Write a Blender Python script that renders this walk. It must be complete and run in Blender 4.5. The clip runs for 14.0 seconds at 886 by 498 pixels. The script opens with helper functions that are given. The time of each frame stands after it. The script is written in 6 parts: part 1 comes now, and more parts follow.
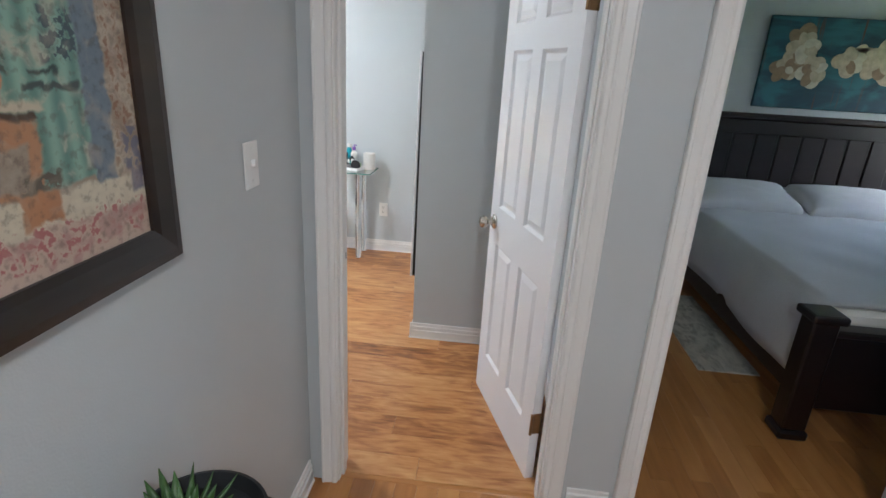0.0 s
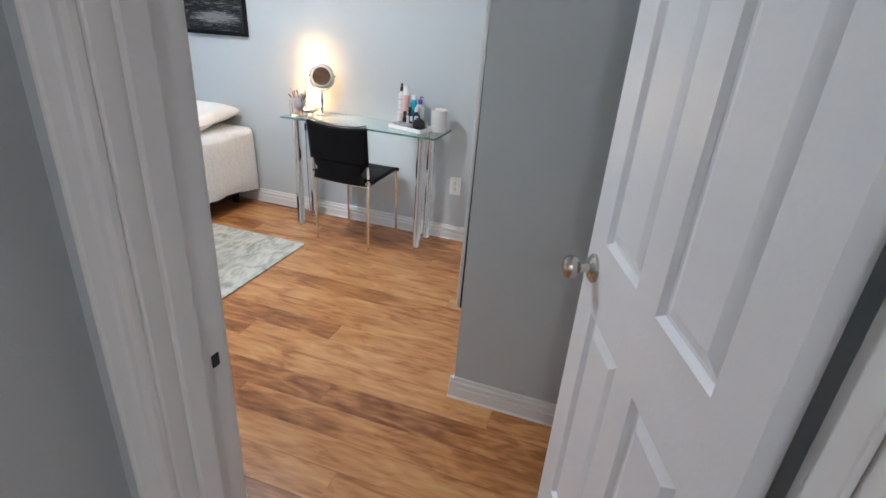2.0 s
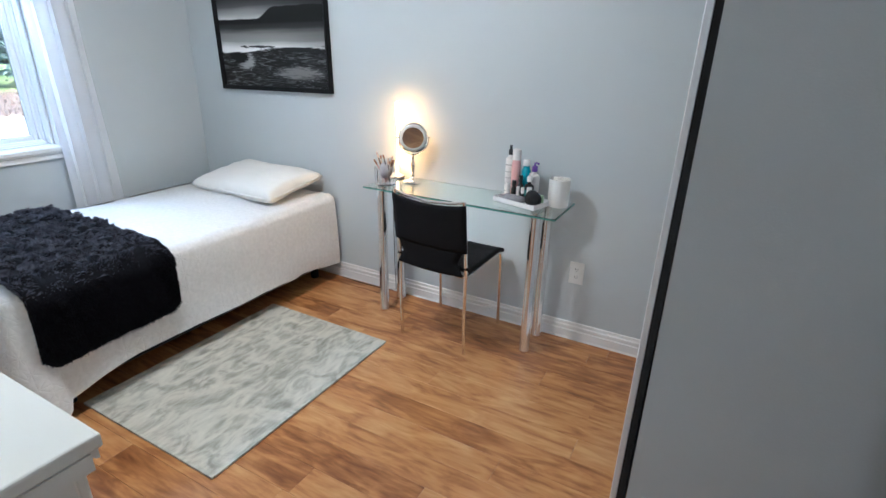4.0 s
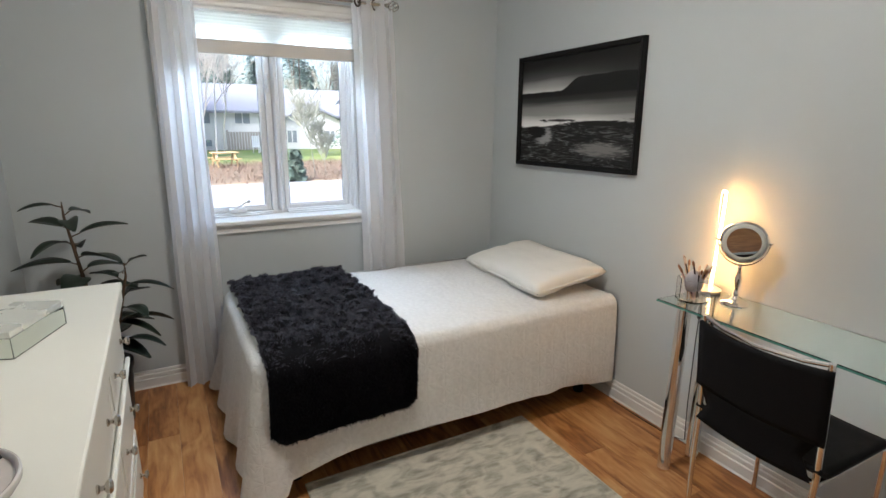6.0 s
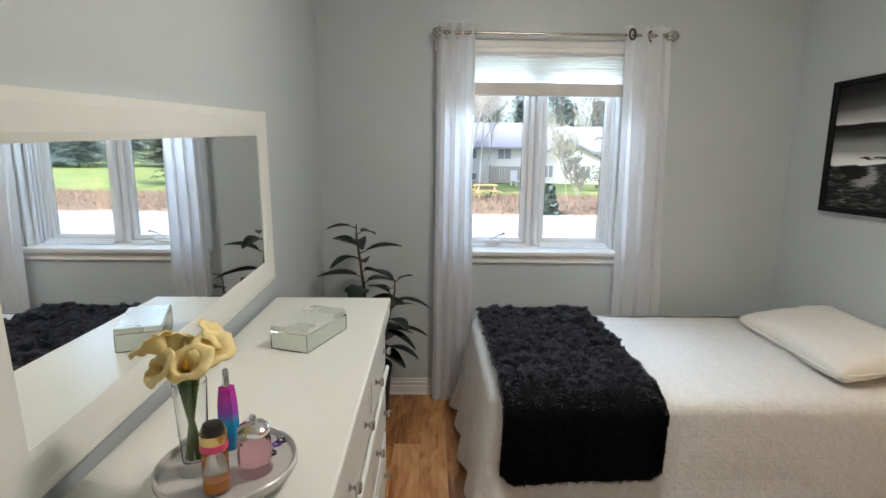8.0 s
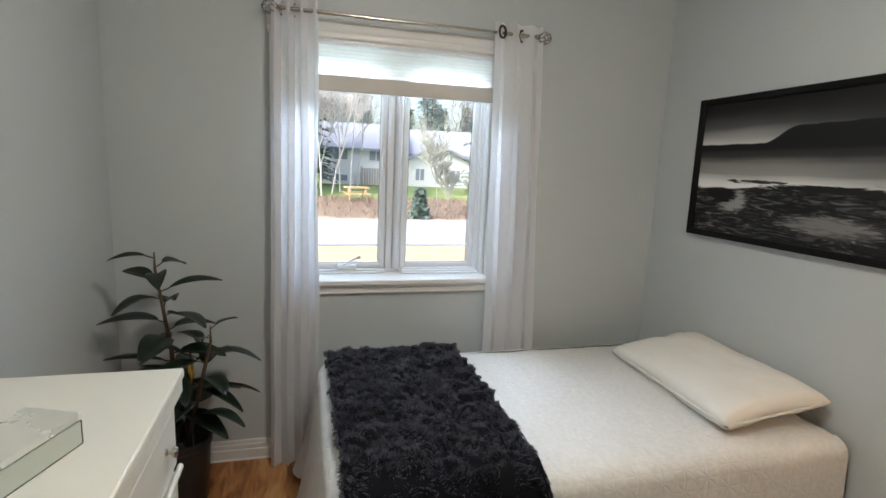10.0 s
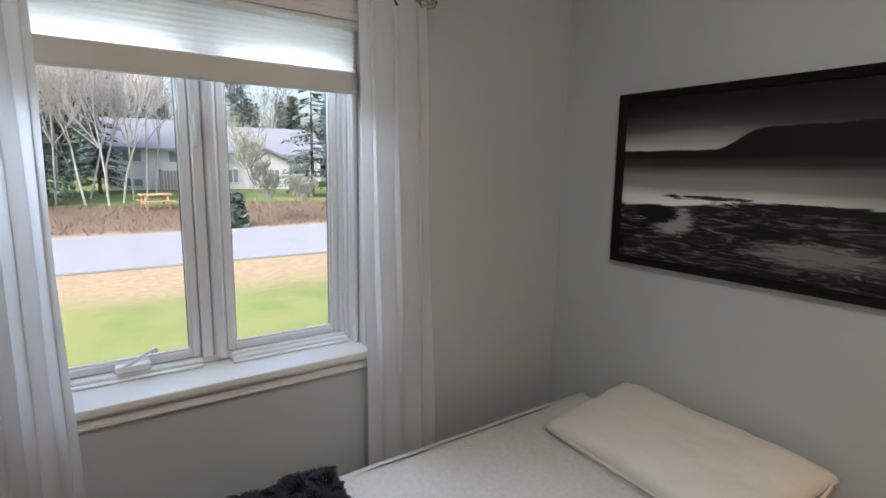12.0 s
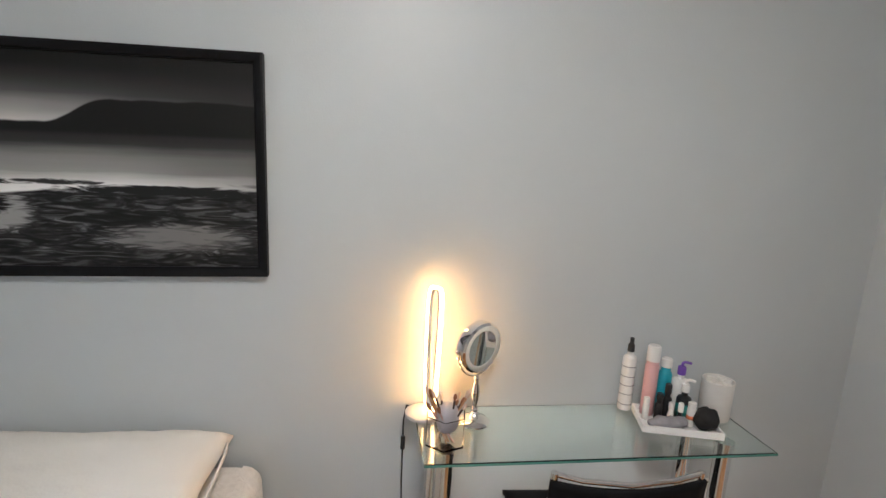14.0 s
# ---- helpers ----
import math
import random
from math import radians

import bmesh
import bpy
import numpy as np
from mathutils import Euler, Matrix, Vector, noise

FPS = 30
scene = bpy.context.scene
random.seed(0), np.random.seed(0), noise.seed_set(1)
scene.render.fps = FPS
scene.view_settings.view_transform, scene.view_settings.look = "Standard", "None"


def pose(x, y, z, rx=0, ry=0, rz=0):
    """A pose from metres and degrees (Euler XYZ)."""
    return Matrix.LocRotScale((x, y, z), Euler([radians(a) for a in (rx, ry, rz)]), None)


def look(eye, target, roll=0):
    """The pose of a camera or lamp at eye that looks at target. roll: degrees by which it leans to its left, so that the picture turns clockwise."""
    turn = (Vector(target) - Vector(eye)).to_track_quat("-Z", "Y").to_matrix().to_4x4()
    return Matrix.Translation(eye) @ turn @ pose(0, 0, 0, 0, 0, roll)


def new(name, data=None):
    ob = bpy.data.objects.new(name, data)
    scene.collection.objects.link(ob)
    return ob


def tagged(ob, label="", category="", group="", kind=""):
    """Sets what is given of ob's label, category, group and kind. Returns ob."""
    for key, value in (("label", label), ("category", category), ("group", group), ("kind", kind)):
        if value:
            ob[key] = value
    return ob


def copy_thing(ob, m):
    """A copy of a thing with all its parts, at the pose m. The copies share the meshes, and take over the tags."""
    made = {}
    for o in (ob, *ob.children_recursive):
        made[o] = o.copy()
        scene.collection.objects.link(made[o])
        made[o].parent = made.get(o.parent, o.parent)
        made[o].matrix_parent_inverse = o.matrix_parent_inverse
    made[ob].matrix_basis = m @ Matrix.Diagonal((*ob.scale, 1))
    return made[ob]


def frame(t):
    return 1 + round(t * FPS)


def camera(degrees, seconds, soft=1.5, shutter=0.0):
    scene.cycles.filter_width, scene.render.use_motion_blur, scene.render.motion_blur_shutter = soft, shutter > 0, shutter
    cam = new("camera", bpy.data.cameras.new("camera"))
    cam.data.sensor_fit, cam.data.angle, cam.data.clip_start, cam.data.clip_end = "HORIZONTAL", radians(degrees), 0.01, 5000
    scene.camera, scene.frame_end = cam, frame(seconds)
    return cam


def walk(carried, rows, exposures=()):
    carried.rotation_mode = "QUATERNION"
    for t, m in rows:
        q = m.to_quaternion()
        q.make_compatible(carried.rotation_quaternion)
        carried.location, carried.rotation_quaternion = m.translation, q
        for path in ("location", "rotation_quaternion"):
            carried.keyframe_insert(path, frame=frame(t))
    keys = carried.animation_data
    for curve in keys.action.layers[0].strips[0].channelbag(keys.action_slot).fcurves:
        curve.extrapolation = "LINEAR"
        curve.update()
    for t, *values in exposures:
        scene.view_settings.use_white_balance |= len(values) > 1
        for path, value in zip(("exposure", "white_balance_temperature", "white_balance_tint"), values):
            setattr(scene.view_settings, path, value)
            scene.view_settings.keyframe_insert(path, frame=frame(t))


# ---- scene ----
cam = camera(81.3, 14.0)
PATH = [
    (0, (0.059, 0.207, 1.539), (-0.098, 2.09, 0.884), 3.4),
    (0.5, (0.124, 0.497, 1.519), (-0.092, 2.378, 0.875), 2.2),
    (1, (0.152, 0.808, 1.496), (-0.299, 2.630, 0.804), 1.6),
    (1.5, (0.090, 1.093, 1.480), (-0.436, 2.883, 0.760), 2.8),
    (2, (0.083, 1.368, 1.411), (-0.458, 3.100, 0.569), 4.4),
    (2.5, (0.079, 1.545, 1.313), (-0.625, 3.063, 0.217), 3.9),
    (3, (-0.040, 1.711, 1.348), (-0.839, 3.216, 0.301), 1.1),
    (3.2, (-0.113, 1.769, 1.379), (-0.933, 3.309, 0.401), 0.4),
    (5.3, (-0.457, 2.369, 1.431), (-1.645, 3.898, 0.931), 1.9),
    (5.5, (-0.517, 2.389, 1.43), (-1.82, 3.824, 0.94), 1.5),
    (6, (-0.644, 2.496, 1.397), (-2.347, 3.424, 0.908), 0.7),
    (6.5, (-0.693, 2.48, 1.379), (-2.595, 2.89, 0.914), 0.4),
    (7, (-0.701, 2.478, 1.38), (-2.657, 2.589, 0.976), 0.6),
    (7.2, (-0.702, 2.47, 1.377), (-2.667, 2.495, 1.005), 0.6),
    (9.3, (-0.928, 2.555, 1.452), (-2.868, 2.881, 1.092), 2.0),
    (9.5, (-1.003, 2.56, 1.448), (-2.922, 2.993, 1.088), 2.5),
    (10, (-1.18, 2.644, 1.438), (-3.078, 3.166, 1.086), 2.7),
    (10.5, (-1.348, 2.762, 1.466), (-3.272, 3.164, 1.097), 2.0),
    (11, (-1.591, 2.758, 1.477), (-3.493, 3.273, 1.134), 2.3),
    (11.5, (-1.82, 2.728, 1.507), (-3.585, 3.596, 1.14), 2.3),
    (12, (-2.001, 2.775, 1.503), (-3.621, 3.896, 1.158), 1.3),
    (12.5, (-2.1, 2.84, 1.508), (-3.495, 4.228, 1.152), 2.2),
    (13, (-2.131, 2.9, 1.538), (-2.952, 4.689, 1.183), 2.3),
    (13.5, (-2.044, 2.891, 1.541), (-2.261, 4.85, 1.203), 2.2),
    (14, (-2.062, 2.92, 1.527), (-1.756, 4.863, 1.166), 3.4),
]
EXPOSURES = [(0, 3.42, 5200, 8), (0.5, 3.3, 5150, 8), (1, 3.02, 5250, 8), (1.5, 2.92, 5300, 9), (2.5, 3.05, 4850, 8), (3, 2.95, 4750, 6), (5.3, 2.5, 5700, 9), (6, 2.2, 5900, 9), (7, 2.15, 5900, 7), (9.3, 2.12, 6100, 9), (10, 2.07, 6100, 8), (11.5, 1.68, 6200, 10), (12.5, 1.38, 6250, 14), (13, 1.6, 6750, 17), (13.5, 2.15, 5900, 11), (14, 2.32, 5800, 12)]
walk(cam, [(t, look(eye, target, roll)) for t, eye, target, roll in PATH], EXPOSURES)

# ---- world and light ----
world = bpy.data.worlds.new("overcast_sky")
scene.world = world
world.use_nodes = True
wn = world.node_tree.nodes
sky = wn.new("ShaderNodeTexSky")
sky.sky_type, sky.sun_disc = "NISHITA", False
sky.sun_elevation, sky.sun_rotation = radians(43), radians(146)
sky.air_density, sky.dust_density = 1.0, 5.0
world.node_tree.links.new(sky.outputs[0], wn["Background"].inputs[0])
wn["Background"].inputs[1].default_value = 0.15

sun_data = bpy.data.lights.new("sun", "SUN")
sun_data.energy, sun_data.color, sun_data.angle = 1.2, (1, 0.97, 0.92), radians(15)
sun = new("sun", sun_data)
sun.matrix_world = look((0, 0, 30), (-6, 9, 20))
BULB, HALLFILL, STRIP = 18.0, 12.5, 8.5          # brightness of the lit fixtures; the hall one is an added, unseen light

# the sky's downward light, standing at the head of the bedroom window
day = bpy.data.lights.new("window_daylight", "AREA")
day.shape, day.size, day.size_y = "RECTANGLE", 0.86, 0.12
day.energy, day.color, day.spread = 1.15, (0.72, 0.86, 1.0), radians(104)
new("window_daylight", day).matrix_world = look((-3.785, 3.055, 1.83), (-2.885, 3.055, 0.83))

# ---- materials ----
def nodes_of(m):
    m.use_nodes = True
    return m.node_tree.nodes, m.node_tree.links, m.node_tree.nodes["Principled BSDF"]


def mat(name, color, rough=0.5, metal=0.0, var=0.1, scale=6.0, bump=0.0, bscale=80.0, coat=0.0, sheen=0.0, spec=0.5):
    """Paint, metal, cloth, plastic: two scales of variation and a fine relief."""
    m = bpy.data.materials.new(name)
    n, l, p = nodes_of(m)
    co = n.new("ShaderNodeTexCoord")
    big = n.new("ShaderNodeTexNoise")
    big.inputs["Scale"].default_value, big.inputs["Detail"].default_value = scale, 5
    l.new(co.outputs["Object"], big.inputs["Vector"])
    mix = n.new("ShaderNodeMix")
    mix.data_type = "RGBA"
    c = Vector(color)
    mix.inputs["A"].default_value = (*(c * (1 - var)), 1)
    mix.inputs["B"].default_value = (*[min(1, v * (1 + var)) for v in c], 1)
    l.new(big.outputs["Fac"], mix.inputs["Factor"])
    l.new(mix.outputs["Result"], p.inputs["Base Color"])
    ramp = n.new("ShaderNodeMapRange")
    ramp.inputs["To Min"].default_value, ramp.inputs["To Max"].default_value = max(0.02, rough * 0.82), min(1, rough * 1.18)
    l.new(big.outputs["Fac"], ramp.inputs["Value"])
    l.new(ramp.outputs["Result"], p.inputs["Roughness"])
    p.inputs["Metallic"].default_value = metal
    p.inputs["Coat Weight"].default_value = coat
    p.inputs["Sheen Weight"].default_value = sheen
    p.inputs["Specular IOR Level"].default_value = spec
    if bump:
        fine = n.new("ShaderNodeTexNoise")
        fine.inputs["Scale"].default_value, fine.inputs["Detail"].default_value = bscale, 3
        l.new(co.outputs["Object"], fine.inputs["Vector"])
        b = n.new("ShaderNodeBump")
        b.inputs["Strength"].default_value, b.inputs["Distance"].default_value = bump, 0.004
        l.new(fine.outputs["Fac"], b.inputs["Height"])
        l.new(b.outputs["Normal"], p.inputs["Normal"])
    return m


def glass(name, color=(1, 1, 1), rough=0.0, ior=1.45):
    m = bpy.data.materials.new(name)
    n, l, p = nodes_of(m)
    p.inputs["Base Color"].default_value = (*color, 1)
    p.inputs["Transmission Weight"].default_value = 1
    p.inputs["Roughness"].default_value = rough
    p.inputs["IOR"].default_value = ior
    return m


def glow(name, color, strength):
    m = bpy.data.materials.new(name)
    n, l, p = nodes_of(m)
    p.inputs["Base Color"].default_value = (*color, 1)
    p.inputs["Emission Color"].default_value = (*color, 1)
    p.inputs["Emission Strength"].default_value = strength
    return m


def ramp_of(n, stops):
    r = n.new("ShaderNodeValToRGB")
    e = r.color_ramp.elements
    while len(e) < len(stops):
        e.new(0.5)
    for k, (pos, col) in enumerate(stops):
        e[k].position, e[k].color = pos, (*col, 1)
    return r


def wood(name, stops, rough, grain=(1.2, 14, 14), patch=(1.2, 5, 5), tone=0.35, coat=0.0, bump=0.08):
    """Boards: long grain, broad darker streaks, and a tone of its own for each board."""
    m = bpy.data.materials.new(name)
    n, l, p = nodes_of(m)
    co, info = n.new("ShaderNodeTexCoord"), n.new("ShaderNodeObjectInfo")
    shift = n.new("ShaderNodeVectorMath")
    shift.operation = "MULTIPLY_ADD"
    comb = n.new("ShaderNodeCombineXYZ")
    for k in range(3):
        l.new(info.outputs["Random"], comb.inputs[k])
    l.new(comb.outputs[0], shift.inputs[0])
    shift.inputs[1].default_value = (37, 91, 53)
    l.new(co.outputs["Object"], shift.inputs[2])
    facs = []
    for size, detail, warp in ((grain, 8, 0.3), (patch, 4, 1.2)):
        mp = n.new("ShaderNodeMapping")
        mp.inputs["Scale"].default_value = size
        l.new(shift.outputs[0], mp.inputs["Vector"])
        t = n.new("ShaderNodeTexNoise")
        t.inputs["Scale"].default_value, t.inputs["Detail"].default_value, t.inputs["Distortion"].default_value = 1.0, detail, warp
        l.new(mp.outputs[0], t.inputs["Vector"])
        facs.append(t)
    add = n.new("ShaderNodeMix")
    add.inputs["Factor"].default_value = 0.62
    l.new(facs[0].outputs["Fac"], add.inputs["A"])
    l.new(facs[1].outputs["Fac"], add.inputs["B"])
    own = n.new("ShaderNodeMapRange")
    own.inputs["To Min"].default_value, own.inputs["To Max"].default_value = -tone * 0.22, tone * 0.22
    l.new(info.outputs["Random"], own.inputs["Value"])
    total = n.new("ShaderNodeMath")
    l.new(add.outputs[0], total.inputs[0])
    l.new(own.outputs[0], total.inputs[1])
    r = ramp_of(n, stops)
    l.new(total.outputs[0], r.inputs[0])
    l.new(r.outputs[0], p.inputs["Base Color"])
    p.inputs["Roughness"].default_value = rough
    p.inputs["Coat Weight"].default_value = coat
    b = n.new("ShaderNodeBump")
    b.inputs["Strength"].default_value, b.inputs["Distance"].default_value = bump, 0.002
    l.new(facs[0].outputs["Fac"], b.inputs["Height"])
    l.new(b.outputs["Normal"], p.inputs["Normal"])
    return m


WALL = mat("wall_paint", (0.535, 0.57, 0.585), 0.42, var=0.03, scale=1.5, bump=0.12, bscale=220)
HALLWALL = mat("hall_paint", (0.52, 0.55, 0.565), 0.42, var=0.03, scale=1.5, bump=0.12, bscale=220)
CEIL = mat("ceiling_paint", (0.8, 0.8, 0.79), 0.8, var=0.02, bump=0.3, bscale=150)
WHITE = mat("white_trim_paint", (0.80, 0.79, 0.77), 0.33, var=0.03, scale=3, bump=0.05, bscale=60)
DOORW = mat("white_door_paint", (0.80, 0.81, 0.83), 0.3, var=0.03, scale=3, bump=0.1, bscale=90)
CREAM = mat("white_furniture_paint", (0.78, 0.78, 0.72), 0.3, var=0.03, scale=3, bump=0.04, bscale=60)
VINYL = mat("white_window_vinyl", (0.82, 0.83, 0.85), 0.55, var=0.02, bump=0.02)
LAMINATE = wood("amber_laminate", ((0.27, (0.15, 0.050, 0.013)), (0.41, (0.32, 0.125, 0.036)), (0.52, (0.48, 0.22, 0.072)), (0.70, (0.62, 0.345, 0.14))), 0.31, grain=(7.0, 55, 55), patch=(4.4, 14, 14), tone=0.36, coat=0.0)
OAK = wood("honey_oak", ((0.25, (0.26, 0.10, 0.025)), (0.5, (0.43, 0.19, 0.05)), (0.75, (0.54, 0.27, 0.085))), 0.3, grain=(1.5, 26, 26), patch=(1.5, 6, 6), tone=0.6, coat=0.0)
ESPRESSO = wood("espresso_wood", ((0.3, (0.004, 0.0025, 0.0025)), (0.7, (0.014, 0.007, 0.006))), 0.35, coat=0.05)
CHROME = mat("chrome", (0.82, 0.82, 0.82), 0.08, 1.0, var=0.02)
NICKEL = mat("brushed_nickel", (0.55, 0.52, 0.47), 0.25, 1.0, var=0.05, scale=30)
BRASSY = mat("dull_brass_hinge", (0.28, 0.17, 0.08), 0.4, 0.8, var=0.15, scale=30)
BLACK = mat("black_lacquer", (0.007, 0.007, 0.008), 0.5, var=0.2, scale=20, spec=0.15)
LEATHER = mat("black_leather", (0.007, 0.007, 0.008), 0.68, spec=0.12, var=0.2, scale=30, bump=0.2, bscale=260)
MIRROR = mat("mirror_silver", (0.9, 0.92, 0.91), 0.01, 1.0, var=0.0)
PANE = glass("window_glass", (1, 1, 1), 0.0, 1.2)
CLEAR = glass("clear_glass", (0.97, 0.99, 0.98))
GREENGLASS = glass("green_tinted_glass", (0.88, 0.97, 0.94))
DARK = mat("dark_void", (0.01, 0.01, 0.01), 0.8)


# ---- mesh helpers ----
def box(bm, a, b, bev=0.0, seg=1):
    r = bmesh.ops.create_cube(bm, size=1)
    v = r["verts"]
    lo, hi = Vector([min(p, q) for p, q in zip(a, b)]), Vector([max(p, q) for p, q in zip(a, b)])
    for w in v:
        w.co = Vector([lo[k] + (w.co[k] + 0.5) * (hi[k] - lo[k]) for k in range(3)])
    if bev:
        bmesh.ops.bevel(bm, geom=list({e for w in v for e in w.link_edges}), offset=bev, segments=seg, profile=0.5, affect="EDGES")


def cyl(bm, p0, p1, r, r2=None, seg=20):
    p0, p1 = Vector(p0), Vector(p1)
    d = p1 - p0
    m = Matrix.Translation((p0 + p1) / 2) @ d.to_track_quat("Z", "Y").to_matrix().to_4x4()
    bmesh.ops.create_cone(bm, cap_ends=True, segments=seg, radius1=r, radius2=r if r2 is None else r2, depth=d.length, matrix=m)


def lathe(bm, prof, seg=32, at=(0, 0, 0)):
    rings = []
    for r, z in prof:
        if r < 1e-5:
            rings.append([bm.verts.new((at[0], at[1], at[2] + z))])
        else:
            rings.append([bm.verts.new((at[0] + r * math.cos(k * math.tau / seg), at[1] + r * math.sin(k * math.tau / seg), at[2] + z)) for k in range(seg)])
    for a, b in zip(rings, rings[1:]):
        for k in range(seg):
            j = (k + 1) % seg
            if len(a) == 1 and len(b) == 1:
                continue
            if len(a) == 1:
                bm.faces.new((a[0], b[j], b[k]))
            elif len(b) == 1:
                bm.faces.new((a[k], a[j], b[0]))
            else:
                bm.faces.new((a[k], a[j], b[j], b[k]))


def tube(bm, pts, r, seg=10, closed=False, flat=1.0):
    """A rod bent along pts; r may be a list."""
    pts = [Vector(p) for p in pts]
    n = len(pts)
    rings, up = [], None
    for k, p in enumerate(pts):
        a = pts[(k - 1) % n] if (closed or k) else p
        b = pts[(k + 1) % n] if (closed or k < n - 1) else p
        t = (b - a).normalized()
        if up is None:
            up = t.orthogonal().normalized()
        up = (up - t * up.dot(t)).normalized()
        side = t.cross(up)
        q = r[k] if isinstance(r, (list, tuple)) else r
        rings.append([bm.verts.new(p + up * q * math.cos(j * math.tau / seg) + side * q * flat * math.sin(j * math.tau / seg)) for j in range(seg)])
    last = n if closed else n - 1
    for k in range(last):
        a, b = rings[k], rings[(k + 1) % n]
        for j in range(seg):
            i = (j + 1) % seg
            bm.faces.new((a[j], a[i], b[i], b[j]))
    if not closed:
        bm.faces.new(rings[0][::-1])
        bm.faces.new(rings[-1])


def prism(bm, prof, origin, u, v, along):
    """A profile of (a, b) in the directions u and v, drawn out along a vector."""
    o, u, v, w = Vector(origin), Vector(u), Vector(v), Vector(along)
    a = [bm.verts.new(o + u * p + v * q) for p, q in prof]
    b = [bm.verts.new(o + u * p + v * q + w) for p, q in prof]
    n = len(a)
    for k in range(n):
        j = (k + 1) % n
        bm.faces.new((a[k], a[j], b[j], b[k]))
    bm.faces.new(a[::-1])
    bm.faces.new(b)


def grid(bm, nu, nv, f):
    v = [[bm.verts.new(f(i / nu, j / nv)) for j in range(nv + 1)] for i in range(nu + 1)]
    for i in range(nu):
        for j in range(nv):
            bm.faces.new((v[i][j], v[i + 1][j], v[i + 1][j + 1], v[i][j + 1]))
    return v


def part(name, bm, material, parent=None, label="", smooth=False, fix=True, thick=0.0):
    if fix:
        bmesh.ops.recalc_face_normals(bm, faces=bm.faces)
    me = bpy.data.meshes.new(name)
    bm.to_mesh(me)
    bm.free()
    if smooth:
        me.polygons.foreach_set("use_smooth", [True] * len(me.polygons))
        if smooth != "all":
            me.set_sharp_from_angle(angle=radians(smooth if smooth is not True else 40))
    me.materials.append(material)
    ob = new(name, me)
    ob.parent = parent
    if thick:
        s = ob.modifiers.new("thickness", "SOLIDIFY")
        s.thickness, s.offset = thick, 0
    if label:
        tagged(ob, label)
    return ob


def thing(name, m, label, category, group="", kind=""):
    ob = new(name)
    ob.empty_display_size = 0.1
    ob.matrix_world = m
    return tagged(ob, label, category, group, kind)


def B():
    return bmesh.new()


def boxpart(name, a, b, material, parent=None, label="", bev=0.0, seg=1):
    bm = B()
    box(bm, a, b, bev, seg)
    return part(name, bm, material, parent, label)

# ---- the shell: bedroom, hall, second bedroom ----
W, N, S, HS, CX, CY = -3.53, 4.435, 1.892, 1.772, -0.325, 2.955
TOP = 2.32
HX, HE, HB = -0.535, 1.95, -1.6          # hall: west wall, east wall, back wall
PX, RE, RN = 0.45, 4.3, 4.75            # party wall, second bedroom's east and north walls
D1, D2, DH = (-0.422, 0.345), (0.688, 1.62), 2.03   # door openings and their height
WIN = (2.585, 3.53, 0.86, 1.905)


def structure(name, boxes, material, label):
    bm = B()
    for a, b in boxes:
        box(bm, a, b)
    return tagged(part(name, bm, material), label, "wall", kind="structure")


structure("wall_west", [((W - 0.2, HS, -0.3), (W, WIN[0], TOP)), ((W - 0.2, WIN[1], -0.3), (W, N + 0.15, TOP)),
                        ((W - 0.2, WIN[0], -0.3), (W, WIN[1], WIN[2])), ((W - 0.2, WIN[0], WIN[3]), (W, WIN[1], TOP))], WALL, "pale grey painted plaster window wall")
structure("wall_north", [((W, N, -0.3), (PX, N + 0.15, TOP))], WALL, "pale grey painted plaster wall behind the desk")
structure("wall_south", [((W, HS + 0.06, 0), (D1[0] - 0.02, S, TOP)), ((D1[0] - 0.02, HS + 0.06, DH + 0.02), (D1[1] + 0.02, S, TOP)), ((D1[1] + 0.02, HS + 0.06, 0), (PX, S, TOP))], WALL, "pale grey painted wall with the bedroom doorway")
structure("wall_hall_end", [((HX, HS, 0), (D1[0] - 0.02, HS + 0.06, TOP)), ((D1[0] - 0.02, HS, DH + 0.02), (D1[1] + 0.02, HS + 0.06, TOP)),
                            ((D1[1] + 0.02, HS, 0), (D2[0] - 0.02, HS + 0.06, TOP)), ((D2[0] - 0.02, HS, DH + 0.02), (D2[1] + 0.02, HS + 0.06, TOP)), ((D2[1] + 0.02, HS, 0), (HE, HS + 0.06, TOP))], HALLWALL, "grey painted hall wall with two doorways")
structure("wall_closet", [((CX, CY, 0), (PX, CY + 0.1, TOP)), ((CX, CY + 0.1, 0), (CX + 0.1, N, TOP))], WALL, "grey painted closet corner jutting into the bedroom")
structure("wall_party", [((PX, HS + 0.06, 0), (PX + 0.12, RN, TOP))], WALL, "grey painted wall between the bedrooms")
structure("wall_hall_west", [((HX - 0.12, HB, 0), (HX, HS + 0.06, TOP))], HALLWALL, "grey painted hall wall with a light switch")
structure("wall_hall_east", [((HE, HB, 0), (HE + 0.12, HS, TOP))], HALLWALL, "grey painted hall wall")
structure("wall_hall_back", [((HX, HB - 0.12, 0), (HE, HB, TOP))], HALLWALL, "grey painted wall at the back of the hall")
structure("wall_bedroom_south", [((PX + 0.12, HS + 0.06, 0), (D2[0] - 0.02, S, TOP)), ((D2[0] - 0.02, HS + 0.06, DH + 0.02), (D2[1] + 0.02, S, TOP)), ((D2[1] + 0.02, HS + 0.06, 0), (RE, S, TOP))], WALL, "pale wall of the second bedroom with a doorway")
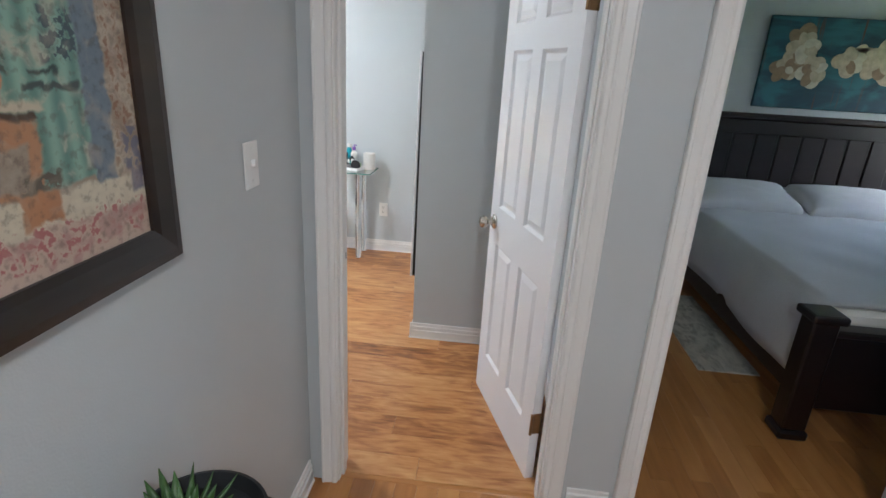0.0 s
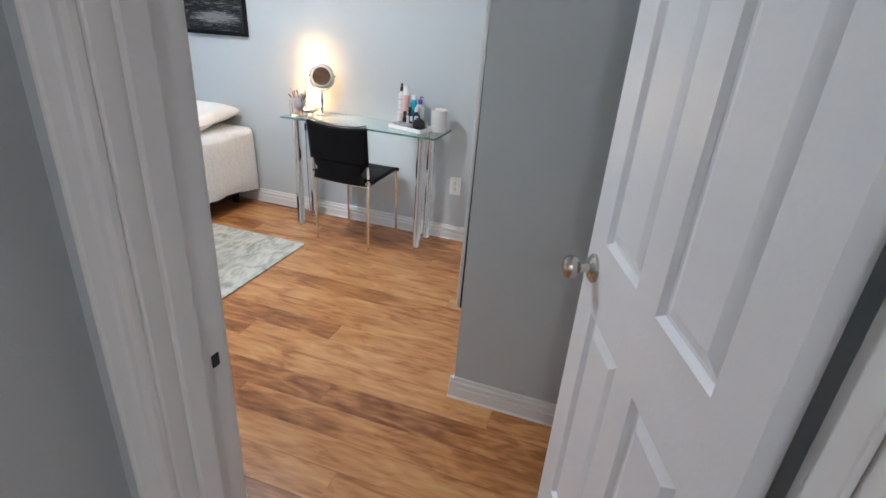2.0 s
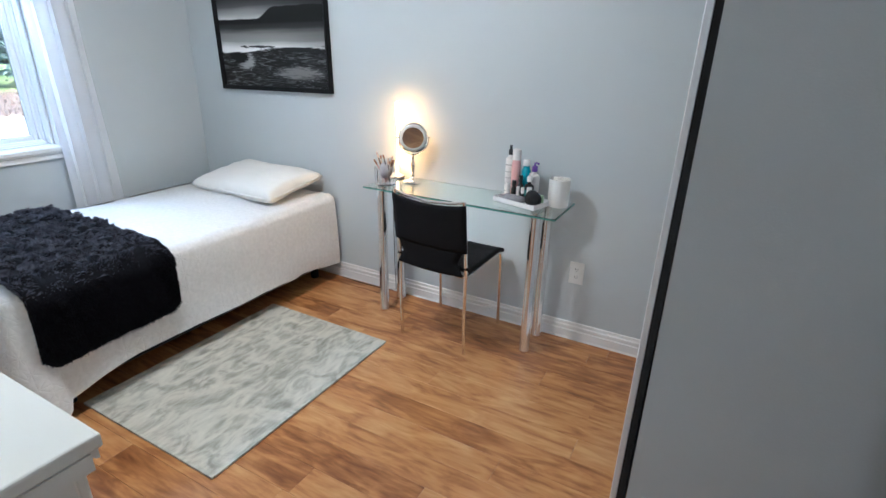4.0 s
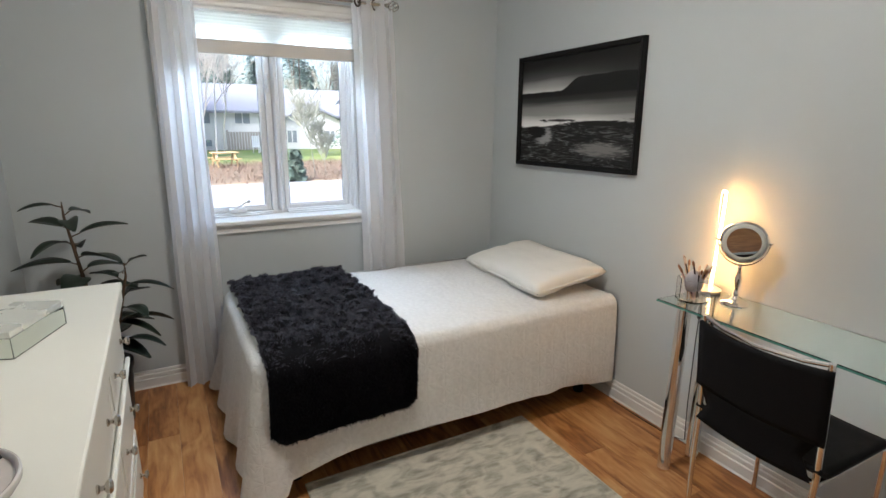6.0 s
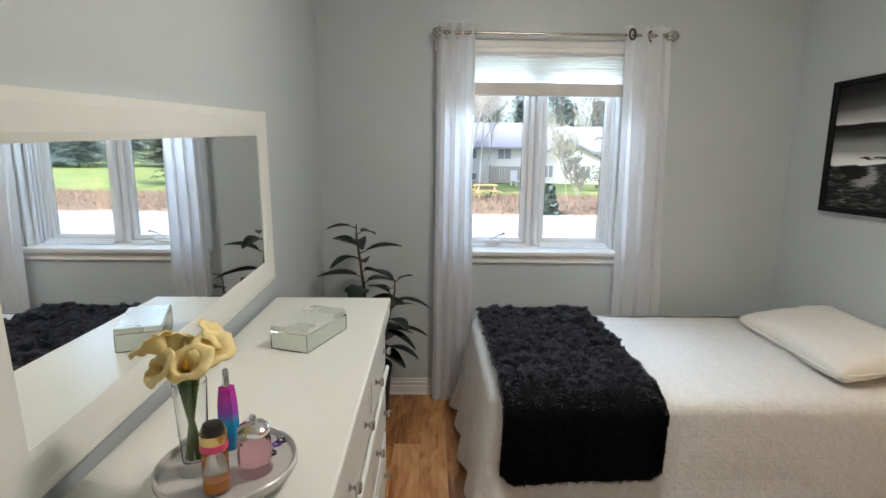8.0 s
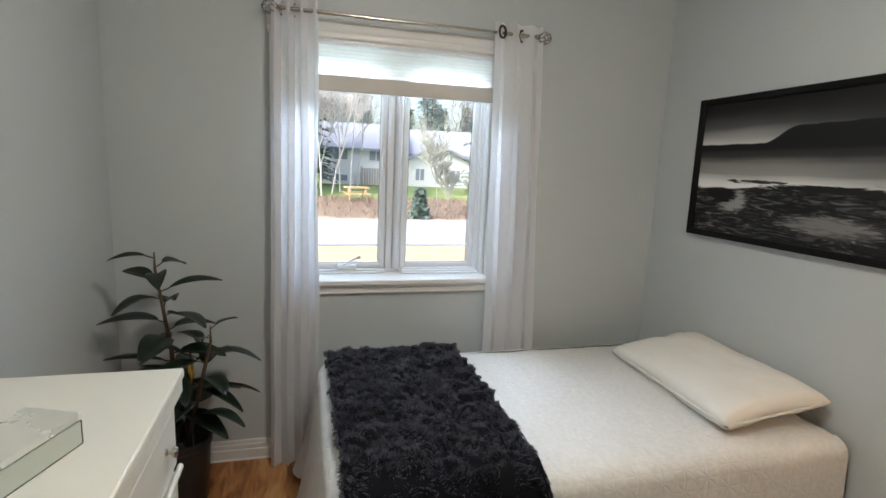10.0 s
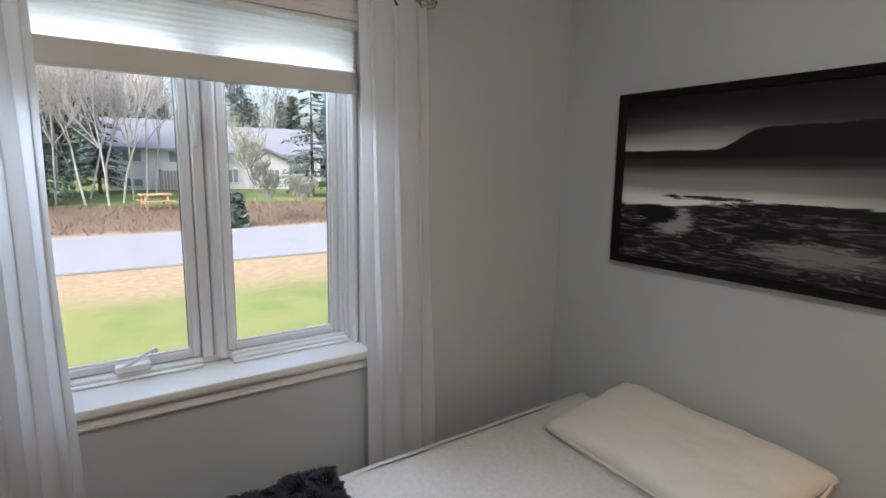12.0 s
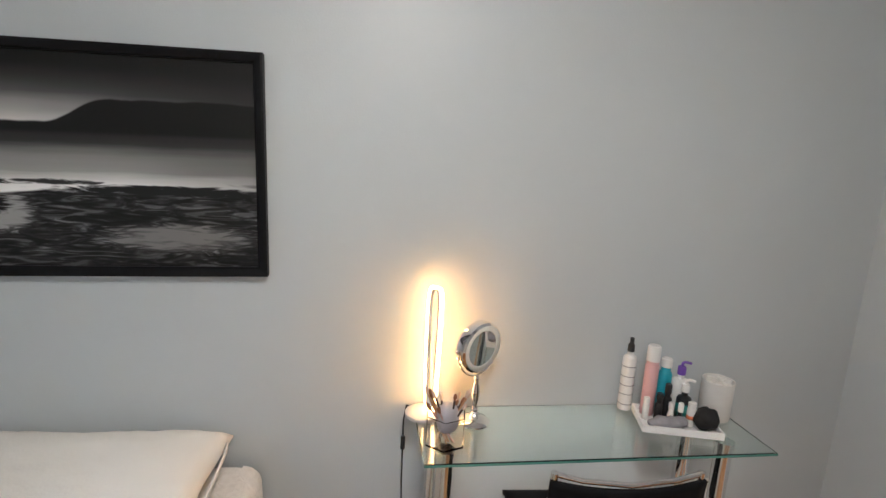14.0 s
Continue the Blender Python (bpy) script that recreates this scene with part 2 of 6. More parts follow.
structure("wall_bedroom_north", [((PX + 0.12, RN, -0.3), (RE, RN + 0.15, TOP))], WALL, "pale wall behind the dark bed")
structure("wall_bedroom_east", [((RE, HS, -0.3), (RE + 0.15, 3.1, TOP)), ((RE, 4.3, -0.3), (RE + 0.15, RN + 0.15, TOP)), ((RE, 3.1, -0.3), (RE + 0.15, 4.3, 0.95)), ((RE, 3.1, 1.9), (RE + 0.15, 4.3, TOP))], WALL, "pale wall with a window opening")
tagged(boxpart("ceiling", (W - 0.25, HB - 0.2, TOP), (RE + 0.2, RN + 0.2, TOP + 0.2), CEIL), "flat white painted ceiling", "ceiling", kind="structure")

BASE = [(0, 0), (0.020, 0), (0.020, 0.012), (0.015, 0.018), (0.015, 0.058), (0.009, 0.062), (0.012, 0.068), (0.012, 0.082), (0.006, 0.087), (0.008, 0.092), (0.006, 0.102), (0, 0.104)]


def baseboard(p, q, out, label="white moulded wooden baseboard"):
    bm = B()
    p, q = Vector((*p, 0.002)), Vector((*q, 0.002))
    prism(bm, BASE, p, (*out, 0), (0, 0, 1), q - p)
    tagged(part("baseboard", bm, WHITE), label, "baseboard", kind="structure")


e = 0.0005
baseboard((W + e, S + e), (W + e, N - e), (1, 0))
baseboard((W + 0.017, N - e), (CX - 0.017, N - e), (0, -1))
baseboard((CX - e, N - e), (CX - e, CY - 0.016), (-1, 0))
baseboard((CX - 0.016, CY - e), (PX - e, CY - e), (0, -1))
baseboard((W + 0.017, S + e), (D1[0] - 0.095, S + e), (0, 1))
baseboard((PX - e, CY - 0.017), (PX - e, S + 0.02), (-1, 0))
baseboard((HX + e, HB), (HX + e, HS - 0.018), (1, 0))
baseboard((D1[1] + 0.095, HS - e), (D2[0] - 0.095, HS - e), (0, -1))
baseboard((PX + 0.125, S + e), (PX + 0.125, RN - 0.02), (1, 0))
baseboard((PX + 0.125, RN - e), (RE, RN - e), (0, -1))

CASE = [(0, 0), (0, 0.010), (0.008, 0.014), (0.02, 0.014), (0.026, 0.010), (0.034, 0.013), (0.058, 0.016), (0.062, 0.019), (0.068, 0.019), (0.071, 0.015), (0.073, 0)]


def doorway(x0, x1, name):
    """Jambs with a stop, and moulded casing on both faces."""
    th = thing(name, Matrix(), "white painted door frame with moulded casing", "door frame", kind="structure")
    for a, b in (((x0 - 0.02, HS - 0.002, 0.002), (x0, S + 0.002, DH)), ((x1, HS - 0.002, 0.002), (x1 + 0.02, S + 0.002, DH)), ((x0 - 0.02, HS - 0.002, DH), (x1 + 0.02, S + 0.002, DH + 0.02))):
        boxpart("jamb", a, b, WHITE, th, bev=0.002)
    for a, b in (((x0, 1.80, 0.002), (x0 + 0.011, 1.838, DH - 0.012)), ((x1 - 0.011, 1.80, 0.002), (x1, 1.838, DH - 0.012)), ((x0, 1.80, DH - 0.012), (x1, 1.838, DH))):
        boxpart("stop", a, b, WHITE, th, bev=0.002)
    for y, o in ((HS - 0.003, -1), (S + 0.003, 1)):
        for x, s in ((x0 - 0.006, -1), (x1 + 0.006, 1)):
            bm = B()
            prism(bm, CASE, (x, y, 0.002), (s * (0.82 if x < 0 and o < 0 else 1), 0, 0), (0, o, 0), (0, 0, DH + 0.006))
            part("casing", bm, WHITE, th)
        bm = B()
        prism(bm, CASE, (x0 - 0.079, y, DH + 0.008), (0, 0, 1), (0, o, 0), (x1 - x0 + 0.158, 0, 0))
        part("casing", bm, WHITE, th)
    return th


frame_1 = doorway(*D1, "door_frame_1")
frame_2 = doorway(*D2, "door_frame_2")
boxpart("strike_hole", (D1[0] + 0.0, 1.863, 0.894), (D1[0] + 0.0025, 1.876, 0.915), DARK, frame_1, "dark strike plate recess")


def panel_door(name, hinge, angle, width, label, knob_side=True):
    """A six-panel leaf, its hinge edge at the origin, running along +x, thickness to +y."""
    th = thing(name, pose(hinge[0], hinge[1], 0.008, 0, 0, angle), label, "door", kind="structure")
    t, h = 0.035, 2.01
    st, mu = 0.10, 0.09
    rails = [(0, 0.225), (0.80, 0.97), (1.62, 1.72), (1.90, h)]
    bm = B()
    for x0, x1 in ((0, st), (width / 2 - mu / 2, width / 2 + mu / 2), (width - st, width)):
        box(bm, (x0, 0, 0), (x1, t, h))
    for z0, z1 in rails:
        for x0, x1 in ((st, width / 2 - mu / 2), (width / 2 + mu / 2, width - st)):
            box(bm, (x0, 0, z0), (x1, t, z1))
    bmesh.ops.remove_doubles(bm, verts=bm.verts, dist=1e-5)
    part("stiles_and_rails", bm, DOORW, th)
    for z0, z1 in ((0.225, 0.80), (0.97, 1.62), (1.72, 1.90)):
        for x0, x1 in ((st, width / 2 - mu / 2), (width / 2 + mu / 2, width - st)):
            bm = B()
            for y, s in ((0, 1), (t, -1)):
                ring = []
                for d, dep in ((0, 0), (0.010, 0.011), (0.016, 0.012), (0.040, 0.003)):
                    ring.append([bm.verts.new((x, y + s * dep, z)) for x, z in ((x0 + d, z0 + d), (x1 - d, z0 + d), (x1 - d, z1 - d), (x0 + d, z1 - d))])
                for a, b in zip(ring, ring[1:]):
                    for k in range(4):
                        bm.faces.new((a[k], a[(k + 1) % 4], b[(k + 1) % 4], b[k]))
                bm.faces.new(ring[-1])
            part("panel", bm, DOORW, th)
    for s, y in ((-1, 0), (1, t)):
        bm = B()
        prof = [(0.0, 0), (0.033, 0), (0.033, 0.006), (0.026, 0.012), (0.012, 0.014), (0.011, 0.034), (0.02, 0.04), (0.027, 0.05), (0.028, 0.058), (0.024, 0.067), (0.012, 0.072), (0, 0.072)]
        lathe(bm, prof, 28)
        bmesh.ops.transform(bm, matrix=Matrix.Translation((width - 0.062, y, 0.894)) @ pose(0, 0, 0, 90 * -s, 0, 0), verts=bm.verts)
        part("door_knob", bm, NICKEL, th, "round brushed nickel knob", smooth=True)
    for z in (0.22, 1.72):
        bm = B()
        box(bm, (-0.003, -0.001, z), (0.0, 0.03, z + 0.09))
        cyl(bm, (-0.006, t + 0.004, z), (-0.006, t + 0.004, z + 0.09), 0.006, seg=10)
        part("hinge", bm, BRASSY, th, "dull brass hinge")
    return th


panel_door("door_1", (0.333, 1.906), 109, 0.68, "white six-panel door standing half open with nickel knob")
panel_door("door_2", (D2[0] + 0.050, S + 0.012), 95, 0.76, "white six-panel door opened flat into the second bedroom")

# transition strip in the doorway
bm = B()
prism(bm, [(0, 0), (0.006, 0.007), (0.03, 0.007), (0.036, 0)], (D1[0], 1.79, 0.002), (0, 1, 0), (0, 0, 1), (D1[1] - D1[0], 0, 0))
tagged(part("transition_strip", bm, OAK), "honey oak threshold strip in the doorway", "threshold", kind="structure")

# ---- bedroom: bed ----
QUILT = bpy.data.materials.new("white_quilted_cotton")
n, l, p = nodes_of(QUILT)
co = n.new("ShaderNodeTexCoord")
sx, sn = n.new("ShaderNodeSeparateXYZ"), n.new("ShaderNodeSeparateXYZ")
l.new(co.outputs["Object"], sx.inputs[0])
l.new(co.outputs["Normal"], sn.inputs[0])


def qm(op, a, b=None):
    k = n.new("ShaderNodeMath")
    k.operation = op
    for i, v in enumerate((a, b)):
        if isinstance(v, (int, float)):
            k.inputs[i].default_value = v
        elif v is not None:
            l.new(v, k.inputs[i])
    return k.outputs[0]


# the cloth's own length runs on over the edges: down the long side with x, down the foot with y
nx2, ny2 = qm("ABSOLUTE", sn.outputs["X"]), qm("ABSOLUTE", sn.outputs["Y"])
long_side = qm("GREATER_THAN", nx2, ny2)
foot_side = qm("SUBTRACT", 1.0, long_side)
QP = 0.082                                       # one star, metres across
cu = qm("DIVIDE", qm("SUBTRACT", sx.outputs["X"], qm("MULTIPLY", sx.outputs["Z"], long_side)), QP)
cv_ = qm("DIVIDE", qm("ADD", sx.outputs["Y"], qm("MULTIPLY", sx.outputs["Z"], foot_side)), QP)
cu = qm("ADD", cu, qm("MULTIPLY", qm("FLOORED_MODULO", qm("FLOOR", cv_), 2.0), 0.5))
fu, fv = qm("SUBTRACT", qm("FRACT", cu), 0.5), qm("SUBTRACT", qm("FRACT", cv_), 0.5)
theta = qm("ARCTAN2", fv, fu)
rad_ = qm("SQRT", qm("ADD", qm("MULTIPLY", fu, fu), qm("MULTIPLY", fv, fv)))
petal = qm("POWER", qm("ABSOLUTE", qm("SINE", qm("MULTIPLY", theta, 4.0))), 0.45)
fade = qm("SUBTRACT", 1.0, qm("MINIMUM", qm("POWER", qm("MULTIPLY", rad_, 1.75), 3.0), 1.0))
star = qm("MULTIPLY", petal, qm("ADD", qm("MULTIPLY", fade, 0.8), 0.1))
weave = n.new("ShaderNodeTexNoise")
weave.inputs["Scale"].default_value = 55
l.new(co.outputs["Object"], weave.inputs["Vector"])
sm = n.new("ShaderNodeMath")
sm.operation = "MULTIPLY_ADD"
sm.inputs[1].default_value = 0.15
l.new(weave.outputs["Fac"], sm.inputs[0])
l.new(star, sm.inputs[2])
bp = n.new("ShaderNodeBump")
bp.inputs["Strength"].default_value, bp.inputs["Distance"].default_value = 0.36, 0.006
l.new(sm.outputs[0], bp.inputs["Height"])
l.new(bp.outputs["Normal"], p.inputs["Normal"])
rq = ramp_of(n, ((0.3, (0.69, 0.68, 0.66)), (0.7, (0.77, 0.76, 0.74))))
l.new(weave.outputs["Fac"], rq.inputs[0])
l.new(rq.outputs[0], p.inputs["Base Color"])
p.inputs["Roughness"].default_value = 0.85
p.inputs["Sheen Weight"].default_value = 0.2

COTTON = mat("cream_cotton", (0.80, 0.77, 0.71), 0.85, var=0.04, scale=8, bump=0.25, bscale=120, sheen=0.2)
# top pile tinted paler for sheen; hanging end takes the backing's black as shade
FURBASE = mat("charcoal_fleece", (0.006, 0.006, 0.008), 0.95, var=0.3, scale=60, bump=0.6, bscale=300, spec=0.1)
FUR = mat("charcoal_fur_lit", (0.062, 0.062, 0.080), 0.55, var=0.7, scale=45, spec=0.25)
BX0, BX1, BY0, BY1, BZ = -3.36, -2.348, 2.70, 4.415, 0.56
bed = thing("bed", pose((BX0 + BX1) / 2, (BY0 + BY1) / 2, 0), "single bed under a white quilted bedspread that hangs near the floor", "bed")
ox, oy = (BX0 + BX1) / 2, (BY0 + BY1) / 2
hx, hy = (BX1 - BX0) / 2, (BY1 - BY0) / 2
boxpart("box_base", (-hx + 0.06, -hy + 0.06, 0.09), (hx - 0.06, hy - 0.01, 0.34), BLACK, bed, "dark bed base in the shade under the spread", 0.01)
for x in (-hx + 0.12, hx - 0.12):
    for y in (-hy + 0.14, hy - 0.1):
        bm = B()
        cyl(bm, (x, y, 0.004), (x, y, 0.09), 0.025)
        part("leg", bm, BLACK, bed)
boxpart("mattress", (-hx + 0.05, -hy + 0.05, 0.34), (hx - 0.05, hy - 0.01, BZ - 0.025), COTTON, bed, bev=0.05, seg=3)


def spread_mesh():
    bm = B()
    # path round the bed: from the wall along the east side, round the foot, back along the west side
    path = []
    r = 0.10
    ny = 46
    for k in range(ny):
        path.append((hx, hy - 0.004 - (2 * hy - r) * k / ny, 1, 0))
    for k in range(11):
        a = math.pi / 2 * k / 10
        path.append((hx - r + r * math.cos(a), -hy + r - r * math.sin(a), math.cos(a), -math.sin(a)))
    nx = 22
    for k in range(1, nx):
        path.append((hx - r - (2 * hx - 2 * r) * k / nx, -hy, 0, -1))
    for k in range(11):
        a = math.pi / 2 * k / 10
        path.append((-hx + r - r * math.sin(a), -hy + r - r * math.cos(a), -math.sin(a), -math.cos(a)))
    for k in range(1, ny + 1):
        path.append((-hx, -hy + r + (2 * hy - r - 0.004) * k / ny, -1, 0))
    prof = []
    for k in range(7):
        a = math.pi / 2 * k / 6
        prof.append((-0.055 + 0.055 * math.sin(a), BZ - 0.055 + 0.055 * math.cos(a), 0.0))
    for k in range(1, 12):
        prof.append((0.0, BZ - 0.055 - 0.36 * k / 11, k / 11))
    rows = []
    arc = 0.0
    last = None
    for x, y, u, v in path:
        if last:
            arc += math.hypot(x - last[0], y - last[1])
        last = (x, y)
        corner = abs(u * v) * 2
        foot = max(0, -v)
        row = []
        for d, z, s in prof:
            flare = s * (0.02 + 0.04 * foot + 0.07 * corner)
            wave = s * s * (0.006 * math.sin(arc * 11 + 2 * math.sin(arc * 4)) + 0.030 * noise.noise((arc * 2, s * 1.5, 4)) + (0.016 * math.sin(arc * 24) if foot + corner > 0.3 else 0))
            drop = s * (-0.014 + 0.012 * noise.noise((arc * 3.5, 2, 7)) + 0.005 * noise.noise((arc * 11, 5, 1)) + 0.06 * max(0, min(1, (-hy + 0.30 - y) / 0.25)) + 0.05 * foot + 0.03 * corner)
            if u > 0.9 and y > hy - 0.35:
                drop += s * 0.05 * (y - hy + 0.35) / 0.35
            q = d + flare + wave
            yy = min(y + v * q, hy - 0.004)
            row.append(bm.verts.new((x + u * q, yy, max(0.02, z - drop + 0.004 * noise.noise((x * 6, y * 6, z * 6))))))
        rows.append(row)
    for a, b in zip(rows, rows[1:]):
        for k in range(len(prof) - 1):
            bm.faces.new((a[k], a[k + 1], b[k + 1], b[k]))
    # the top sheet, with a soft unevenness
    rim = [row[0] for row in rows]
    nu, nv = 40, 60
    v = grid(bm, nu, nv, lambda a, b: Vector((-hx + 0.05 + (2 * hx - 0.10) * a, -hy + 0.05 + (2 * hy - 0.055) * b,
             BZ - 0.001 + 0.006 * noise.noise((a * 4, b * 7, 1)) + 0.004 * noise.noise((a * 11, b * 19, 3)) + 0.012 * (1 - (2 * a - 1) ** 4) * (1 - (2 * b - 1) ** 6) - 0.006)))
    return bm


part("bedspread", spread_mesh(), QUILT, bed, "white quilted bedspread with star stitching", smooth="all", fix=True)


def pillow_mesh(w, d, h, seed):
    bm = B()
    def f(a, b, s):
        x, y = 2 * a - 1, 2 * b - 1
        e = max(0, 1 - abs(x) ** 3.2) * max(0, 1 - abs(y) ** 3.2)
        z = s * h * e ** 0.28 * (1.0 if s > 0 else 0.8)
        pin = 1 - 0.07 * (1 - abs(x)) * abs(y) ** 2
        pin2 = 1 - 0.07 * (1 - abs(y)) * abs(x) ** 2
        wob = 0.008 * noise.noise((x * 3 + seed, y * 3, s)) + 0.004 * noise.noise((x * 9, y * 9 + seed, s))
        return Vector((x * w / 2 * pin2, y * d / 2 * pin, z + wob * (e > 0)))
    grid(bm, 36, 28, lambda a, b: f(a, b, 1))
    grid(bm, 36, 28, lambda a, b: f(a, b, -1))
    bmesh.ops.remove_doubles(bm, verts=bm.verts, dist=0.0012)
    return bm


pl = thing("pillow", pose(-2.795, 4.212, 0.628, 9, -1, -3), "cream cotton pillow lying on the bed against the wall", "pillow")
part("pillow_body", pillow_mesh(0.72, 0.42, 0.064, 2), COTTON, pl, smooth="all")
bm = B()
tube(bm, [(0.360 * math.copysign(abs(math.cos(t)) ** 0.25, math.cos(t)), 0.21 * math.copysign(abs(math.sin(t)) ** 0.25, math.sin(t)), 0.004) for t in [k * math.tau / 80 for k in range(80)]], 0.0045, 6, closed=True)
part("piping", bm, COTTON, pl, smooth="all")

# fur throw over the foot of the bed
throw = thing("fur_throw", pose(ox, 3.02, BZ), "charcoal shaggy fur throw laid across the foot of the bed", "throw")
TY, TXW = 0.275, -hx - 0.005


def throw_point(a, b):
    """a runs from the west rim over the top and down the east side; b across."""
    top, r, fall = 2 * hx - 0.01, 0.07, 0.27
    s = a * (top + fall)
    y = -TY + 2 * TY * b + 0.012 * noise.noise((a * 5, b * 3, 8))
    if s < top - r:
        x, z = TXW + s, 0.022
        nrm = Vector((0, 0, 1))
    elif s < top - r + r * math.pi / 2:
        t = (s - top + r) / r
        x, z = TXW + top - r + (r + 0.035) * math.sin(t), 0.022 - (r + 0.0) + r * math.cos(t)
        nrm = Vector((math.sin(t), 0, math.cos(t)))
    else:
        d = s - (top - r + r * math.pi / 2)
        x, z = TXW + top + 0.035 + 0.02 * d + 0.012 * math.sin(b * 11) * d, 0.022 - r - d - 0.03 * d * math.sin(b * 5 + 1)
        z += 0.9 * max(0, abs(2 * b - 1) - 0.82) ** 2 * max(0, d - 0.05) / 0.15
        nrm = Vector((1, 0, 0.05))
    # the rim at the very west hangs a little over the edge
    if s < 0.06:
        z -= (0.06 - s) * 0.5
    y += -0.02 * max(0, s - top)
    lump = 0.034 * abs(noise.noise((x * 24, y * 24, (z + 1) * 24))) + 0.012 * noise.noise((x * 9, y * 9, 6))
    return Vector((x, y, z)) + nrm * lump * (1 if a < 0.74 else 0.4), nrm


bm = B()
grid(bm, 110, 50, lambda a, b: throw_point(a, b)[0])
part("backing", bm, FURBASE, throw, smooth="all", thick=0.022)
rnd = random.Random(5)
vs1, fs1, vs2, fs2 = [], [], [], []
for k in range(64000):
    a, b = rnd.random(), rnd.random()
    if rnd.random() < 0.12:
        b = rnd.choice((0.0, 1.0))
    o, nrm = throw_point(a, b)
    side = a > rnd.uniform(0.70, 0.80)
    ln = rnd.uniform(0.009, 0.024) if not side else rnd.uniform(0.008, 0.018)
    cl = Vector((noise.noise((o.x * 16, o.y * 16, 1)), noise.noise((o.x * 16, o.y * 16, 5)), noise.noise((o.x * 16, o.y * 16, 9)) * 0.3)) * 4.2
    if side:
        cl = cl * 0.5 + Vector((0, 0, -0.9))
    if b in (0.0, 1.0):
        cl += Vector((0, 1.2 * (b * 2 - 1), -0.4))
    d = (nrm * 0.55 + cl + Vector((rnd.gauss(0, 0.3), rnd.gauss(0, 0.3), 0))).normalized()
    sd = d.cross(Vector((rnd.gauss(0, 1), rnd.gauss(0, 1), rnd.gauss(0, 1)))).normalized() * rnd.uniform(0.0007, 0.0016)
    base = o + nrm * 0.008
    mid = base + d * ln * 0.6 + nrm * 0.004
    tip = base + d * ln
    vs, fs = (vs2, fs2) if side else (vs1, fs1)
    i = len(vs)
    vs += [base - sd, base + sd, mid + sd * 0.8, mid - sd * 0.8, tip]
    fs += [(i, i + 1, i + 2, i + 3), (i + 3, i + 2, i + 4)]
# strands down the side use the dark colour to stand for shade
for nm, vs, fs, fm, lab in (("long_fur", vs1, fs1, FUR, "long charcoal fur pile, coloured paler for sheen"), ("hanging_fur_shaded", vs2, fs2, FURBASE, "fur pile of the hanging end, blackened as shade")):
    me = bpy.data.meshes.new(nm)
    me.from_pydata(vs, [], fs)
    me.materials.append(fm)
    pile = new(nm, me)
    pile.parent = throw
    tagged(pile, lab, kind="stuff")

# rug
RUG = bpy.data.materials.new("faded_distressed_rug")
n, l, p = nodes_of(RUG)
co = n.new("ShaderNodeTexCoord")


def rug_noise(scale, size, detail, warp):
    mp = n.new("ShaderNodeMapping")
    mp.inputs["Scale"].default_value = size
    mp.inputs["Rotation"].default_value = (0, 0, 0.6)
    l.new(co.outputs["Object"], mp.inputs["Vector"])
    t = n.new("ShaderNodeTexNoise")
    t.inputs["Scale"].default_value, t.inputs["Detail"].default_value, t.inputs["Distortion"].default_value = scale, detail, warp
    l.new(mp.outputs[0], t.inputs["Vector"])
    return t.outputs["Fac"]


blot, weft = rug_noise(11, (1, 0.6, 1), 12, 1.6), rug_noise(60, (1, 0.25, 1), 3, 0.0)
both = n.new("ShaderNodeMix")
both.inputs["Factor"].default_value = 0.3
l.new(blot, both.inputs["A"])
l.new(weft, both.inputs["B"])
rr_ = ramp_of(n, ((0.34, (0.27, 0.255, 0.205)), (0.46, (0.43, 0.41, 0.345)), (0.54, (0.55, 0.525, 0.445)), (0.68, (0.64, 0.61, 0.52))))
l.new(both.outputs[0], rr_.inputs[0])
l.new(rr_.outputs[0], p.inputs["Base Color"])
p.inputs["Roughness"].default_value, p.inputs["Sheen Weight"].default_value = 0.95, 0.15
rb = n.new("ShaderNodeBump")
rb.inputs["Strength"].default_value, rb.inputs["Distance"].default_value = 0.5, 0.003
l.new(weft, rb.inputs["Height"])
l.new(rb.outputs["Normal"], p.inputs["Normal"])
rug = thing("rug", pose(-2.005, 3.375, 0.013), "small faded grey and cream low-pile rug beside the bed", "rug")
bm = B()
grid(bm, 20, 26, lambda a, b: Vector((-0.39 + 0.78 * a, -0.515 + 1.03 * b, 0.004 + 0.0015 * noise.noise((a * 6, b * 8, 2)))))
part("rug_body", bm, RUG, rug, thick=0.007)
bm = B()
for x0, x1, y0, y1 in ((-0.393, 0.393, -0.519, -0.509), (-0.393, 0.393, 0.509, 0.519), (-0.395, -0.386, -0.508, 0.508), (0.386, 0.395, -0.508, 0.508)):
    box(bm, (x0, y0, -0.001), (x1, y1, 0.0085), 0.001)
part("binding", bm, RUG, rug, "stitched edge binding")

# ---- bedroom: window, blind, curtains ----
win = thing("window_1", Matrix(), "white vinyl casement window with two sashes and a wooden sill", "window", kind="structure")
y0, y1, z0, z1 = WIN
FX = W - 0.13                                        # room face of the vinyl frame
SB = z0 + 0.020                                      # top of the frame's bottom member
for a, b in (((FX - 0.06, y0, z0), (FX, y0 + 0.045, z1)), ((FX - 0.06, y1 - 0.045, z0), (FX, y1, z1)), ((FX - 0.06, y0 + 0.045, z1 - 0.045), (FX, y1 - 0.045, z1)), ((FX - 0.06, y0 + 0.045, z0), (FX, y1 - 0.045, SB))):
    boxpart("window_frame", a, b, VINYL, win, bev=0.004)
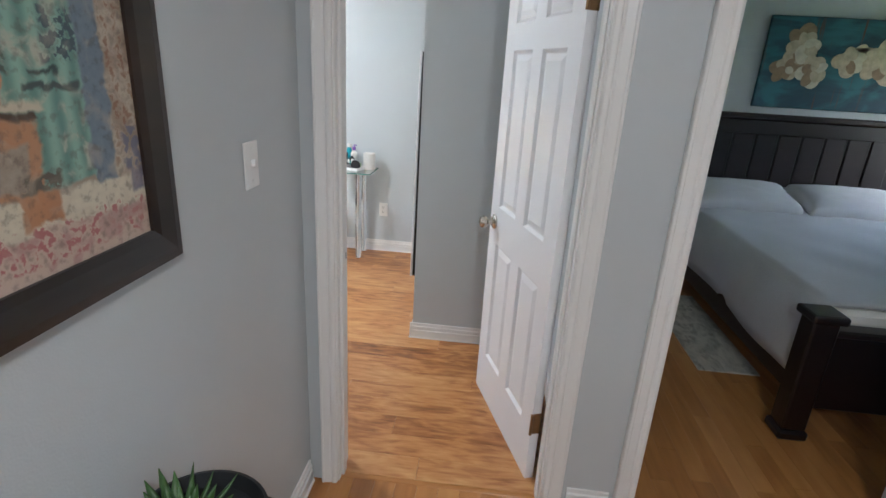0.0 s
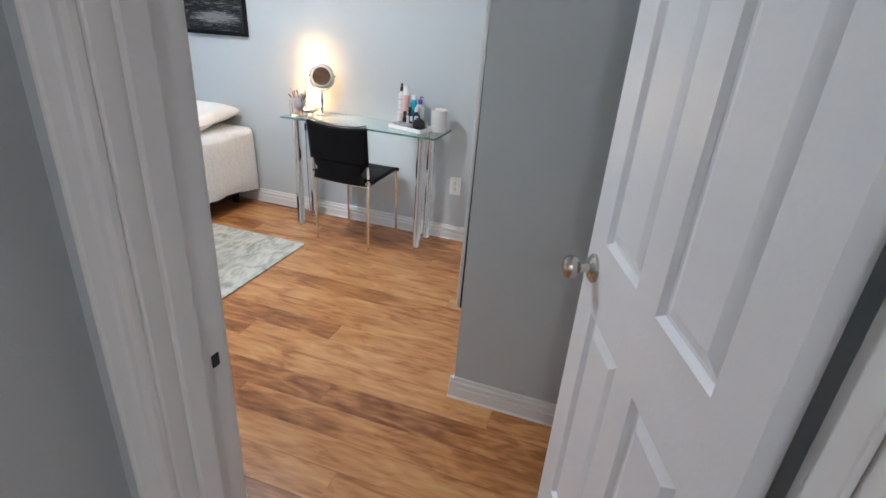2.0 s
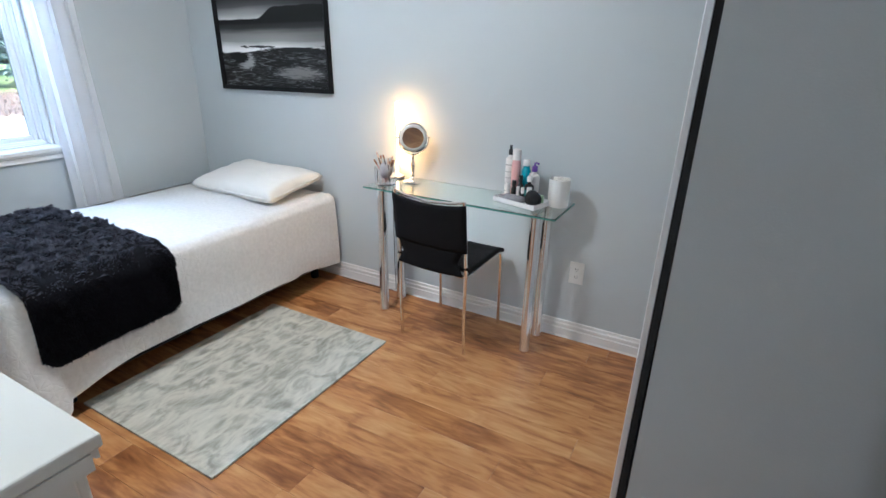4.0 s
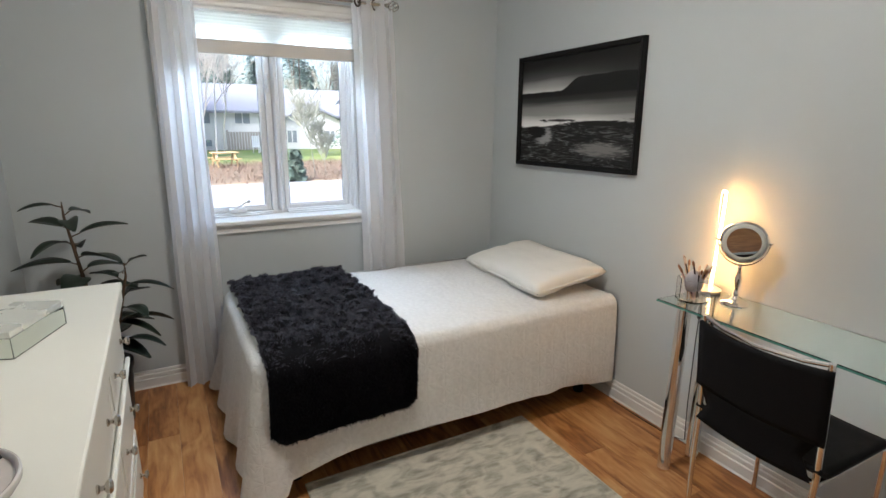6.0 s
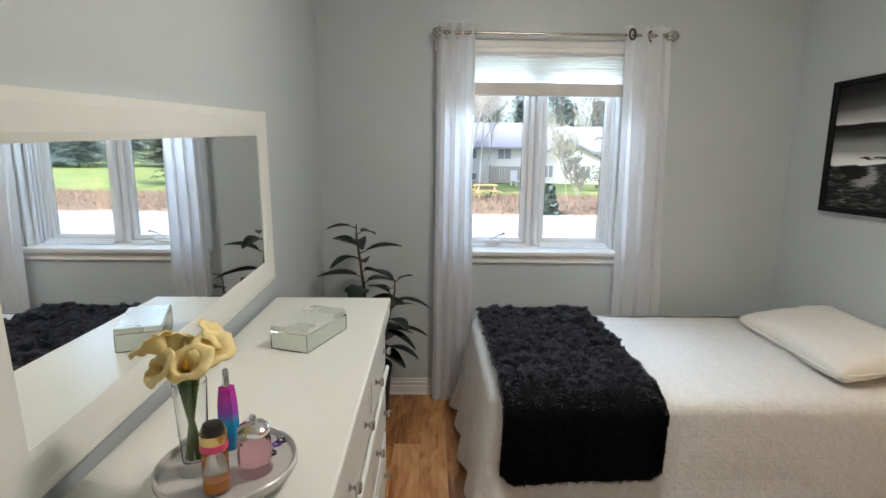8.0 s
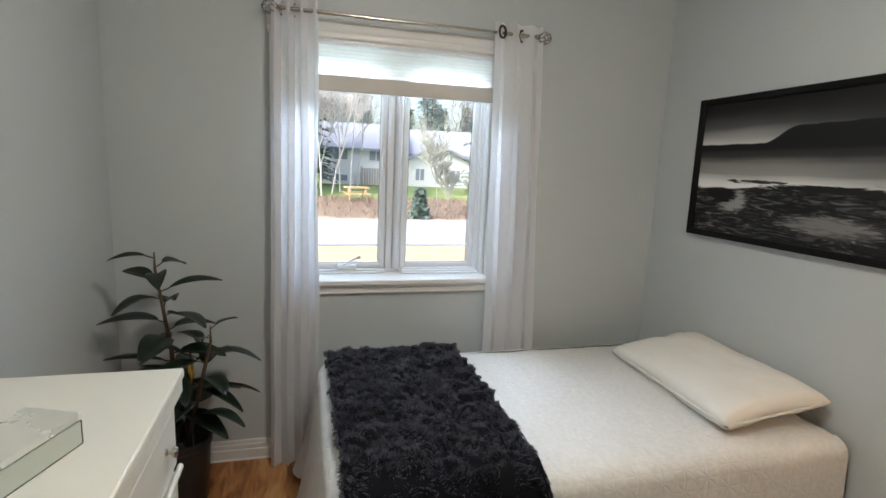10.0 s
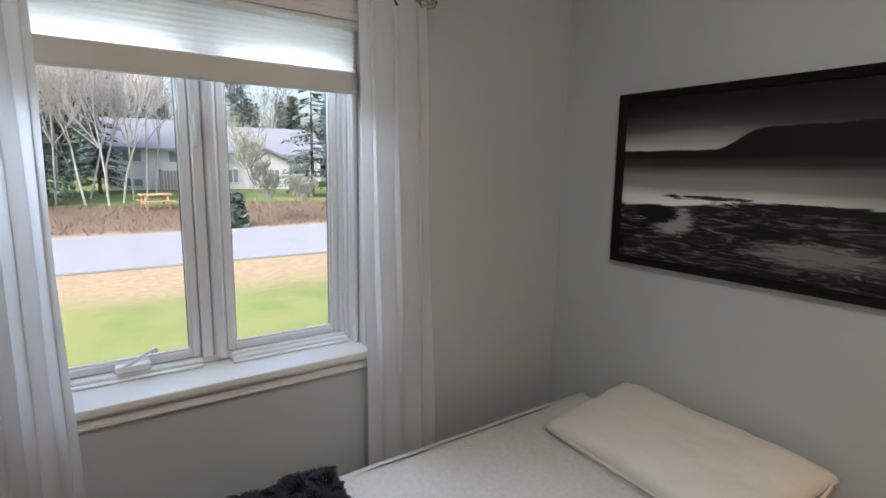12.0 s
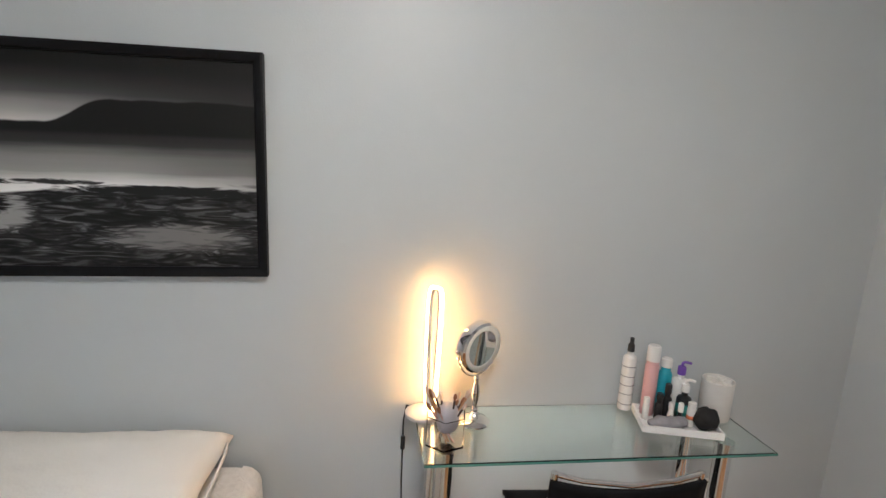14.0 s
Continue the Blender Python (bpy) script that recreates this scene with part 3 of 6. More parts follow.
boxpart("window_frame", (FX - 0.06, 3.032, SB), (FX + 0.004, 3.062, z1 - 0.045), VINYL, win, bev=0.003)
bm = B()
prism(bm, [(0.0, 0.0), (0.0, 0.012), (0.006, 0.021), (0.016, 0.027), (0.028, 0.027), (0.038, 0.021), (0.044, 0.012), (0.044, 0.0)], (FX - 0.0595, 3.0625, SB), (0, 1, 0), (3.2, 0, 0), (0, 0, z1 - 0.045 - SB))
part("meeting_post", bm, VINYL, win, "rounded white vinyl post between the sashes", smooth=30)
for s0, s1 in ((y0 + 0.045, 3.029), (3.107, y1 - 0.045)):
    bm = B()
    w, zb, zt = 0.023, SB + 0.003, z1 - 0.048
    for a, b in (((FX - 0.05, s0, zb), (FX - 0.012, s0 + w, zt)), ((FX - 0.05, s1 - w, zb), (FX - 0.012, s1, zt)), ((FX - 0.05, s0 + w, zb), (FX - 0.012, s1 - w, zb + w)), ((FX - 0.05, s0 + w, zt - w), (FX - 0.012, s1 - w, zt))):
        box(bm, a, b, 0.003)
    sash = part("sash", bm, VINYL, win)
    pn = boxpart("pane", (FX - 0.038, s0 + w - 0.004, zb + w - 0.004), (FX - 0.032, s1 - w + 0.004, zt - w + 0.004), PANE, sash)
    pn.visible_shadow = False
    bm = B()
    for a, b in (((FX - 0.030, s0 + w, zb + w), (FX - 0.018, s0 + w + 0.006, zt - w)), ((FX - 0.030, s1 - w - 0.006, zb + w), (FX - 0.018, s1 - w, zt - w)), ((FX - 0.030, s0 + w + 0.006, zb + w), (FX - 0.018, s1 - w - 0.006, zb + w + 0.006))):
        box(bm, a, b, 0.002)
    part("glazing_bead", bm, VINYL, sash)
    bm = B()
    for a, b in (((FX - 0.0315, s0 + w + 0.0065, zb + w + 0.0065), (FX - 0.0295, s0 + w + 0.0095, zt - w)), ((FX - 0.0315, s1 - w - 0.0095, zb + w + 0.0065), (FX - 0.0295, s1 - w - 0.0065, zt - w))):
        box(bm, a, b)
    part("gasket", bm, mat("grey_gasket", (0.16, 0.18, 0.20), 0.7), sash, "thin grey rubber gasket")
for a, b in (((FX + 0.0005, y0 - 0.001, z0), (W + 0.004, y0 + 0.012, z1)), ((FX + 0.0005, y1 - 0.012, z0), (W + 0.004, y1 + 0.001, z1)), ((FX + 0.0005, y0 + 0.012, z1 - 0.012), (W + 0.004, y1 - 0.012, z1 + 0.001))):
    boxpart("jamb_liner", a, b, WHITE, win, bev=0.002)
for d, w_ in ((0.0, 0.020), (0.028, 0.014), (0.062, 0.018)):
    for a, b in (((FX + d + 0.001, y1 - 0.012 - w_, z0 + 0.006), (FX + d + 0.020, y1 - 0.0125, z1 - 0.013)), ((FX + d + 0.001, y0 + 0.0125, z0 + 0.006), (FX + d + 0.020, y0 + 0.012 + w_, z1 - 0.013))):
        boxpart("stop_bead", a, b, VINYL, win, bev=0.004)
for d, h_ in ((0.001, 0.022), (0.022, 0.013)):
    boxpart("bottom_bead", (FX + d, y0 + 0.034, z0 + 0.0055), (FX + d + 0.019, 3.028, z0 + h_), VINYL, win, bev=0.004)
for d, h_ in ((0.001, 0.028), (0.022, 0.021), (0.043, 0.013)):
    boxpart("bottom_bead", (FX + d, 3.108, z0 + 0.0055), (FX + d + 0.019, y1 - 0.034, z0 + h_), VINYL, win, bev=0.004)
boxpart("window_sill", (FX + 0.001, y0 - 0.06, z0 - 0.020), (W + 0.045, y1 + 0.06, z0 + 0.005), WHITE, win, bev=0.006, seg=2)
bm = B()
prism(bm, CASE, (W + 0.002, y0 - 0.05, z0 - 0.0205), (0, 0, -0.6), (1, 0, 0), (0, y1 - y0 + 0.10, 0))
part("apron", bm, WHITE, win)
for a, s in ((y0 - 0.004, -1), (y1 + 0.004, 1)):
    bm = B()
    prism(bm, CASE, (W + 0.002, a, z0 + 0.001), (0, s, 0), (1, 0, 0), (0, 0, z1 - z0))
    part("casing", bm, WHITE, win)
bm = B()
prism(bm, CASE, (W + 0.002, y0 - 0.084, z1 + 0.002), (0, 0, 1), (1, 0, 0), (0, y1 - y0 + 0.168, 0))
part("casing", bm, WHITE, win)
bm = B()
box(bm, (FX - 0.004, 2.80, z0 + 0.024), (FX + 0.028, 2.89, z0 + 0.046), 0.004)
tube(bm, [(FX + 0.02, 2.82, z0 + 0.042), (FX + 0.03, 2.845, z0 + 0.055), (FX + 0.035, 2.875, z0 + 0.075), (FX + 0.036, 2.90, z0 + 0.085)], 0.005, 8)
cyl(bm, (FX + 0.036, 2.897, z0 + 0.083), (FX + 0.054, 2.901, z0 + 0.087), 0.007, seg=10)
part("crank", bm, VINYL, win, "white casement crank handle", smooth=True)
bm = B()
box(bm, (FX + 0.0045, 3.040, 1.52), (FX + 0.016, 3.052, 1.62), 0.004)
tube(bm, [(FX + 0.018, 3.047, 1.53), (FX + 0.028, 3.045, 1.57), (FX + 0.022, 3.043, 1.61)], 0.005, 8)
part("latch", bm, VINYL, win, "white sash lock lever", smooth=True)

BLINDC = bpy.data.materials.new("cellular_shade_fabric")
n, l, p = nodes_of(BLINDC)
p.inputs["Base Color"].default_value = (0.86, 0.86, 0.83, 1)
p.inputs["Roughness"].default_value = 0.9
tr = n.new("ShaderNodeBsdfTranslucent")
tr.inputs[0].default_value = (0.96, 0.96, 0.93, 1)
ms = n.new("ShaderNodeMixShader")
ms.inputs[0].default_value = 0.8
l.new(p.outputs[0], ms.inputs[1])
l.new(tr.outputs[0], ms.inputs[2])
l.new(ms.outputs[0], n["Material Output"].inputs[0])
blind = thing("window_blind", pose(W - 0.055, (y0 + y1) / 2, 1.70), "white pleated cellular blind drawn a quarter down", "blind")
hw = (y1 - y0) / 2 - 0.016
prof = []
for k in range(18):
    prof.append((0.0075 if k % 2 else 0.0055, 0.066 + k * 0.0074))
bm = B()
for (a0, z0_), (a1, z1_) in zip(prof, prof[1:]):
    bm.faces.new([bm.verts.new(v) for v in ((a0, -hw, z0_), (a0, hw, z0_), (a1, hw, z1_), (a1, -hw, z1_))])
bmesh.ops.remove_doubles(bm, verts=bm.verts, dist=1e-5)
part("pleats", bm, BLINDC, blind)
boxpart("bottom_rail", (-0.02, -hw, 0), (0.02, hw, 0.066), mat("blind_rail", (0.66, 0.62, 0.57), 0.6, bump=0.1), blind, "beige fabric-covered bottom rail", 0.006, 2)

CURTAIN = bpy.data.materials.new("white_curtain_cloth")
n, l, p = nodes_of(CURTAIN)
co = n.new("ShaderNodeTexCoord")
wv = n.new("ShaderNodeTexNoise")
wv.inputs["Scale"].default_value = 300
l.new(co.outputs["Object"], wv.inputs["Vector"])
b = n.new("ShaderNodeBump")
b.inputs["Strength"].default_value, b.inputs["Distance"].default_value = 0.15, 0.002
l.new(wv.outputs["Fac"], b.inputs["Height"])
l.new(b.outputs["Normal"], p.inputs["Normal"])
p.inputs["Base Color"].default_value = (0.91, 0.91, 0.92, 1)
p.inputs["Roughness"].default_value = 0.9
tr = n.new("ShaderNodeBsdfTranslucent")
tr.inputs[0].default_value = (0.88, 0.88, 0.91, 1)
ms = n.new("ShaderNodeMixShader")
ms.inputs[0].default_value = 0.52
l.new(p.outputs[0], ms.inputs[1])
l.new(tr.outputs[0], ms.inputs[2])
l.new(ms.outputs[0], n["Material Output"].inputs[0])
RODX, RODZ = W + 0.085, 1.985


def curtain(yt0, yt1, yb0, yb1, bottom, folds, seed, rings):
    th = thing("curtain", pose(RODX, (yt0 + yt1) / 2, bottom), "white cotton grommet curtain hanging in soft folds beside the window", "curtain", "curtains")
    c, top = (yt0 + yt1) / 2, RODZ + 0.045 - bottom
    bm = B()
    def f(a, b):
        z = top * (1 - b)
        s = b ** 0.8
        y = (yt0 + (yt1 - yt0) * a) * (1 - s) + (yb0 + (yb1 - yb0) * a) * s - c
        ph = a * folds * math.tau + 0.9 * noise.noise((a * 3, b * 2.0, seed)) * b
        amp = 0.027 + 0.012 * noise.noise((a * 4, b * 3, seed + 3))
        x = amp * math.sin(ph) + 0.010 * b * noise.noise((a * 8, b * 5, seed + 7))
        y += 0.008 * math.sin(2 * ph) + 0.006 * noise.noise((a * 6, b * 4, seed + 9))
        return Vector((x, y, z))
    grid(bm, 90, 60, f)
    part("cloth", bm, CURTAIN, th, smooth="all")
    for a in rings:
        q = f(a, 0.045 / top)
        bm = B()
        tube(bm, [(q.x + 0.004, q.y + 0.024 * math.cos(t), q.z + 0.024 * math.sin(t)) for t in [k * math.tau / 24 for k in range(24)]], 0.0055, 8, closed=True)
        bmesh.ops.transform(bm, matrix=Matrix.Translation(q) @ pose(0, 0, 0, 0, 0, 35) @ Matrix.Translation(-q), verts=bm.verts)
        part("grommet", bm, mat("dark_bronze", (0.10, 0.085, 0.07), 0.3, 0.9), th, "dark bronze grommet ring", smooth="all")
    return th


curtain(2.525, 2.70, 2.50, 2.71, 0.012, 3.5, 1, (0.2, 0.5))
curtain(3.455, 3.685, 3.50, 3.765, 0.012, 3.0, 21, (0.08, 0.62))
rod = thing("curtain_rod", pose(RODX, 3.09, RODZ), "brushed metal curtain rod with open cage finials", "curtain rod")
bm = B()
cyl(bm, (0, -0.53, 0), (0, 0.565, 0), 0.0085, seg=14)
part("rod", bm, NICKEL, rod, smooth=True)
for y, s in ((-0.53, -1), (0.565, 1)):
    bm = B()
    cyl(bm, (0, y, 0), (0, y + s * 0.012, 0), 0.012)
    for k in range(6):
        a = k * math.tau / 6
        tube(bm, [(0.026 * math.sin(t) * math.cos(a + t), y + s * (0.012 + 0.03 - 0.03 * math.cos(t)), 0.026 * math.sin(t) * math.sin(a + t)) for t in [j * math.pi / 10 for j in range(11)]], 0.0028, 6)
    part("finial", bm, NICKEL, rod, "twisted open cage finial", smooth="all")
for y in (-0.45, 0.50):
    bm = B()
    cyl(bm, (0, y, 0), (-0.084, y, 0), 0.006, seg=10)
    cyl(bm, (-0.084, y, 0), (-0.08, y, 0), 0.02, seg=16)
    part("bracket", bm, NICKEL, rod, smooth=True)

# ---- bedroom: wall pictures and mirrors ----
PICT = bpy.data.materials.new("seascape_print")
n, l, p = nodes_of(PICT)
co = n.new("ShaderNodeTexCoord")
sep = n.new("ShaderNodeSeparateXYZ")
l.new(co.outputs["Object"], sep.inputs[0])


def math_node(n, l, op, a, b=None, c=None):
    k = n.new("ShaderNodeMath")
    k.operation = op
    for i, v in enumerate((a, b, c)):
        if v is None:
            continue
        if isinstance(v, (int, float)):
            k.inputs[i].default_value = v
        else:
            l.new(v, k.inputs[i])
    return k.outputs[0]


def noise_node(n, l, vec, scale, size=(1, 1, 1), detail=5, warp=0.0):
    mp = n.new("ShaderNodeMapping")
    mp.inputs["Scale"].default_value = size
    l.new(vec, mp.inputs["Vector"])
    t = n.new("ShaderNodeTexNoise")
    t.inputs["Scale"].default_value, t.inputs["Detail"].default_value, t.inputs["Distortion"].default_value = scale, detail, warp
    l.new(mp.outputs[0], t.inputs["Vector"])
    return t.outputs["Fac"]


def mix_node(n, l, f, a, b):
    k = n.new("ShaderNodeMix")
    k.data_type = "RGBA"
    for key, v in (("Factor", f), ("A", a), ("B", b)):
        if isinstance(v, tuple):
            k.inputs[key].default_value = (*v, 1)
        elif isinstance(v, float):
            k.inputs[key].default_value = v
        else:
            l.new(v, k.inputs[key])
    return k.outputs["Result"]


def step(n, l, v, a, b):
    k = n.new("ShaderNodeMapRange")
    k.interpolation_type = "SMOOTHSTEP"
    l.new(v, k.inputs["Value"])
    k.inputs["From Min"].default_value, k.inputs["From Max"].default_value = a, b
    return k.outputs["Result"]


X, Z = sep.outputs["X"], sep.outputs["Z"]
obj = co.outputs["Object"]
skyn = noise_node(n, l, obj, 1.0, (1.5, 1, 9), 3)
tone = ramp_of(n, ((0.0, (0.80, 0.79, 0.77)), (0.25, (0.36, 0.355, 0.35)), (0.55, (0.10, 0.10, 0.10)), (1.0, (0.012, 0.012, 0.012))))
l.new(step(n, l, math_node(n, l, "ADD", Z, math_node(n, l, "MULTIPLY", skyn, 0.06)), 0.10, 0.29), tone.inputs[0])
skyc = mix_node(n, l, step(n, l, X, -0.25, 0.4), tone.outputs[0], mix_node(n, l, 0.75, tone.outputs[0], (0.015, 0.015, 0.015)))
# far headland, sea, wet rocks
rise = math_node(n, l, "MULTIPLY", step(n, l, X, -0.10, 0.06), 0.062)
hill = math_node(n, l, "ADD", rise, math_node(n, l, "MULTIPLY", noise_node(n, l, obj, 5, (1, 1, 0)), 0.025))
c1 = mix_node(n, l, step(n, l, math_node(n, l, "SUBTRACT", Z, hill), 0.095, 0.088), skyc, (0.012, 0.012, 0.012))
sea = ramp_of(n, ((0.0, (0.92, 0.91, 0.90)), (0.10, (0.70, 0.69, 0.68)), (0.26, (0.33, 0.33, 0.32)), (0.6, (0.24, 0.24, 0.23)), (0.85, (0.045, 0.045, 0.045)), (1.0, (0.02, 0.02, 0.02))))
l.new(step(n, l, math_node(n, l, "ADD", Z, math_node(n, l, "MULTIPLY", noise_node(n, l, obj, 1.0, (3, 1, 40), 4), 0.03)), -0.065, 0.11), sea.inputs[0])
seac = mix_node(n, l, step(n, l, X, -0.05, 0.45), sea.outputs[0], mix_node(n, l, 0.5, sea.outputs[0], (0.03, 0.03, 0.03)))
c2 = mix_node(n, l, step(n, l, Z, 0.085, 0.070), c1, seac)
rk = noise_node(n, l, obj, 1.0, (10, 1, 62), 9, 1.5)
rk2 = noise_node(n, l, obj, 1.0, (4.2, 1, 26), 6, 0.9)
line = math_node(n, l, "ADD", math_node(n, l, "MULTIPLY", X, 0.03), math_node(n, l, "MULTIPLY_ADD", math_node(n, l, "SUBTRACT", rk2, 0.5), 0.06, -0.068))
rocks = ramp_of(n, ((0.38, (0.008, 0.008, 0.008)), (0.48, (0.028, 0.028, 0.028)), (0.56, (0.085, 0.085, 0.085)), (0.66, (0.30, 0.30, 0.30))))
l.new(rk, rocks.inputs[0])
wet = mix_node(n, l, step(n, l, rk2, 0.68, 0.50), rocks.outputs[0], mix_node(n, l, 0.7, rocks.outputs[0], (0.010, 0.010, 0.010)))


def disc(cx, cz, rx, rz, soft, rag):
    """A ragged ellipse in the print: one inside, nought outside."""
    u = math_node(n, l, "DIVIDE", math_node(n, l, "SUBTRACT", X, cx), rx)
    v = math_node(n, l, "DIVIDE", math_node(n, l, "SUBTRACT", Z, cz), rz)
    d2 = math_node(n, l, "ADD", math_node(n, l, "MULTIPLY", u, u), math_node(n, l, "MULTIPLY", v, v))
    return step(n, l, math_node(n, l, "ADD", d2, math_node(n, l, "MULTIPLY", math_node(n, l, "SUBTRACT", rk, 0.5), rag)), 1 + soft, 1 - soft)


wet = mix_node(n, l, disc(0.22, -0.200, 0.15, 0.030, 0.9, 7.0), wet, (0.20, 0.195, 0.19))
wet = mix_node(n, l, disc(-0.22, -0.135, 0.07, 0.048, 0.6, 5.0), wet, (0.34, 0.34, 0.34))
wet = mix_node(n, l, disc(-0.285, -0.112, 0.085, 0.038, 0.3, 3.0), wet, (0.008, 0.008, 0.008))
c3 = mix_node(n, l, step(n, l, math_node(n, l, "SUBTRACT", Z, line), 0.006, -0.006), c2, wet)
c3 = mix_node(n, l, disc(-0.12, -0.052, 0.14, 0.007, 0.5, 5.0), c3, (0.03, 0.03, 0.03))
c3 = mix_node(n, l, disc(0.20, -0.070, 0.26, 0.014, 0.4, 3.5), c3, (0.014, 0.014, 0.014))
l.new(c3, p.inputs["Base Color"])
p.inputs["Roughness"].default_value = 0.5
p.inputs["Specular IOR Level"].default_value = 0.2

pic = thing("framed_picture", pose(-2.787, N, 1.4495, 0, -1.1, 0), "black framed black-and-white seascape print hung above the bed", "picture")
PW, PH = 0.453, 0.304


def frame_part(parent, w, h, fw, depth, material, y_back=-0.001, name="picture_frame", label=""):
    prof = [(0, 0), (0, -depth), (fw * 0.25, -depth - 0.002), (fw * 0.8, -depth * 0.9), (fw, -depth * 0.7), (fw, 0)]
    bm = B()
    corners = [(-w, -h, 1, 1), (w, -h, -1, 1), (w, h, -1, -1), (-w, h, 1, -1)]
    rings = [[bm.verts.new((cx + sx * a, y_back + d, cz + sz * a)) for a, d in prof] for cx, cz, sx, sz in corners]
    for k in range(4):
        a, b = rings[k], rings[(k + 1) % 4]
        for j in range(len(prof)):
            i = (j + 1) % len(prof)
            bm.faces.new((a[j], a[i], b[i], b[j]))
    return part(name, bm, material, parent, label)


frame_part(pic, PW, PH, 0.026, 0.028, BLACK)
boxpart("print", (-PW + 0.016, -0.014, -PH + 0.016), (PW - 0.016, -0.003, PH - 0.016), PICT, pic, "black-and-white photograph of sea, rocks and a headland")

mir = thing("wall_mirror", pose(-1.955, S, 1.205, 0, -2.3, 180), "wide mirror in a flat white wooden frame above the dresser", "mirror")
MW, MH = 0.629, 0.298
frame_part(mir, MW, MH, 0.078, 0.020, CREAM, name="mirror_frame")
boxpart("glass", (-MW + 0.07, -0.012, -MH + 0.07), (MW - 0.07, -0.004, MH - 0.07), MIRROR, mir, "silvered mirror glass")

tall = thing("tall_wall_mirror", pose(CX - 0.020, 3.225, 1.0, -0.4, 0, 270), "tall narrow silver-framed mirror hung on the closet wall", "mirror")
frame_part(tall, 0.205, 0.625, 0.014, 0.011, mat("silver_frame", (0.72, 0.73, 0.74), 0.35, 0.3), name="mirror_frame")
boxpart("backing", (-0.203, 0.0, -0.622), (0.203, 0.014, 0.622), DARK, tall, "dark backing board")
boxpart("glass", (-0.195, -0.009, -0.615), (0.195, -0.003, 0.615), MIRROR, tall, "silvered mirror glass")

# outlet by the desk and switch in the hall
PLASTIC = mat("white_plastic", (0.82, 0.82, 0.80), 0.35, var=0.02)


def plate(name, m, label, cat, kindof):
    th = thing(name, m, label, cat)
    boxpart("cover_plate", (-0.036, -0.006, -0.058), (0.036, -0.0005, 0.058), PLASTIC, th, bev=0.003, seg=2)
    if kindof == "outlet":
        for z in (-0.02, 0.02):
            s = part_socket(z)
            s.parent = th
    else:
        bm = B()
        box(bm, (-0.006, -0.016, -0.004), (0.006, -0.006, 0.014), 0.002)
        part("toggle", bm, PLASTIC, th, "white toggle lever")
        for z in (-0.04, 0.04):
            bm = B()
            cyl(bm, (0, -0.0075, z), (0, -0.006, z), 0.004, seg=10)
            part("screw", bm, PLASTIC, th)
    return th


def part_socket(z):
    bm = B()
    cyl(bm, (0, -0.0085, z), (0, -0.006, z), 0.016, seg=20)
    s = part("socket", bm, PLASTIC)
    bm = B()
    for x in (-0.006, 0.006):
        box(bm, (x - 0.0012, -0.0095, z - 0.002), (x + 0.0012, -0.0086, z + 0.008))
    cyl(bm, (0, -0.0095, z - 0.008), (0, -0.0086, z - 0.008), 0.0025, seg=8)
    part("slots", bm, DARK, s, "dark slots")
    return s


plate("wall_outlet", pose(-0.825, N, 0.380), "white double wall outlet above the baseboard", "outlet", "outlet")
plate("light_switch", pose(HX, 1.43, 1.29, 0, 0, 90), "white toggle light switch on the hall wall", "switch", "switch")

# ---- bedroom: dresser ----
DX0, DX1, DY0, DY1, DZ = -2.59, -1.03, S + 0.022, 2.34, 0.86
dr = thing("dresser", pose((DX0 + DX1) / 2, (DY0 + DY1) / 2, 0.012), "long white painted dresser with small metal knobs", "dresser")
dw, dd, dz = (DX1 - DX0) / 2, (DY1 - DY0) / 2, DZ - 0.012
boxpart("top", (-dw, -dd, dz - 0.026), (dw, dd, dz), CREAM, dr, bev=0.005, seg=2)
bm = B()
prism(bm, [(0, 0), (-0.022, 0), (-0.018, 0.012), (-0.006, 0.028), (0, 0.03)], (dw, -dd + 0.01, dz - 0.0265), (1, 0, 0), (0, 0, -1), (0, 2 * dd - 0.03, 0))
prism(bm, [(0, 0), (0.022, 0), (0.018, 0.012), (0.006, 0.028), (0, 0.03)], (-dw, -dd + 0.01, dz - 0.0265), (1, 0, 0), (0, 0, -1), (0, 2 * dd - 0.03, 0))
prism(bm, [(0, 0), (-0.022, 0), (-0.018, 0.012), (-0.006, 0.028), (0, 0.03)], (-dw + 0.02, dd - 0.002, dz - 0.0265), (0, 1, 0), (0, 0, -1), (2 * dw - 0.04, 0, 0))
part("cornice", bm, CREAM, dr)
boxpart("carcass", (-dw + 0.024, -dd + 0.012, 0.075), (dw - 0.024, dd - 0.04, dz - 0.03), CREAM, dr, bev=0.003)
boxpart("plinth", (-dw + 0.012, -dd + 0.008, 0), (dw - 0.012, dd - 0.028, 0.076), CREAM, dr, bev=0.006)
for s in (-1, 1):
    for z0_, z1_ in ((0.10, 0.48), (0.53, 0.80)):
        bm = B()
        for a, b in (((s * (dw - 0.0245), dd - 0.11, z0_), (s * (dw - 0.019), dd - 0.102, z1_)), ((s * (dw - 0.0245), dd - 0.085, z0_), (s * (dw - 0.019), dd - 0.077, z1_))):
            box(bm, a, b, 0.001)
        part("side_bead", bm, CREAM, dr)
cols, rws = 3, ((0.095, 0.325), (0.345, 0.575), (0.595, 0.80))
cw = (2 * dw - 0.06) / cols
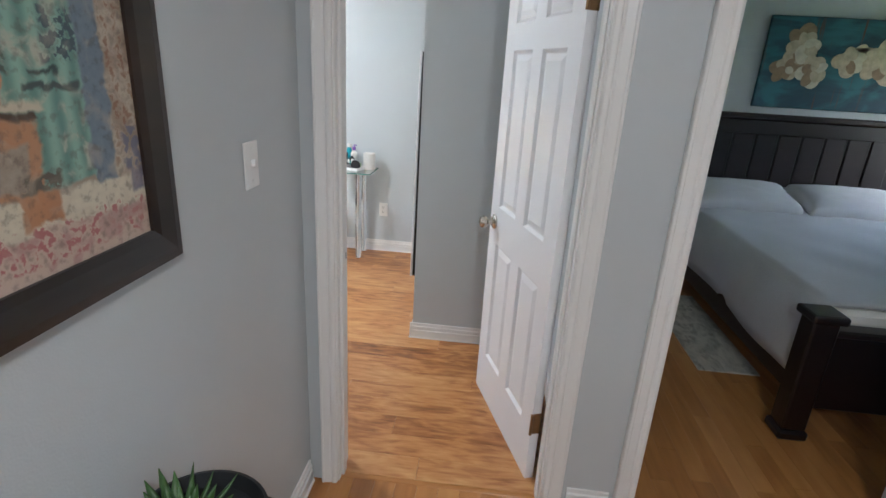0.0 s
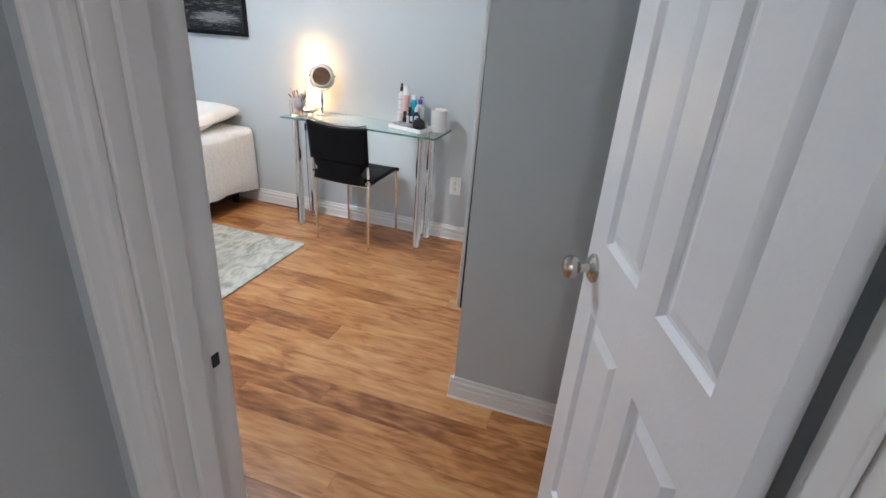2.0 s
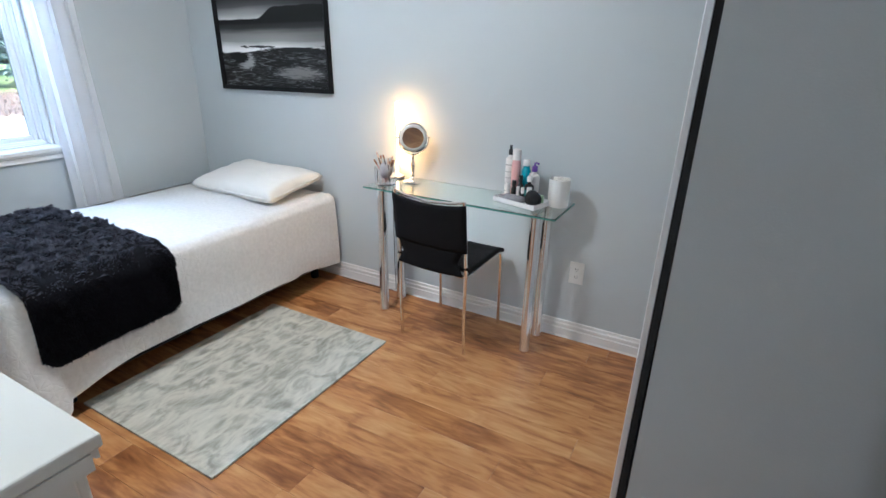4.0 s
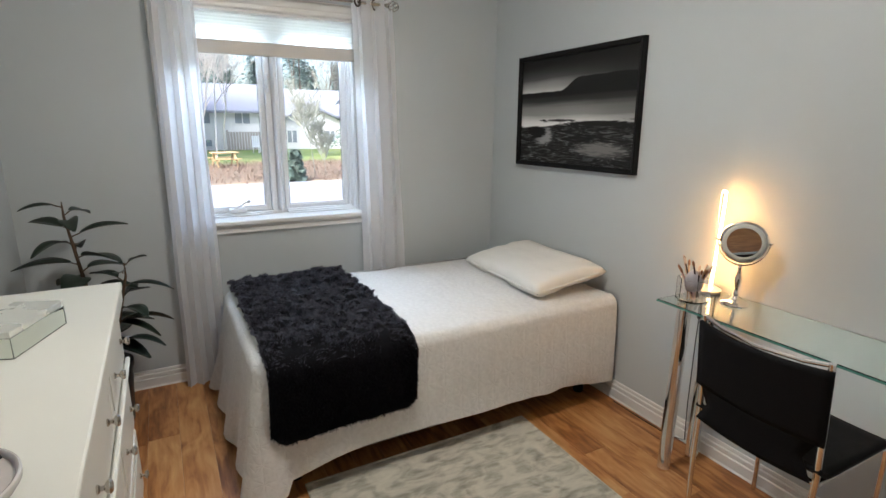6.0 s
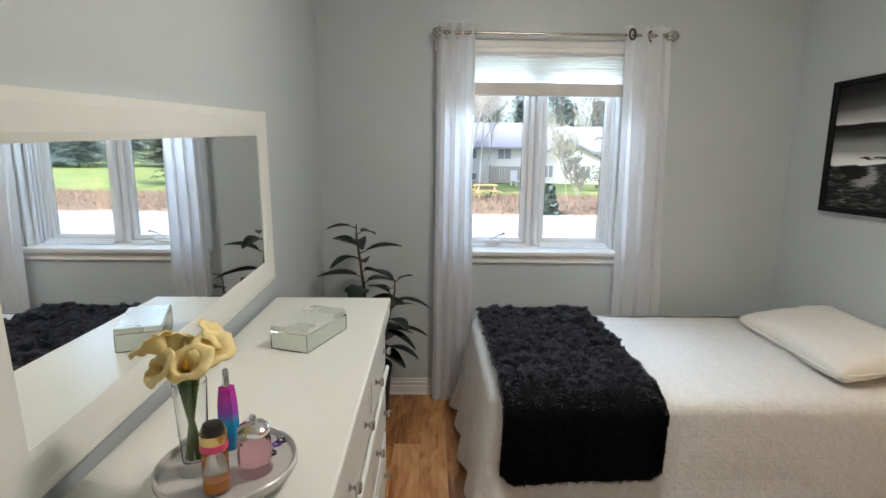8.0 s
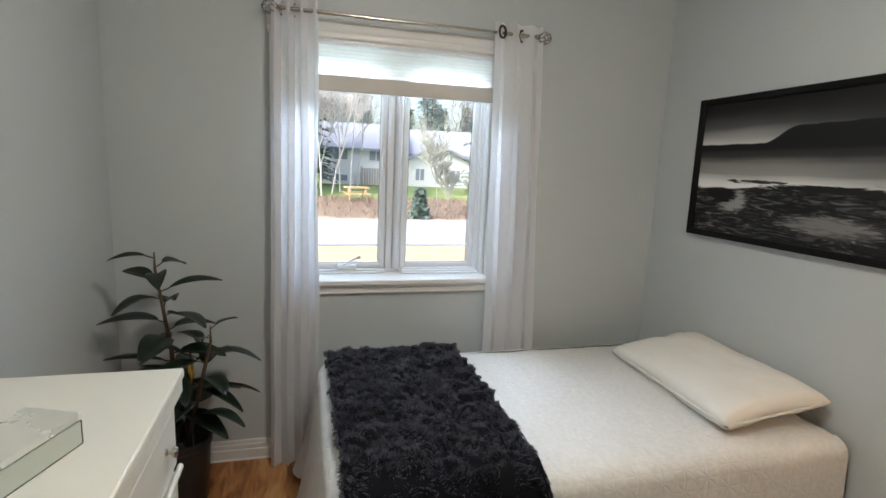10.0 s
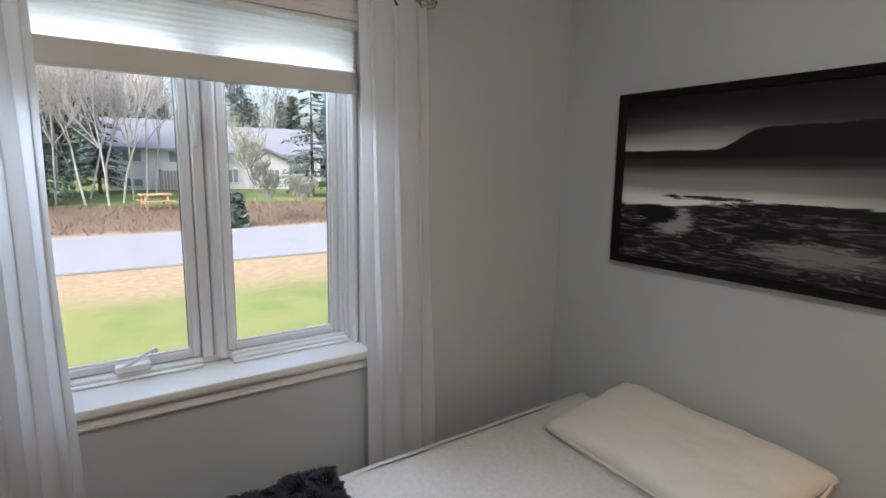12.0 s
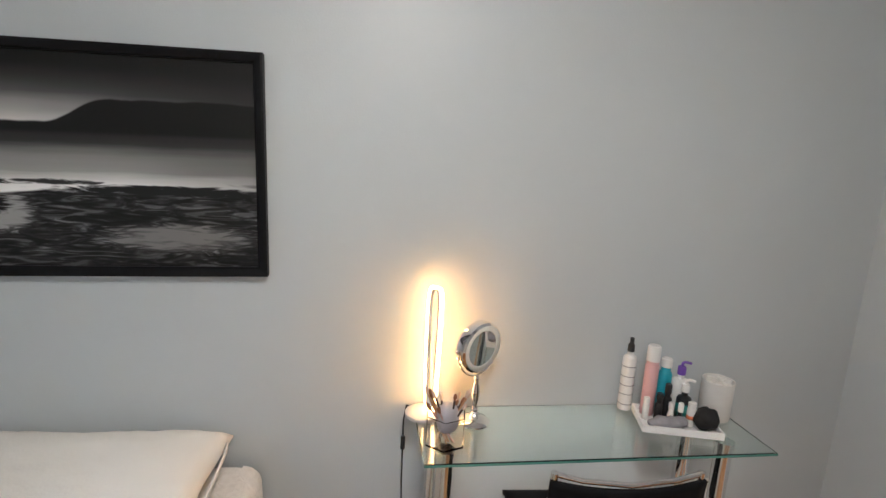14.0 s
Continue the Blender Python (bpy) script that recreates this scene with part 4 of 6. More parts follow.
for c in range(cols):
    for a, b in rws:
        x0 = -dw + 0.03 + c * cw
        dwr = boxpart("drawer", (x0 + 0.006, dd - 0.0395, a), (x0 + cw - 0.006, dd - 0.019, b), CREAM, dr, bev=0.006, seg=2)
        bm = B()
        box(bm, (x0 + 0.045, dd - 0.0185, a + 0.04), (x0 + cw - 0.045, dd - 0.016, b - 0.04), 0.001)
        part("drawer_panel", bm, CREAM, dwr)
        for k in (0.25, 0.75):
            bm = B()
            lathe(bm, [(0, 0), (0.009, 0), (0.009, 0.003), (0.005, 0.006), (0.005, 0.012), (0.012, 0.017), (0.014, 0.022), (0.010, 0.027), (0, 0.028)], 16)
            bmesh.ops.transform(bm, matrix=Matrix.Translation((x0 + cw * k, dd - 0.0158, (a + b) / 2)) @ pose(0, 0, 0, -90), verts=bm.verts)
            part("knob", bm, NICKEL, dwr, "small metal knob", smooth=True)
bm = B()
box(bm, (-dw + 0.03, dd - 0.019, 0.577), (dw - 0.03, dd - 0.005, 0.593), 0.004)
part("front_ledge", bm, CREAM, dr)

# ---- bedroom: desk and chair ----
desk = thing("glass_desk", pose(-1.38, 4.255, 0.012), "narrow desk with a green-edged glass top on chrome tube legs", "desk")
bm = B()
box(bm, (-0.51, -0.148, 0.720), (0.51, 0.160, 0.730), 0.003, 2)
gt = part("glass_top", bm, GREENGLASS, desk, "clear glass top with a green edge")
gt.visible_shadow = False
bm = B()
for a, b in (((-0.5105, -0.1486, 0.7215), (0.5105, -0.1481, 0.7285)), ((-0.5106, -0.148, 0.7215), (-0.5101, 0.160, 0.7285)), ((0.5101, -0.148, 0.7215), (0.5106, 0.160, 0.7285))):
    box(bm, a, b)
part("glass_edge", bm, mat("green_glass_edge", (0.10, 0.27, 0.23), 0.15, var=0.15, scale=20), desk, "polished green glass edge")
for x in (-0.445, 0.40):
    for y in (-0.07, 0.105):
        bm = B()
        lathe(bm, [(0, 0), (0.024, 0), (0.026, 0.004), (0.026, 0.012), (0.025, 0.014), (0.025, 0.70), (0.028, 0.702), (0.028, 0.7195), (0, 0.7195)], 28, (x, y, 0))
        part("leg", bm, CHROME, desk, "polished chrome tube leg", smooth=True)

ch = thing("desk_chair", pose(-1.40, 4.185, 0.0125, 0, 0, -3), "black leather sling chair on a chrome tube frame", "chair")
cwid = 0.185
for s in (-1, 1):
    bm = B()
    tube(bm, [(s * cwid, -0.175, 0), (s * cwid, -0.185, 0.25), (s * cwid, -0.185, 0.44), (s * cwid, -0.20, 0.60), (s * cwid, -0.225, 0.79)], 0.009, 12)
    part("back_leg", bm, CHROME, ch, smooth=True)
    bm = B()
    tube(bm, [(s * cwid, 0.20, 0), (s * cwid, 0.185, 0.38), (s * cwid, 0.175, 0.425), (s * cwid, 0.14, 0.435), (s * cwid, -0.18, 0.415)], 0.009, 12)
    part("front_leg", bm, CHROME, ch, smooth=True)
bm = B()
tube(bm, [(-cwid, -0.224, 0.785), (-0.12, -0.232, 0.772), (0, -0.240, 0.764), (0.12, -0.232, 0.772), (cwid, -0.224, 0.785)], 0.007, 10)
part("top_rail", bm, CHROME, ch, smooth=True)
bm = B()
cyl(bm, (-cwid, -0.17, 0.41), (cwid, -0.17, 0.41), 0.008, seg=12)
part("cross_rail", bm, CHROME, ch, smooth=True)
bm = B()
cyl(bm, (-cwid, 0.16, 0.425), (cwid, 0.16, 0.425), 0.008, seg=12)
part("cross_rail", bm, CHROME, ch, smooth=True)
bm = B()
grid(bm, 16, 12, lambda a, b: Vector(((a - 0.5) * 0.392, -0.202 - 0.026 * b - 0.020 * (1 - (2 * a - 1) ** 2) , 0.545 + 0.225 * b - 0.014 * b * (1 - (2 * a - 1) ** 2) - 0.02 * (1 - b) * math.sin(a * math.pi) * 0.2)))
part("backrest", bm, LEATHER, ch, "black leather sling backrest", smooth="all", thick=0.012)
bm = B()
grid(bm, 16, 20, lambda a, b: Vector(((a - 0.5) * 0.388, -0.195 + 0.395 * b, 0.432 + 0.018 * b - 0.016 * (1 - (2 * a - 1) ** 2) * (1 - (2 * b - 1) ** 4) + (0.035 * max(0, 0.12 - b) / 0.12) - 0.02 * max(0, b - 0.93) / 0.07)))
part("seat", bm, LEATHER, ch, "black leather sling seat", smooth="all", thick=0.016)
bm = B()
grid(bm, 10, 8, lambda a, b: Vector(((a - 0.5) * (0.30 + 0.06 * abs(2 * b - 1)), -0.204 - 0.020 * (1 - (2 * a - 1) ** 2), 0.425 + 0.125 * b)))
part("lower_back", bm, LEATHER, ch, "black leather web below the backrest", smooth="all", thick=0.008)

# ---- lit ceiling fixtures; the hall one is added ----
def ceiling_light(x, y, strength, label, color=(1, 0.89, 0.75)):
    th = thing("ceiling_light", pose(x, y, TOP), label, "ceiling light")
    bm = B()
    lathe(bm, [(0, 0), (0.165, 0), (0.168, -0.012), (0.160, -0.022), (0.148, -0.0225), (0, -0.0225)], 40)
    part("base_ring", bm, NICKEL, th, smooth=True)
    bm = B()
    lathe(bm, [(0.146, -0.023), (0.144, -0.045), (0.128, -0.072), (0.095, -0.094), (0.05, -0.106), (0, -0.11)], 40)
    part("dome", bm, glow("frosted_lit_dome", color, strength), th, "lit frosted glass dome", smooth="all")


ceiling_light(-1.9, 3.1, BULB, "round flush ceiling light with a lit frosted dome")
# added dome behind the starting viewpoint, only there to light the hall
ceiling_light(0.5, -0.6, HALLFILL, "added hall ceiling dome, out of view, that lights the hall")

# ---- on the desk ----
DT = 0.7425                                     # top of the glass
PALE = mat("white_matte_metal", (0.75, 0.74, 0.72), 0.4, var=0.03)
la = thing("led_table_lamp", pose(-1.847, 4.365, DT), "glowing twisted LED loop lamp on a round white base", "lamp")
bm = B()
lathe(bm, [(0, 0), (0.052, 0), (0.054, 0.003), (0.054, 0.010), (0.050, 0.013), (0, 0.014)], 36, (-0.02, 0, 0))
part("base", bm, PALE, la, "round white base", smooth=True)
loop = []
HH, HW = 0.385, 0.025
for k in range(72):
    t = k * math.tau / 72
    zz = HH / 2 - HH / 2 * math.copysign(abs(math.cos(t)) ** 0.55, math.cos(t))
    xx = HW * math.copysign(abs(math.sin(t)) ** 0.35, math.sin(t))
    tw = radians(-42 - 22 * (1 - zz / HH))
    loop.append(((xx * math.cos(tw)), xx * math.sin(tw), 0.016 + zz))
bm = B()
tube(bm, [(x * 1.05, y * 1.05, z) for x, y, z in loop], 0.0052, 8, closed=True)
part("led_strip", bm, glow("warm_led", (1, 0.50, 0.15), STRIP), la, "glowing warm white strip", smooth="all")
bm = B()
tube(bm, [(x * 0.68, y * 0.68, 0.016 + (z - 0.016) * 0.975 + 0.004) for x, y, z in loop], 0.006, 6, closed=True)
part("loop_frame", bm, PALE, la, "white inner loop frame", smooth="all")
CORD = mat("black_cord", (0.015, 0.015, 0.015), 0.5)
bm = B()
tube(bm, [(-0.05, 0.035, 0.006), (-0.065, 0.055, 0.004), (-0.072, 0.06, -0.05), (-0.070, 0.055, -0.25), (-0.062, 0.05, -0.55), (-0.05, 0.045, -0.715), (-0.12, 0.03, -0.726), (-0.25, 0.025, -0.726), (-0.45, 0.03, -0.726)], 0.0024, 6)
cd = part("cord", bm, CORD, la, "black cord hanging behind the desk", smooth="all")
boxpart("inline_switch", (-0.078, 0.050, -0.15), (-0.064, 0.063, -0.10), CORD, cd, bev=0.004)

vm = thing("vanity_mirror", pose(-1.718, 4.318, DT, 0, 0, 32), "round chrome vanity mirror on a turned stem", "mirror")
bm = B()
lathe(bm, [(0, 0), (0.048, 0), (0.048, 0.004), (0.042, 0.010), (0.026, 0.016), (0.012, 0.024), (0.008, 0.034), (0.011, 0.042), (0.007, 0.05), (0.008, 0.062), (0.0135, 0.09), (0.0125, 0.105), (0.006, 0.132), (0.009, 0.140), (0.005, 0.148), (0, 0.15)], 28)
part("stand", bm, CHROME, vm, smooth=True)
bm = B()
tube(bm, [(0.082 * math.cos(t), 0, 0.238 + 0.088 * math.sin(t)) for t in [math.pi + k * math.pi / 20 for k in range(21)]], 0.003, 8)
cyl(bm, (-0.09, 0, 0.238), (-0.074, 0, 0.238), 0.0045, seg=10)
cyl(bm, (0.074, 0, 0.238), (0.092, 0, 0.238), 0.0045, seg=10)
part("yoke", bm, CHROME, vm, smooth="all")
head = part("head_ring", (lambda b: (lathe(b, [(0.056, -0.0165), (0.070, -0.0185), (0.077, -0.014), (0.078, 0), (0.077, 0.014), (0.070, 0.0185), (0.0, 0.0185)], 48), b)[1])(B()), CHROME, vm, smooth=True)
lit = part("light_ring", (lambda b: (lathe(b, [(0.0545, -0.0172), (0.0700, -0.0192), (0.0700, -0.0182), (0.0545, -0.0165), (0.0545, -0.0172)], 48), b)[1])(B()), mat("frosted_ring", (0.82, 0.80, 0.72), 0.5), vm, "frosted ring round the glass", smooth="all")
gl = part("glass", (lambda b: (lathe(b, [(0, -0.0160), (0.0575, -0.0160)], 48), b)[1])(B()), MIRROR, vm, "mirror glass")
for o in (head, lit, gl):
    o.matrix_basis = Matrix.Translation((0, 0, 0.238)) @ pose(0, 0, 0, -86, 0, 0)

ACRYL = glass("clear_acrylic", (0.97, 0.96, 0.97), 0.06, 1.3)
bh = thing("brush_holder", pose(-1.822, 4.215, DT, 0, 0, 20), "clear hexagonal acrylic holder full of makeup brushes", "brush holder")
bm = B()
hexo = [(0.060 * math.cos(k * math.pi / 3), 0.060 * math.sin(k * math.pi / 3)) for k in range(6)]
hexi = [(0.056 * math.cos(k * math.pi / 3), 0.056 * math.sin(k * math.pi / 3)) for k in range(6)]
vo0, vo1 = [bm.verts.new((x, y, 0)) for x, y in hexo], [bm.verts.new((x, y, 0.085)) for x, y in hexo]
vi0, vi1 = [bm.verts.new((x, y, 0.005)) for x, y in hexi], [bm.verts.new((x, y, 0.085)) for x, y in hexi]
for k in range(6):
    j = (k + 1) % 6
    for q in ((vo0[k], vo0[j], vo1[j], vo1[k]), (vo1[k], vo1[j], vi1[j], vi1[k]), (vi1[k], vi1[j], vi0[j], vi0[k])):
        bm.faces.new(q)
bm.faces.new(vo0)
bm.faces.new(vi0)
part("cup", bm, ACRYL, bh, "clear hexagonal cup")
rnd = random.Random(2)
HANDLE = [mat("brush_handle", (0.45, 0.28, 0.16), 0.4), mat("brush_handle_dark", (0.05, 0.03, 0.03), 0.4), mat("brush_handle_pink", (0.55, 0.36, 0.33), 0.35)]
HAIR = [mat("brush_hair", (0.28, 0.14, 0.08), 0.9), mat("brush_hair_pale", (0.62, 0.5, 0.42), 0.9)]
for k in range(14):
    a = rnd.uniform(0, math.tau)
    r0, r1 = rnd.uniform(0, 0.03), rnd.uniform(0.02, 0.065)
    b0, b1 = Vector((r0 * math.cos(a + 2), r0 * math.sin(a + 2), 0.008)), Vector((r1 * math.cos(a), r1 * math.sin(a), rnd.uniform(0.10, 0.14)))
    bm = B()
    cyl(bm, b0, b1, 0.002, 0.003, 8)
    br = part("brush", bm, HANDLE[k % 3], bh)
    d = (b1 - b0).normalized()
    bm = B()
    tube(bm, [b1, b1 + d * 0.008, b1 + d * 0.018, b1 + d * 0.024], [0.003, 0.005, 0.0045, 0.001], 8)
    part("bristles", bm, HAIR[k % 2], br, smooth="all")
PUFF = mat("grey_gauze", (0.45, 0.43, 0.46), 0.8, var=0.2, scale=30)
bm = B()
bmesh.ops.create_icosphere(bm, subdivisions=3, radius=0.028, matrix=Matrix.Translation((0.002, -0.006, 0.075)) @ Matrix.Diagonal((1.25, 1.0, 1.6, 1)))
for v in bm.verts:
    v.co += v.normal * 0.006 * noise.noise(v.co * 60)
part("sponge_bag", bm, PUFF, bh, "grey gauze bag", smooth="all")

# tray with bottles
TRAYW = mat("white_tray", (0.82, 0.81, 0.80), 0.4)


def tray_box(th, w, d, h, t):
    bm = B()
    box(bm, (-w / 2, -d / 2, 0), (w / 2, d / 2, 0.006), 0.001)
    for a, b in (((-w / 2, -d / 2, 0.006), (w / 2, -d / 2 + t, h)), ((-w / 2, d / 2 - t, 0.006), (w / 2, d / 2, h)), ((-w / 2, -d / 2 + t, 0.006), (-w / 2 + t, d / 2 - t, h)), ((w / 2 - t, -d / 2 + t, 0.006), (w / 2, d / 2 - t, h))):
        box(bm, a, b, 0.001)
    part("tray_body", bm, TRAYW, th)


TX, TYY, TR = -1.085, 4.275, -15
tray = thing("makeup_tray", pose(TX, TYY, DT, 0, 0, TR), "shallow white rectangular tray full of bottles", "tray")
tray_box(tray, 0.235, 0.145, 0.022, 0.006)


def on_tray(x, y, z=0.0065):
    q = pose(TX, TYY, DT, 0, 0, TR) @ Vector((x, y, z))
    return pose(q.x, q.y, q.z)


def bottle(m, prof, material, cap, capmat, label, name="bottle", cap_label="", pump=False, band=None):
    th = thing(name, m, label, "bottle")
    bm = B()
    lathe(bm, prof, 24)
    part("body", bm, material, th, smooth=True)
    zt = max(z for r, z in prof)
    bm = B()
    lathe(bm, [(r, z + zt + 0.0003) for r, z in cap], 20)
    if pump:
        zc = zt + max(z for r, z in cap)
        tube(bm, [(0, 0, zc), (0, 0, zc + 0.012), (0.006, -0.004, zc + 0.016), (0.022, -0.012, zc + 0.014)], 0.0045, 8)
    part("cap", bm, capmat, th, cap_label, smooth=True)
    if band:
        r, z0_, z1_, mt, lb = band
        bm = B()
        lathe(bm, [(r, z0_), (r, z1_)], 24)
        part("label", bm, mt, th, lb, thick=0.0006, smooth="all")
    return th


def straight(r, h, neck=None, nh=0.012):
    s = [(0, 0), (r * 0.92, 0), (r, 0.004), (r, h - r * 0.5), (r * 0.85, h - r * 0.2)]
    nk = neck or r * 0.6
    return s + [(nk, h), (nk, h + nh), (0, h + nh)]


def capof(r, h):
    return [(0, 0), (r, 0), (r, h * 0.9), (r * 0.85, h), (0, h)]


PINK = mat("pink_plastic", (0.72, 0.42, 0.42), 0.35)
TEAL = mat("teal_plastic", (0.02, 0.33, 0.42), 0.3)
WPL = mat("white_bottle_plastic", (0.80, 0.79, 0.77), 0.35)
BPL = mat("black_bottle_plastic", (0.012, 0.012, 0.014), 0.3)
PURPLE = mat("purple_plastic", (0.15, 0.06, 0.36), 0.35)
PRINT = mat("dark_print", (0.05, 0.05, 0.07), 0.5)
spray = bottle(pose(-1.20, 4.385, DT), straight(0.0215, 0.185, 0.011), WPL, [(0, 0), (0.011, 0), (0.0105, 0.022), (0.006, 0.028), (0.007, 0.045), (0, 0.046)], BPL, "tall white spray bottle with printed lines and black nozzle", "spray_bottle", "black spray nozzle")
for z_, h_ in ((0.020, 0.002), (0.055, 0.0015), (0.085, 0.0015), (0.115, 0.0015), (0.148, 0.002)):
    bm = B()
    lathe(bm, [(0.0217, z_), (0.0219, z_ + 0.0003), (0.0219, z_ + h_), (0.0217, z_ + h_ + 0.0003)], 24)
    part("printed_line", bm, PRINT, spray, "thin dark printed line")
bottle(on_tray(-0.078, 0.043), straight(0.021, 0.175, 0.0195, 0.004), PINK, capof(0.0205, 0.05), WPL, "tall pink aerosol can with a white cap", "hairspray_can", "white cap")
bottle(on_tray(-0.030, 0.060), straight(0.021, 0.145, 0.015), TEAL, capof(0.017, 0.028), WPL, "teal bottle with a white cap")
bottle(on_tray(0.018, 0.058), straight(0.026, 0.125, 0.010), WPL, capof(0.013, 0.026), PURPLE, "white pump bottle with a purple top", "pump_bottle", "purple pump top", True)
bottle(on_tray(0.022, 0.018), straight(0.022, 0.085, 0.009), BPL, capof(0.012, 0.024), WPL, "dark pump bottle with a white top", "pump_bottle", "white pump top", True, (0.0224, 0.02, 0.06, mat("teal_label", (0.03, 0.22, 0.20), 0.5), "teal paper label"))
bottle(on_tray(-0.028, 0.018), straight(0.014, 0.075, 0.008), BPL, capof(0.010, 0.030), BPL, "slim black cosmetic bottle")
bottle(on_tray(-0.055, 0.004), straight(0.012, 0.058, 0.008), BPL, capof(0.010, 0.02), BPL, "slim black cosmetic bottle")
bottle(on_tray(-0.092, 0.006), straight(0.010, 0.050, 0.009, 0.003), WPL, capof(0.0095, 0.018), WPL, "small white tube standing on its cap", "cosmetic_tube")
bottle(on_tray(-0.022, -0.008), straight(0.009, 0.036, 0.007), WPL, capof(0.0085, 0.02), mat("pale_cap", (0.7, 0.66, 0.66), 0.3), "small white cosmetic bottle")
bottle(on_tray(0.006, -0.010), straight(0.012, 0.030, 0.006), BPL, capof(0.008, 0.028), WPL, "small dropper bottle with a white cap")
bottle(on_tray(0.040, -0.006), straight(0.0135, 0.060, 0.012, 0.003), WPL, capof(0.0125, 0.012), WPL, "small white bottle with an orange mark", "bottle", "", False, (0.0138, 0.022, 0.034, mat("orange_mark", (0.65, 0.18, 0.08), 0.5), "orange printed mark"))


def soft_lump(th, name, at, size, material, seed, label=""):
    bm = B()
    bmesh.ops.create_icosphere(bm, subdivisions=4, radius=1, matrix=Matrix.Diagonal((*size, 1)))
    for v in bm.verts:
        d = noise.noise((v.co.x * 45 + seed, v.co.y * 45, v.co.z * 45)) * 0.006 + noise.noise((v.co.x * 110, v.co.y * 110 + seed, v.co.z * 110)) * 0.003
        v.co += v.normal * d
        v.co.z = max(v.co.z + size[2], 0.0)
    bmesh.ops.translate(bm, verts=bm.verts, vec=at)
    part(name, bm, material, th, label, smooth="all")


pz = thing("grey_cosmetic_pouch", on_tray(-0.035, -0.038), "crumpled grey satin pouch lying in the tray", "pouch")
soft_lump(pz, "pouch", (0, 0, 0), (0.066, 0.026, 0.017), mat("grey_satin", (0.28, 0.27, 0.29), 0.45, var=0.25, scale=40), 3)
bp_ = thing("black_cosmetic_bag", on_tray(0.078, -0.026), "small black cloth bag standing in the tray", "bag")
soft_lump(bp_, "bag", (0, 0, 0), (0.038, 0.029, 0.036), mat("black_cloth", (0.012, 0.012, 0.013), 0.8, var=0.3, scale=60), 9)
gb = thing("green_tube", on_tray(0.098, 0.012), "small pale green cosmetic tube beside the bag", "tube")
bm = B()
box(bm, (-0.010, -0.008, 0), (0.010, 0.008, 0.048), 0.004, 2)
part("tube_body", bm, mat("pale_green_plastic", (0.35, 0.5, 0.33), 0.4), gb)
jar = thing("white_jar", pose(-0.925, 4.318, DT), "round frosted white jar full of cotton pads", "jar")
bm = B()
lathe(bm, [(0, 0), (0.044, 0), (0.047, 0.004), (0.048, 0.10), (0.0485, 0.128), (0.0455, 0.128), (0.044, 0.10), (0.043, 0.06), (0, 0.06)], 36)
part("jar_body", bm, mat("frosted_white_plastic", (0.78, 0.76, 0.73), 0.45, var=0.06, scale=30), jar, smooth=True)
bm = B()
for k in range(9):
    a = k * math.tau / 9
    cyl(bm, (0.026 * math.cos(a), 0.026 * math.sin(a), 0.062), (0.026 * math.cos(a) + 0.004, 0.026 * math.sin(a), 0.125 + 0.006 * math.sin(k * 2.1)), 0.013, seg=12)
tagged(part("cotton_pad_roll", bm, COTTON, jar, "white cotton pads"), kind="stuff")

# ---- on the dresser ----
MARBLE = mat("pale_grey_marble", (0.52, 0.50, 0.48), 0.25, var=0.22, scale=14)
tr_ = thing("round_marble_tray", pose(-1.500, 2.158, DZ), "round grey marble tray on the dresser", "tray")
bm = B()
lathe(bm, [(0, 0.010), (0.094, 0.010), (0.106, 0.015), (0.112, 0.024), (0.112, 0.033), (0.109, 0.035), (0.106, 0.033), (0.103, 0.025), (0, 0.023)], 64)
part("dish", bm, MARBLE, tr_, smooth=True)
for k in range(4):
    a = k * math.pi / 2 + 0.5
    bm = B()
    box(bm, (0.08 * math.cos(a) - 0.016, 0.08 * math.sin(a) - 0.016, 0), (0.08 * math.cos(a) + 0.016, 0.08 * math.sin(a) + 0.016, 0.0098), 0.003)
    part("foot", bm, MARBLE, tr_)
TZ = DZ + 0.0235
va = thing("flower_vase", pose(-1.490, 2.110, TZ), "clear glass vase of pale yellow calla lilies", "vase")
bm = B()
lathe(bm, [(0, 0), (0.027, 0), (0.028, 0.003), (0.021, 0.012), (0.020, 0.02), (0.026, 0.155), (0.0247, 0.155), (0.0187, 0.024), (0, 0.022)], 36)
part("vase_body", bm, CLEAR, va, "clear flared glass vase", smooth=True)
LILY = mat("yellow_lily_petal", (0.92, 0.74, 0.34), 0.5, var=0.12, scale=20)
STEM = mat("green_stem", (0.12, 0.22, 0.05), 0.5, var=0.2, scale=20)
SPADIX = mat("orange_spadix", (0.75, 0.42, 0.05), 0.6)
rnd = random.Random(4)
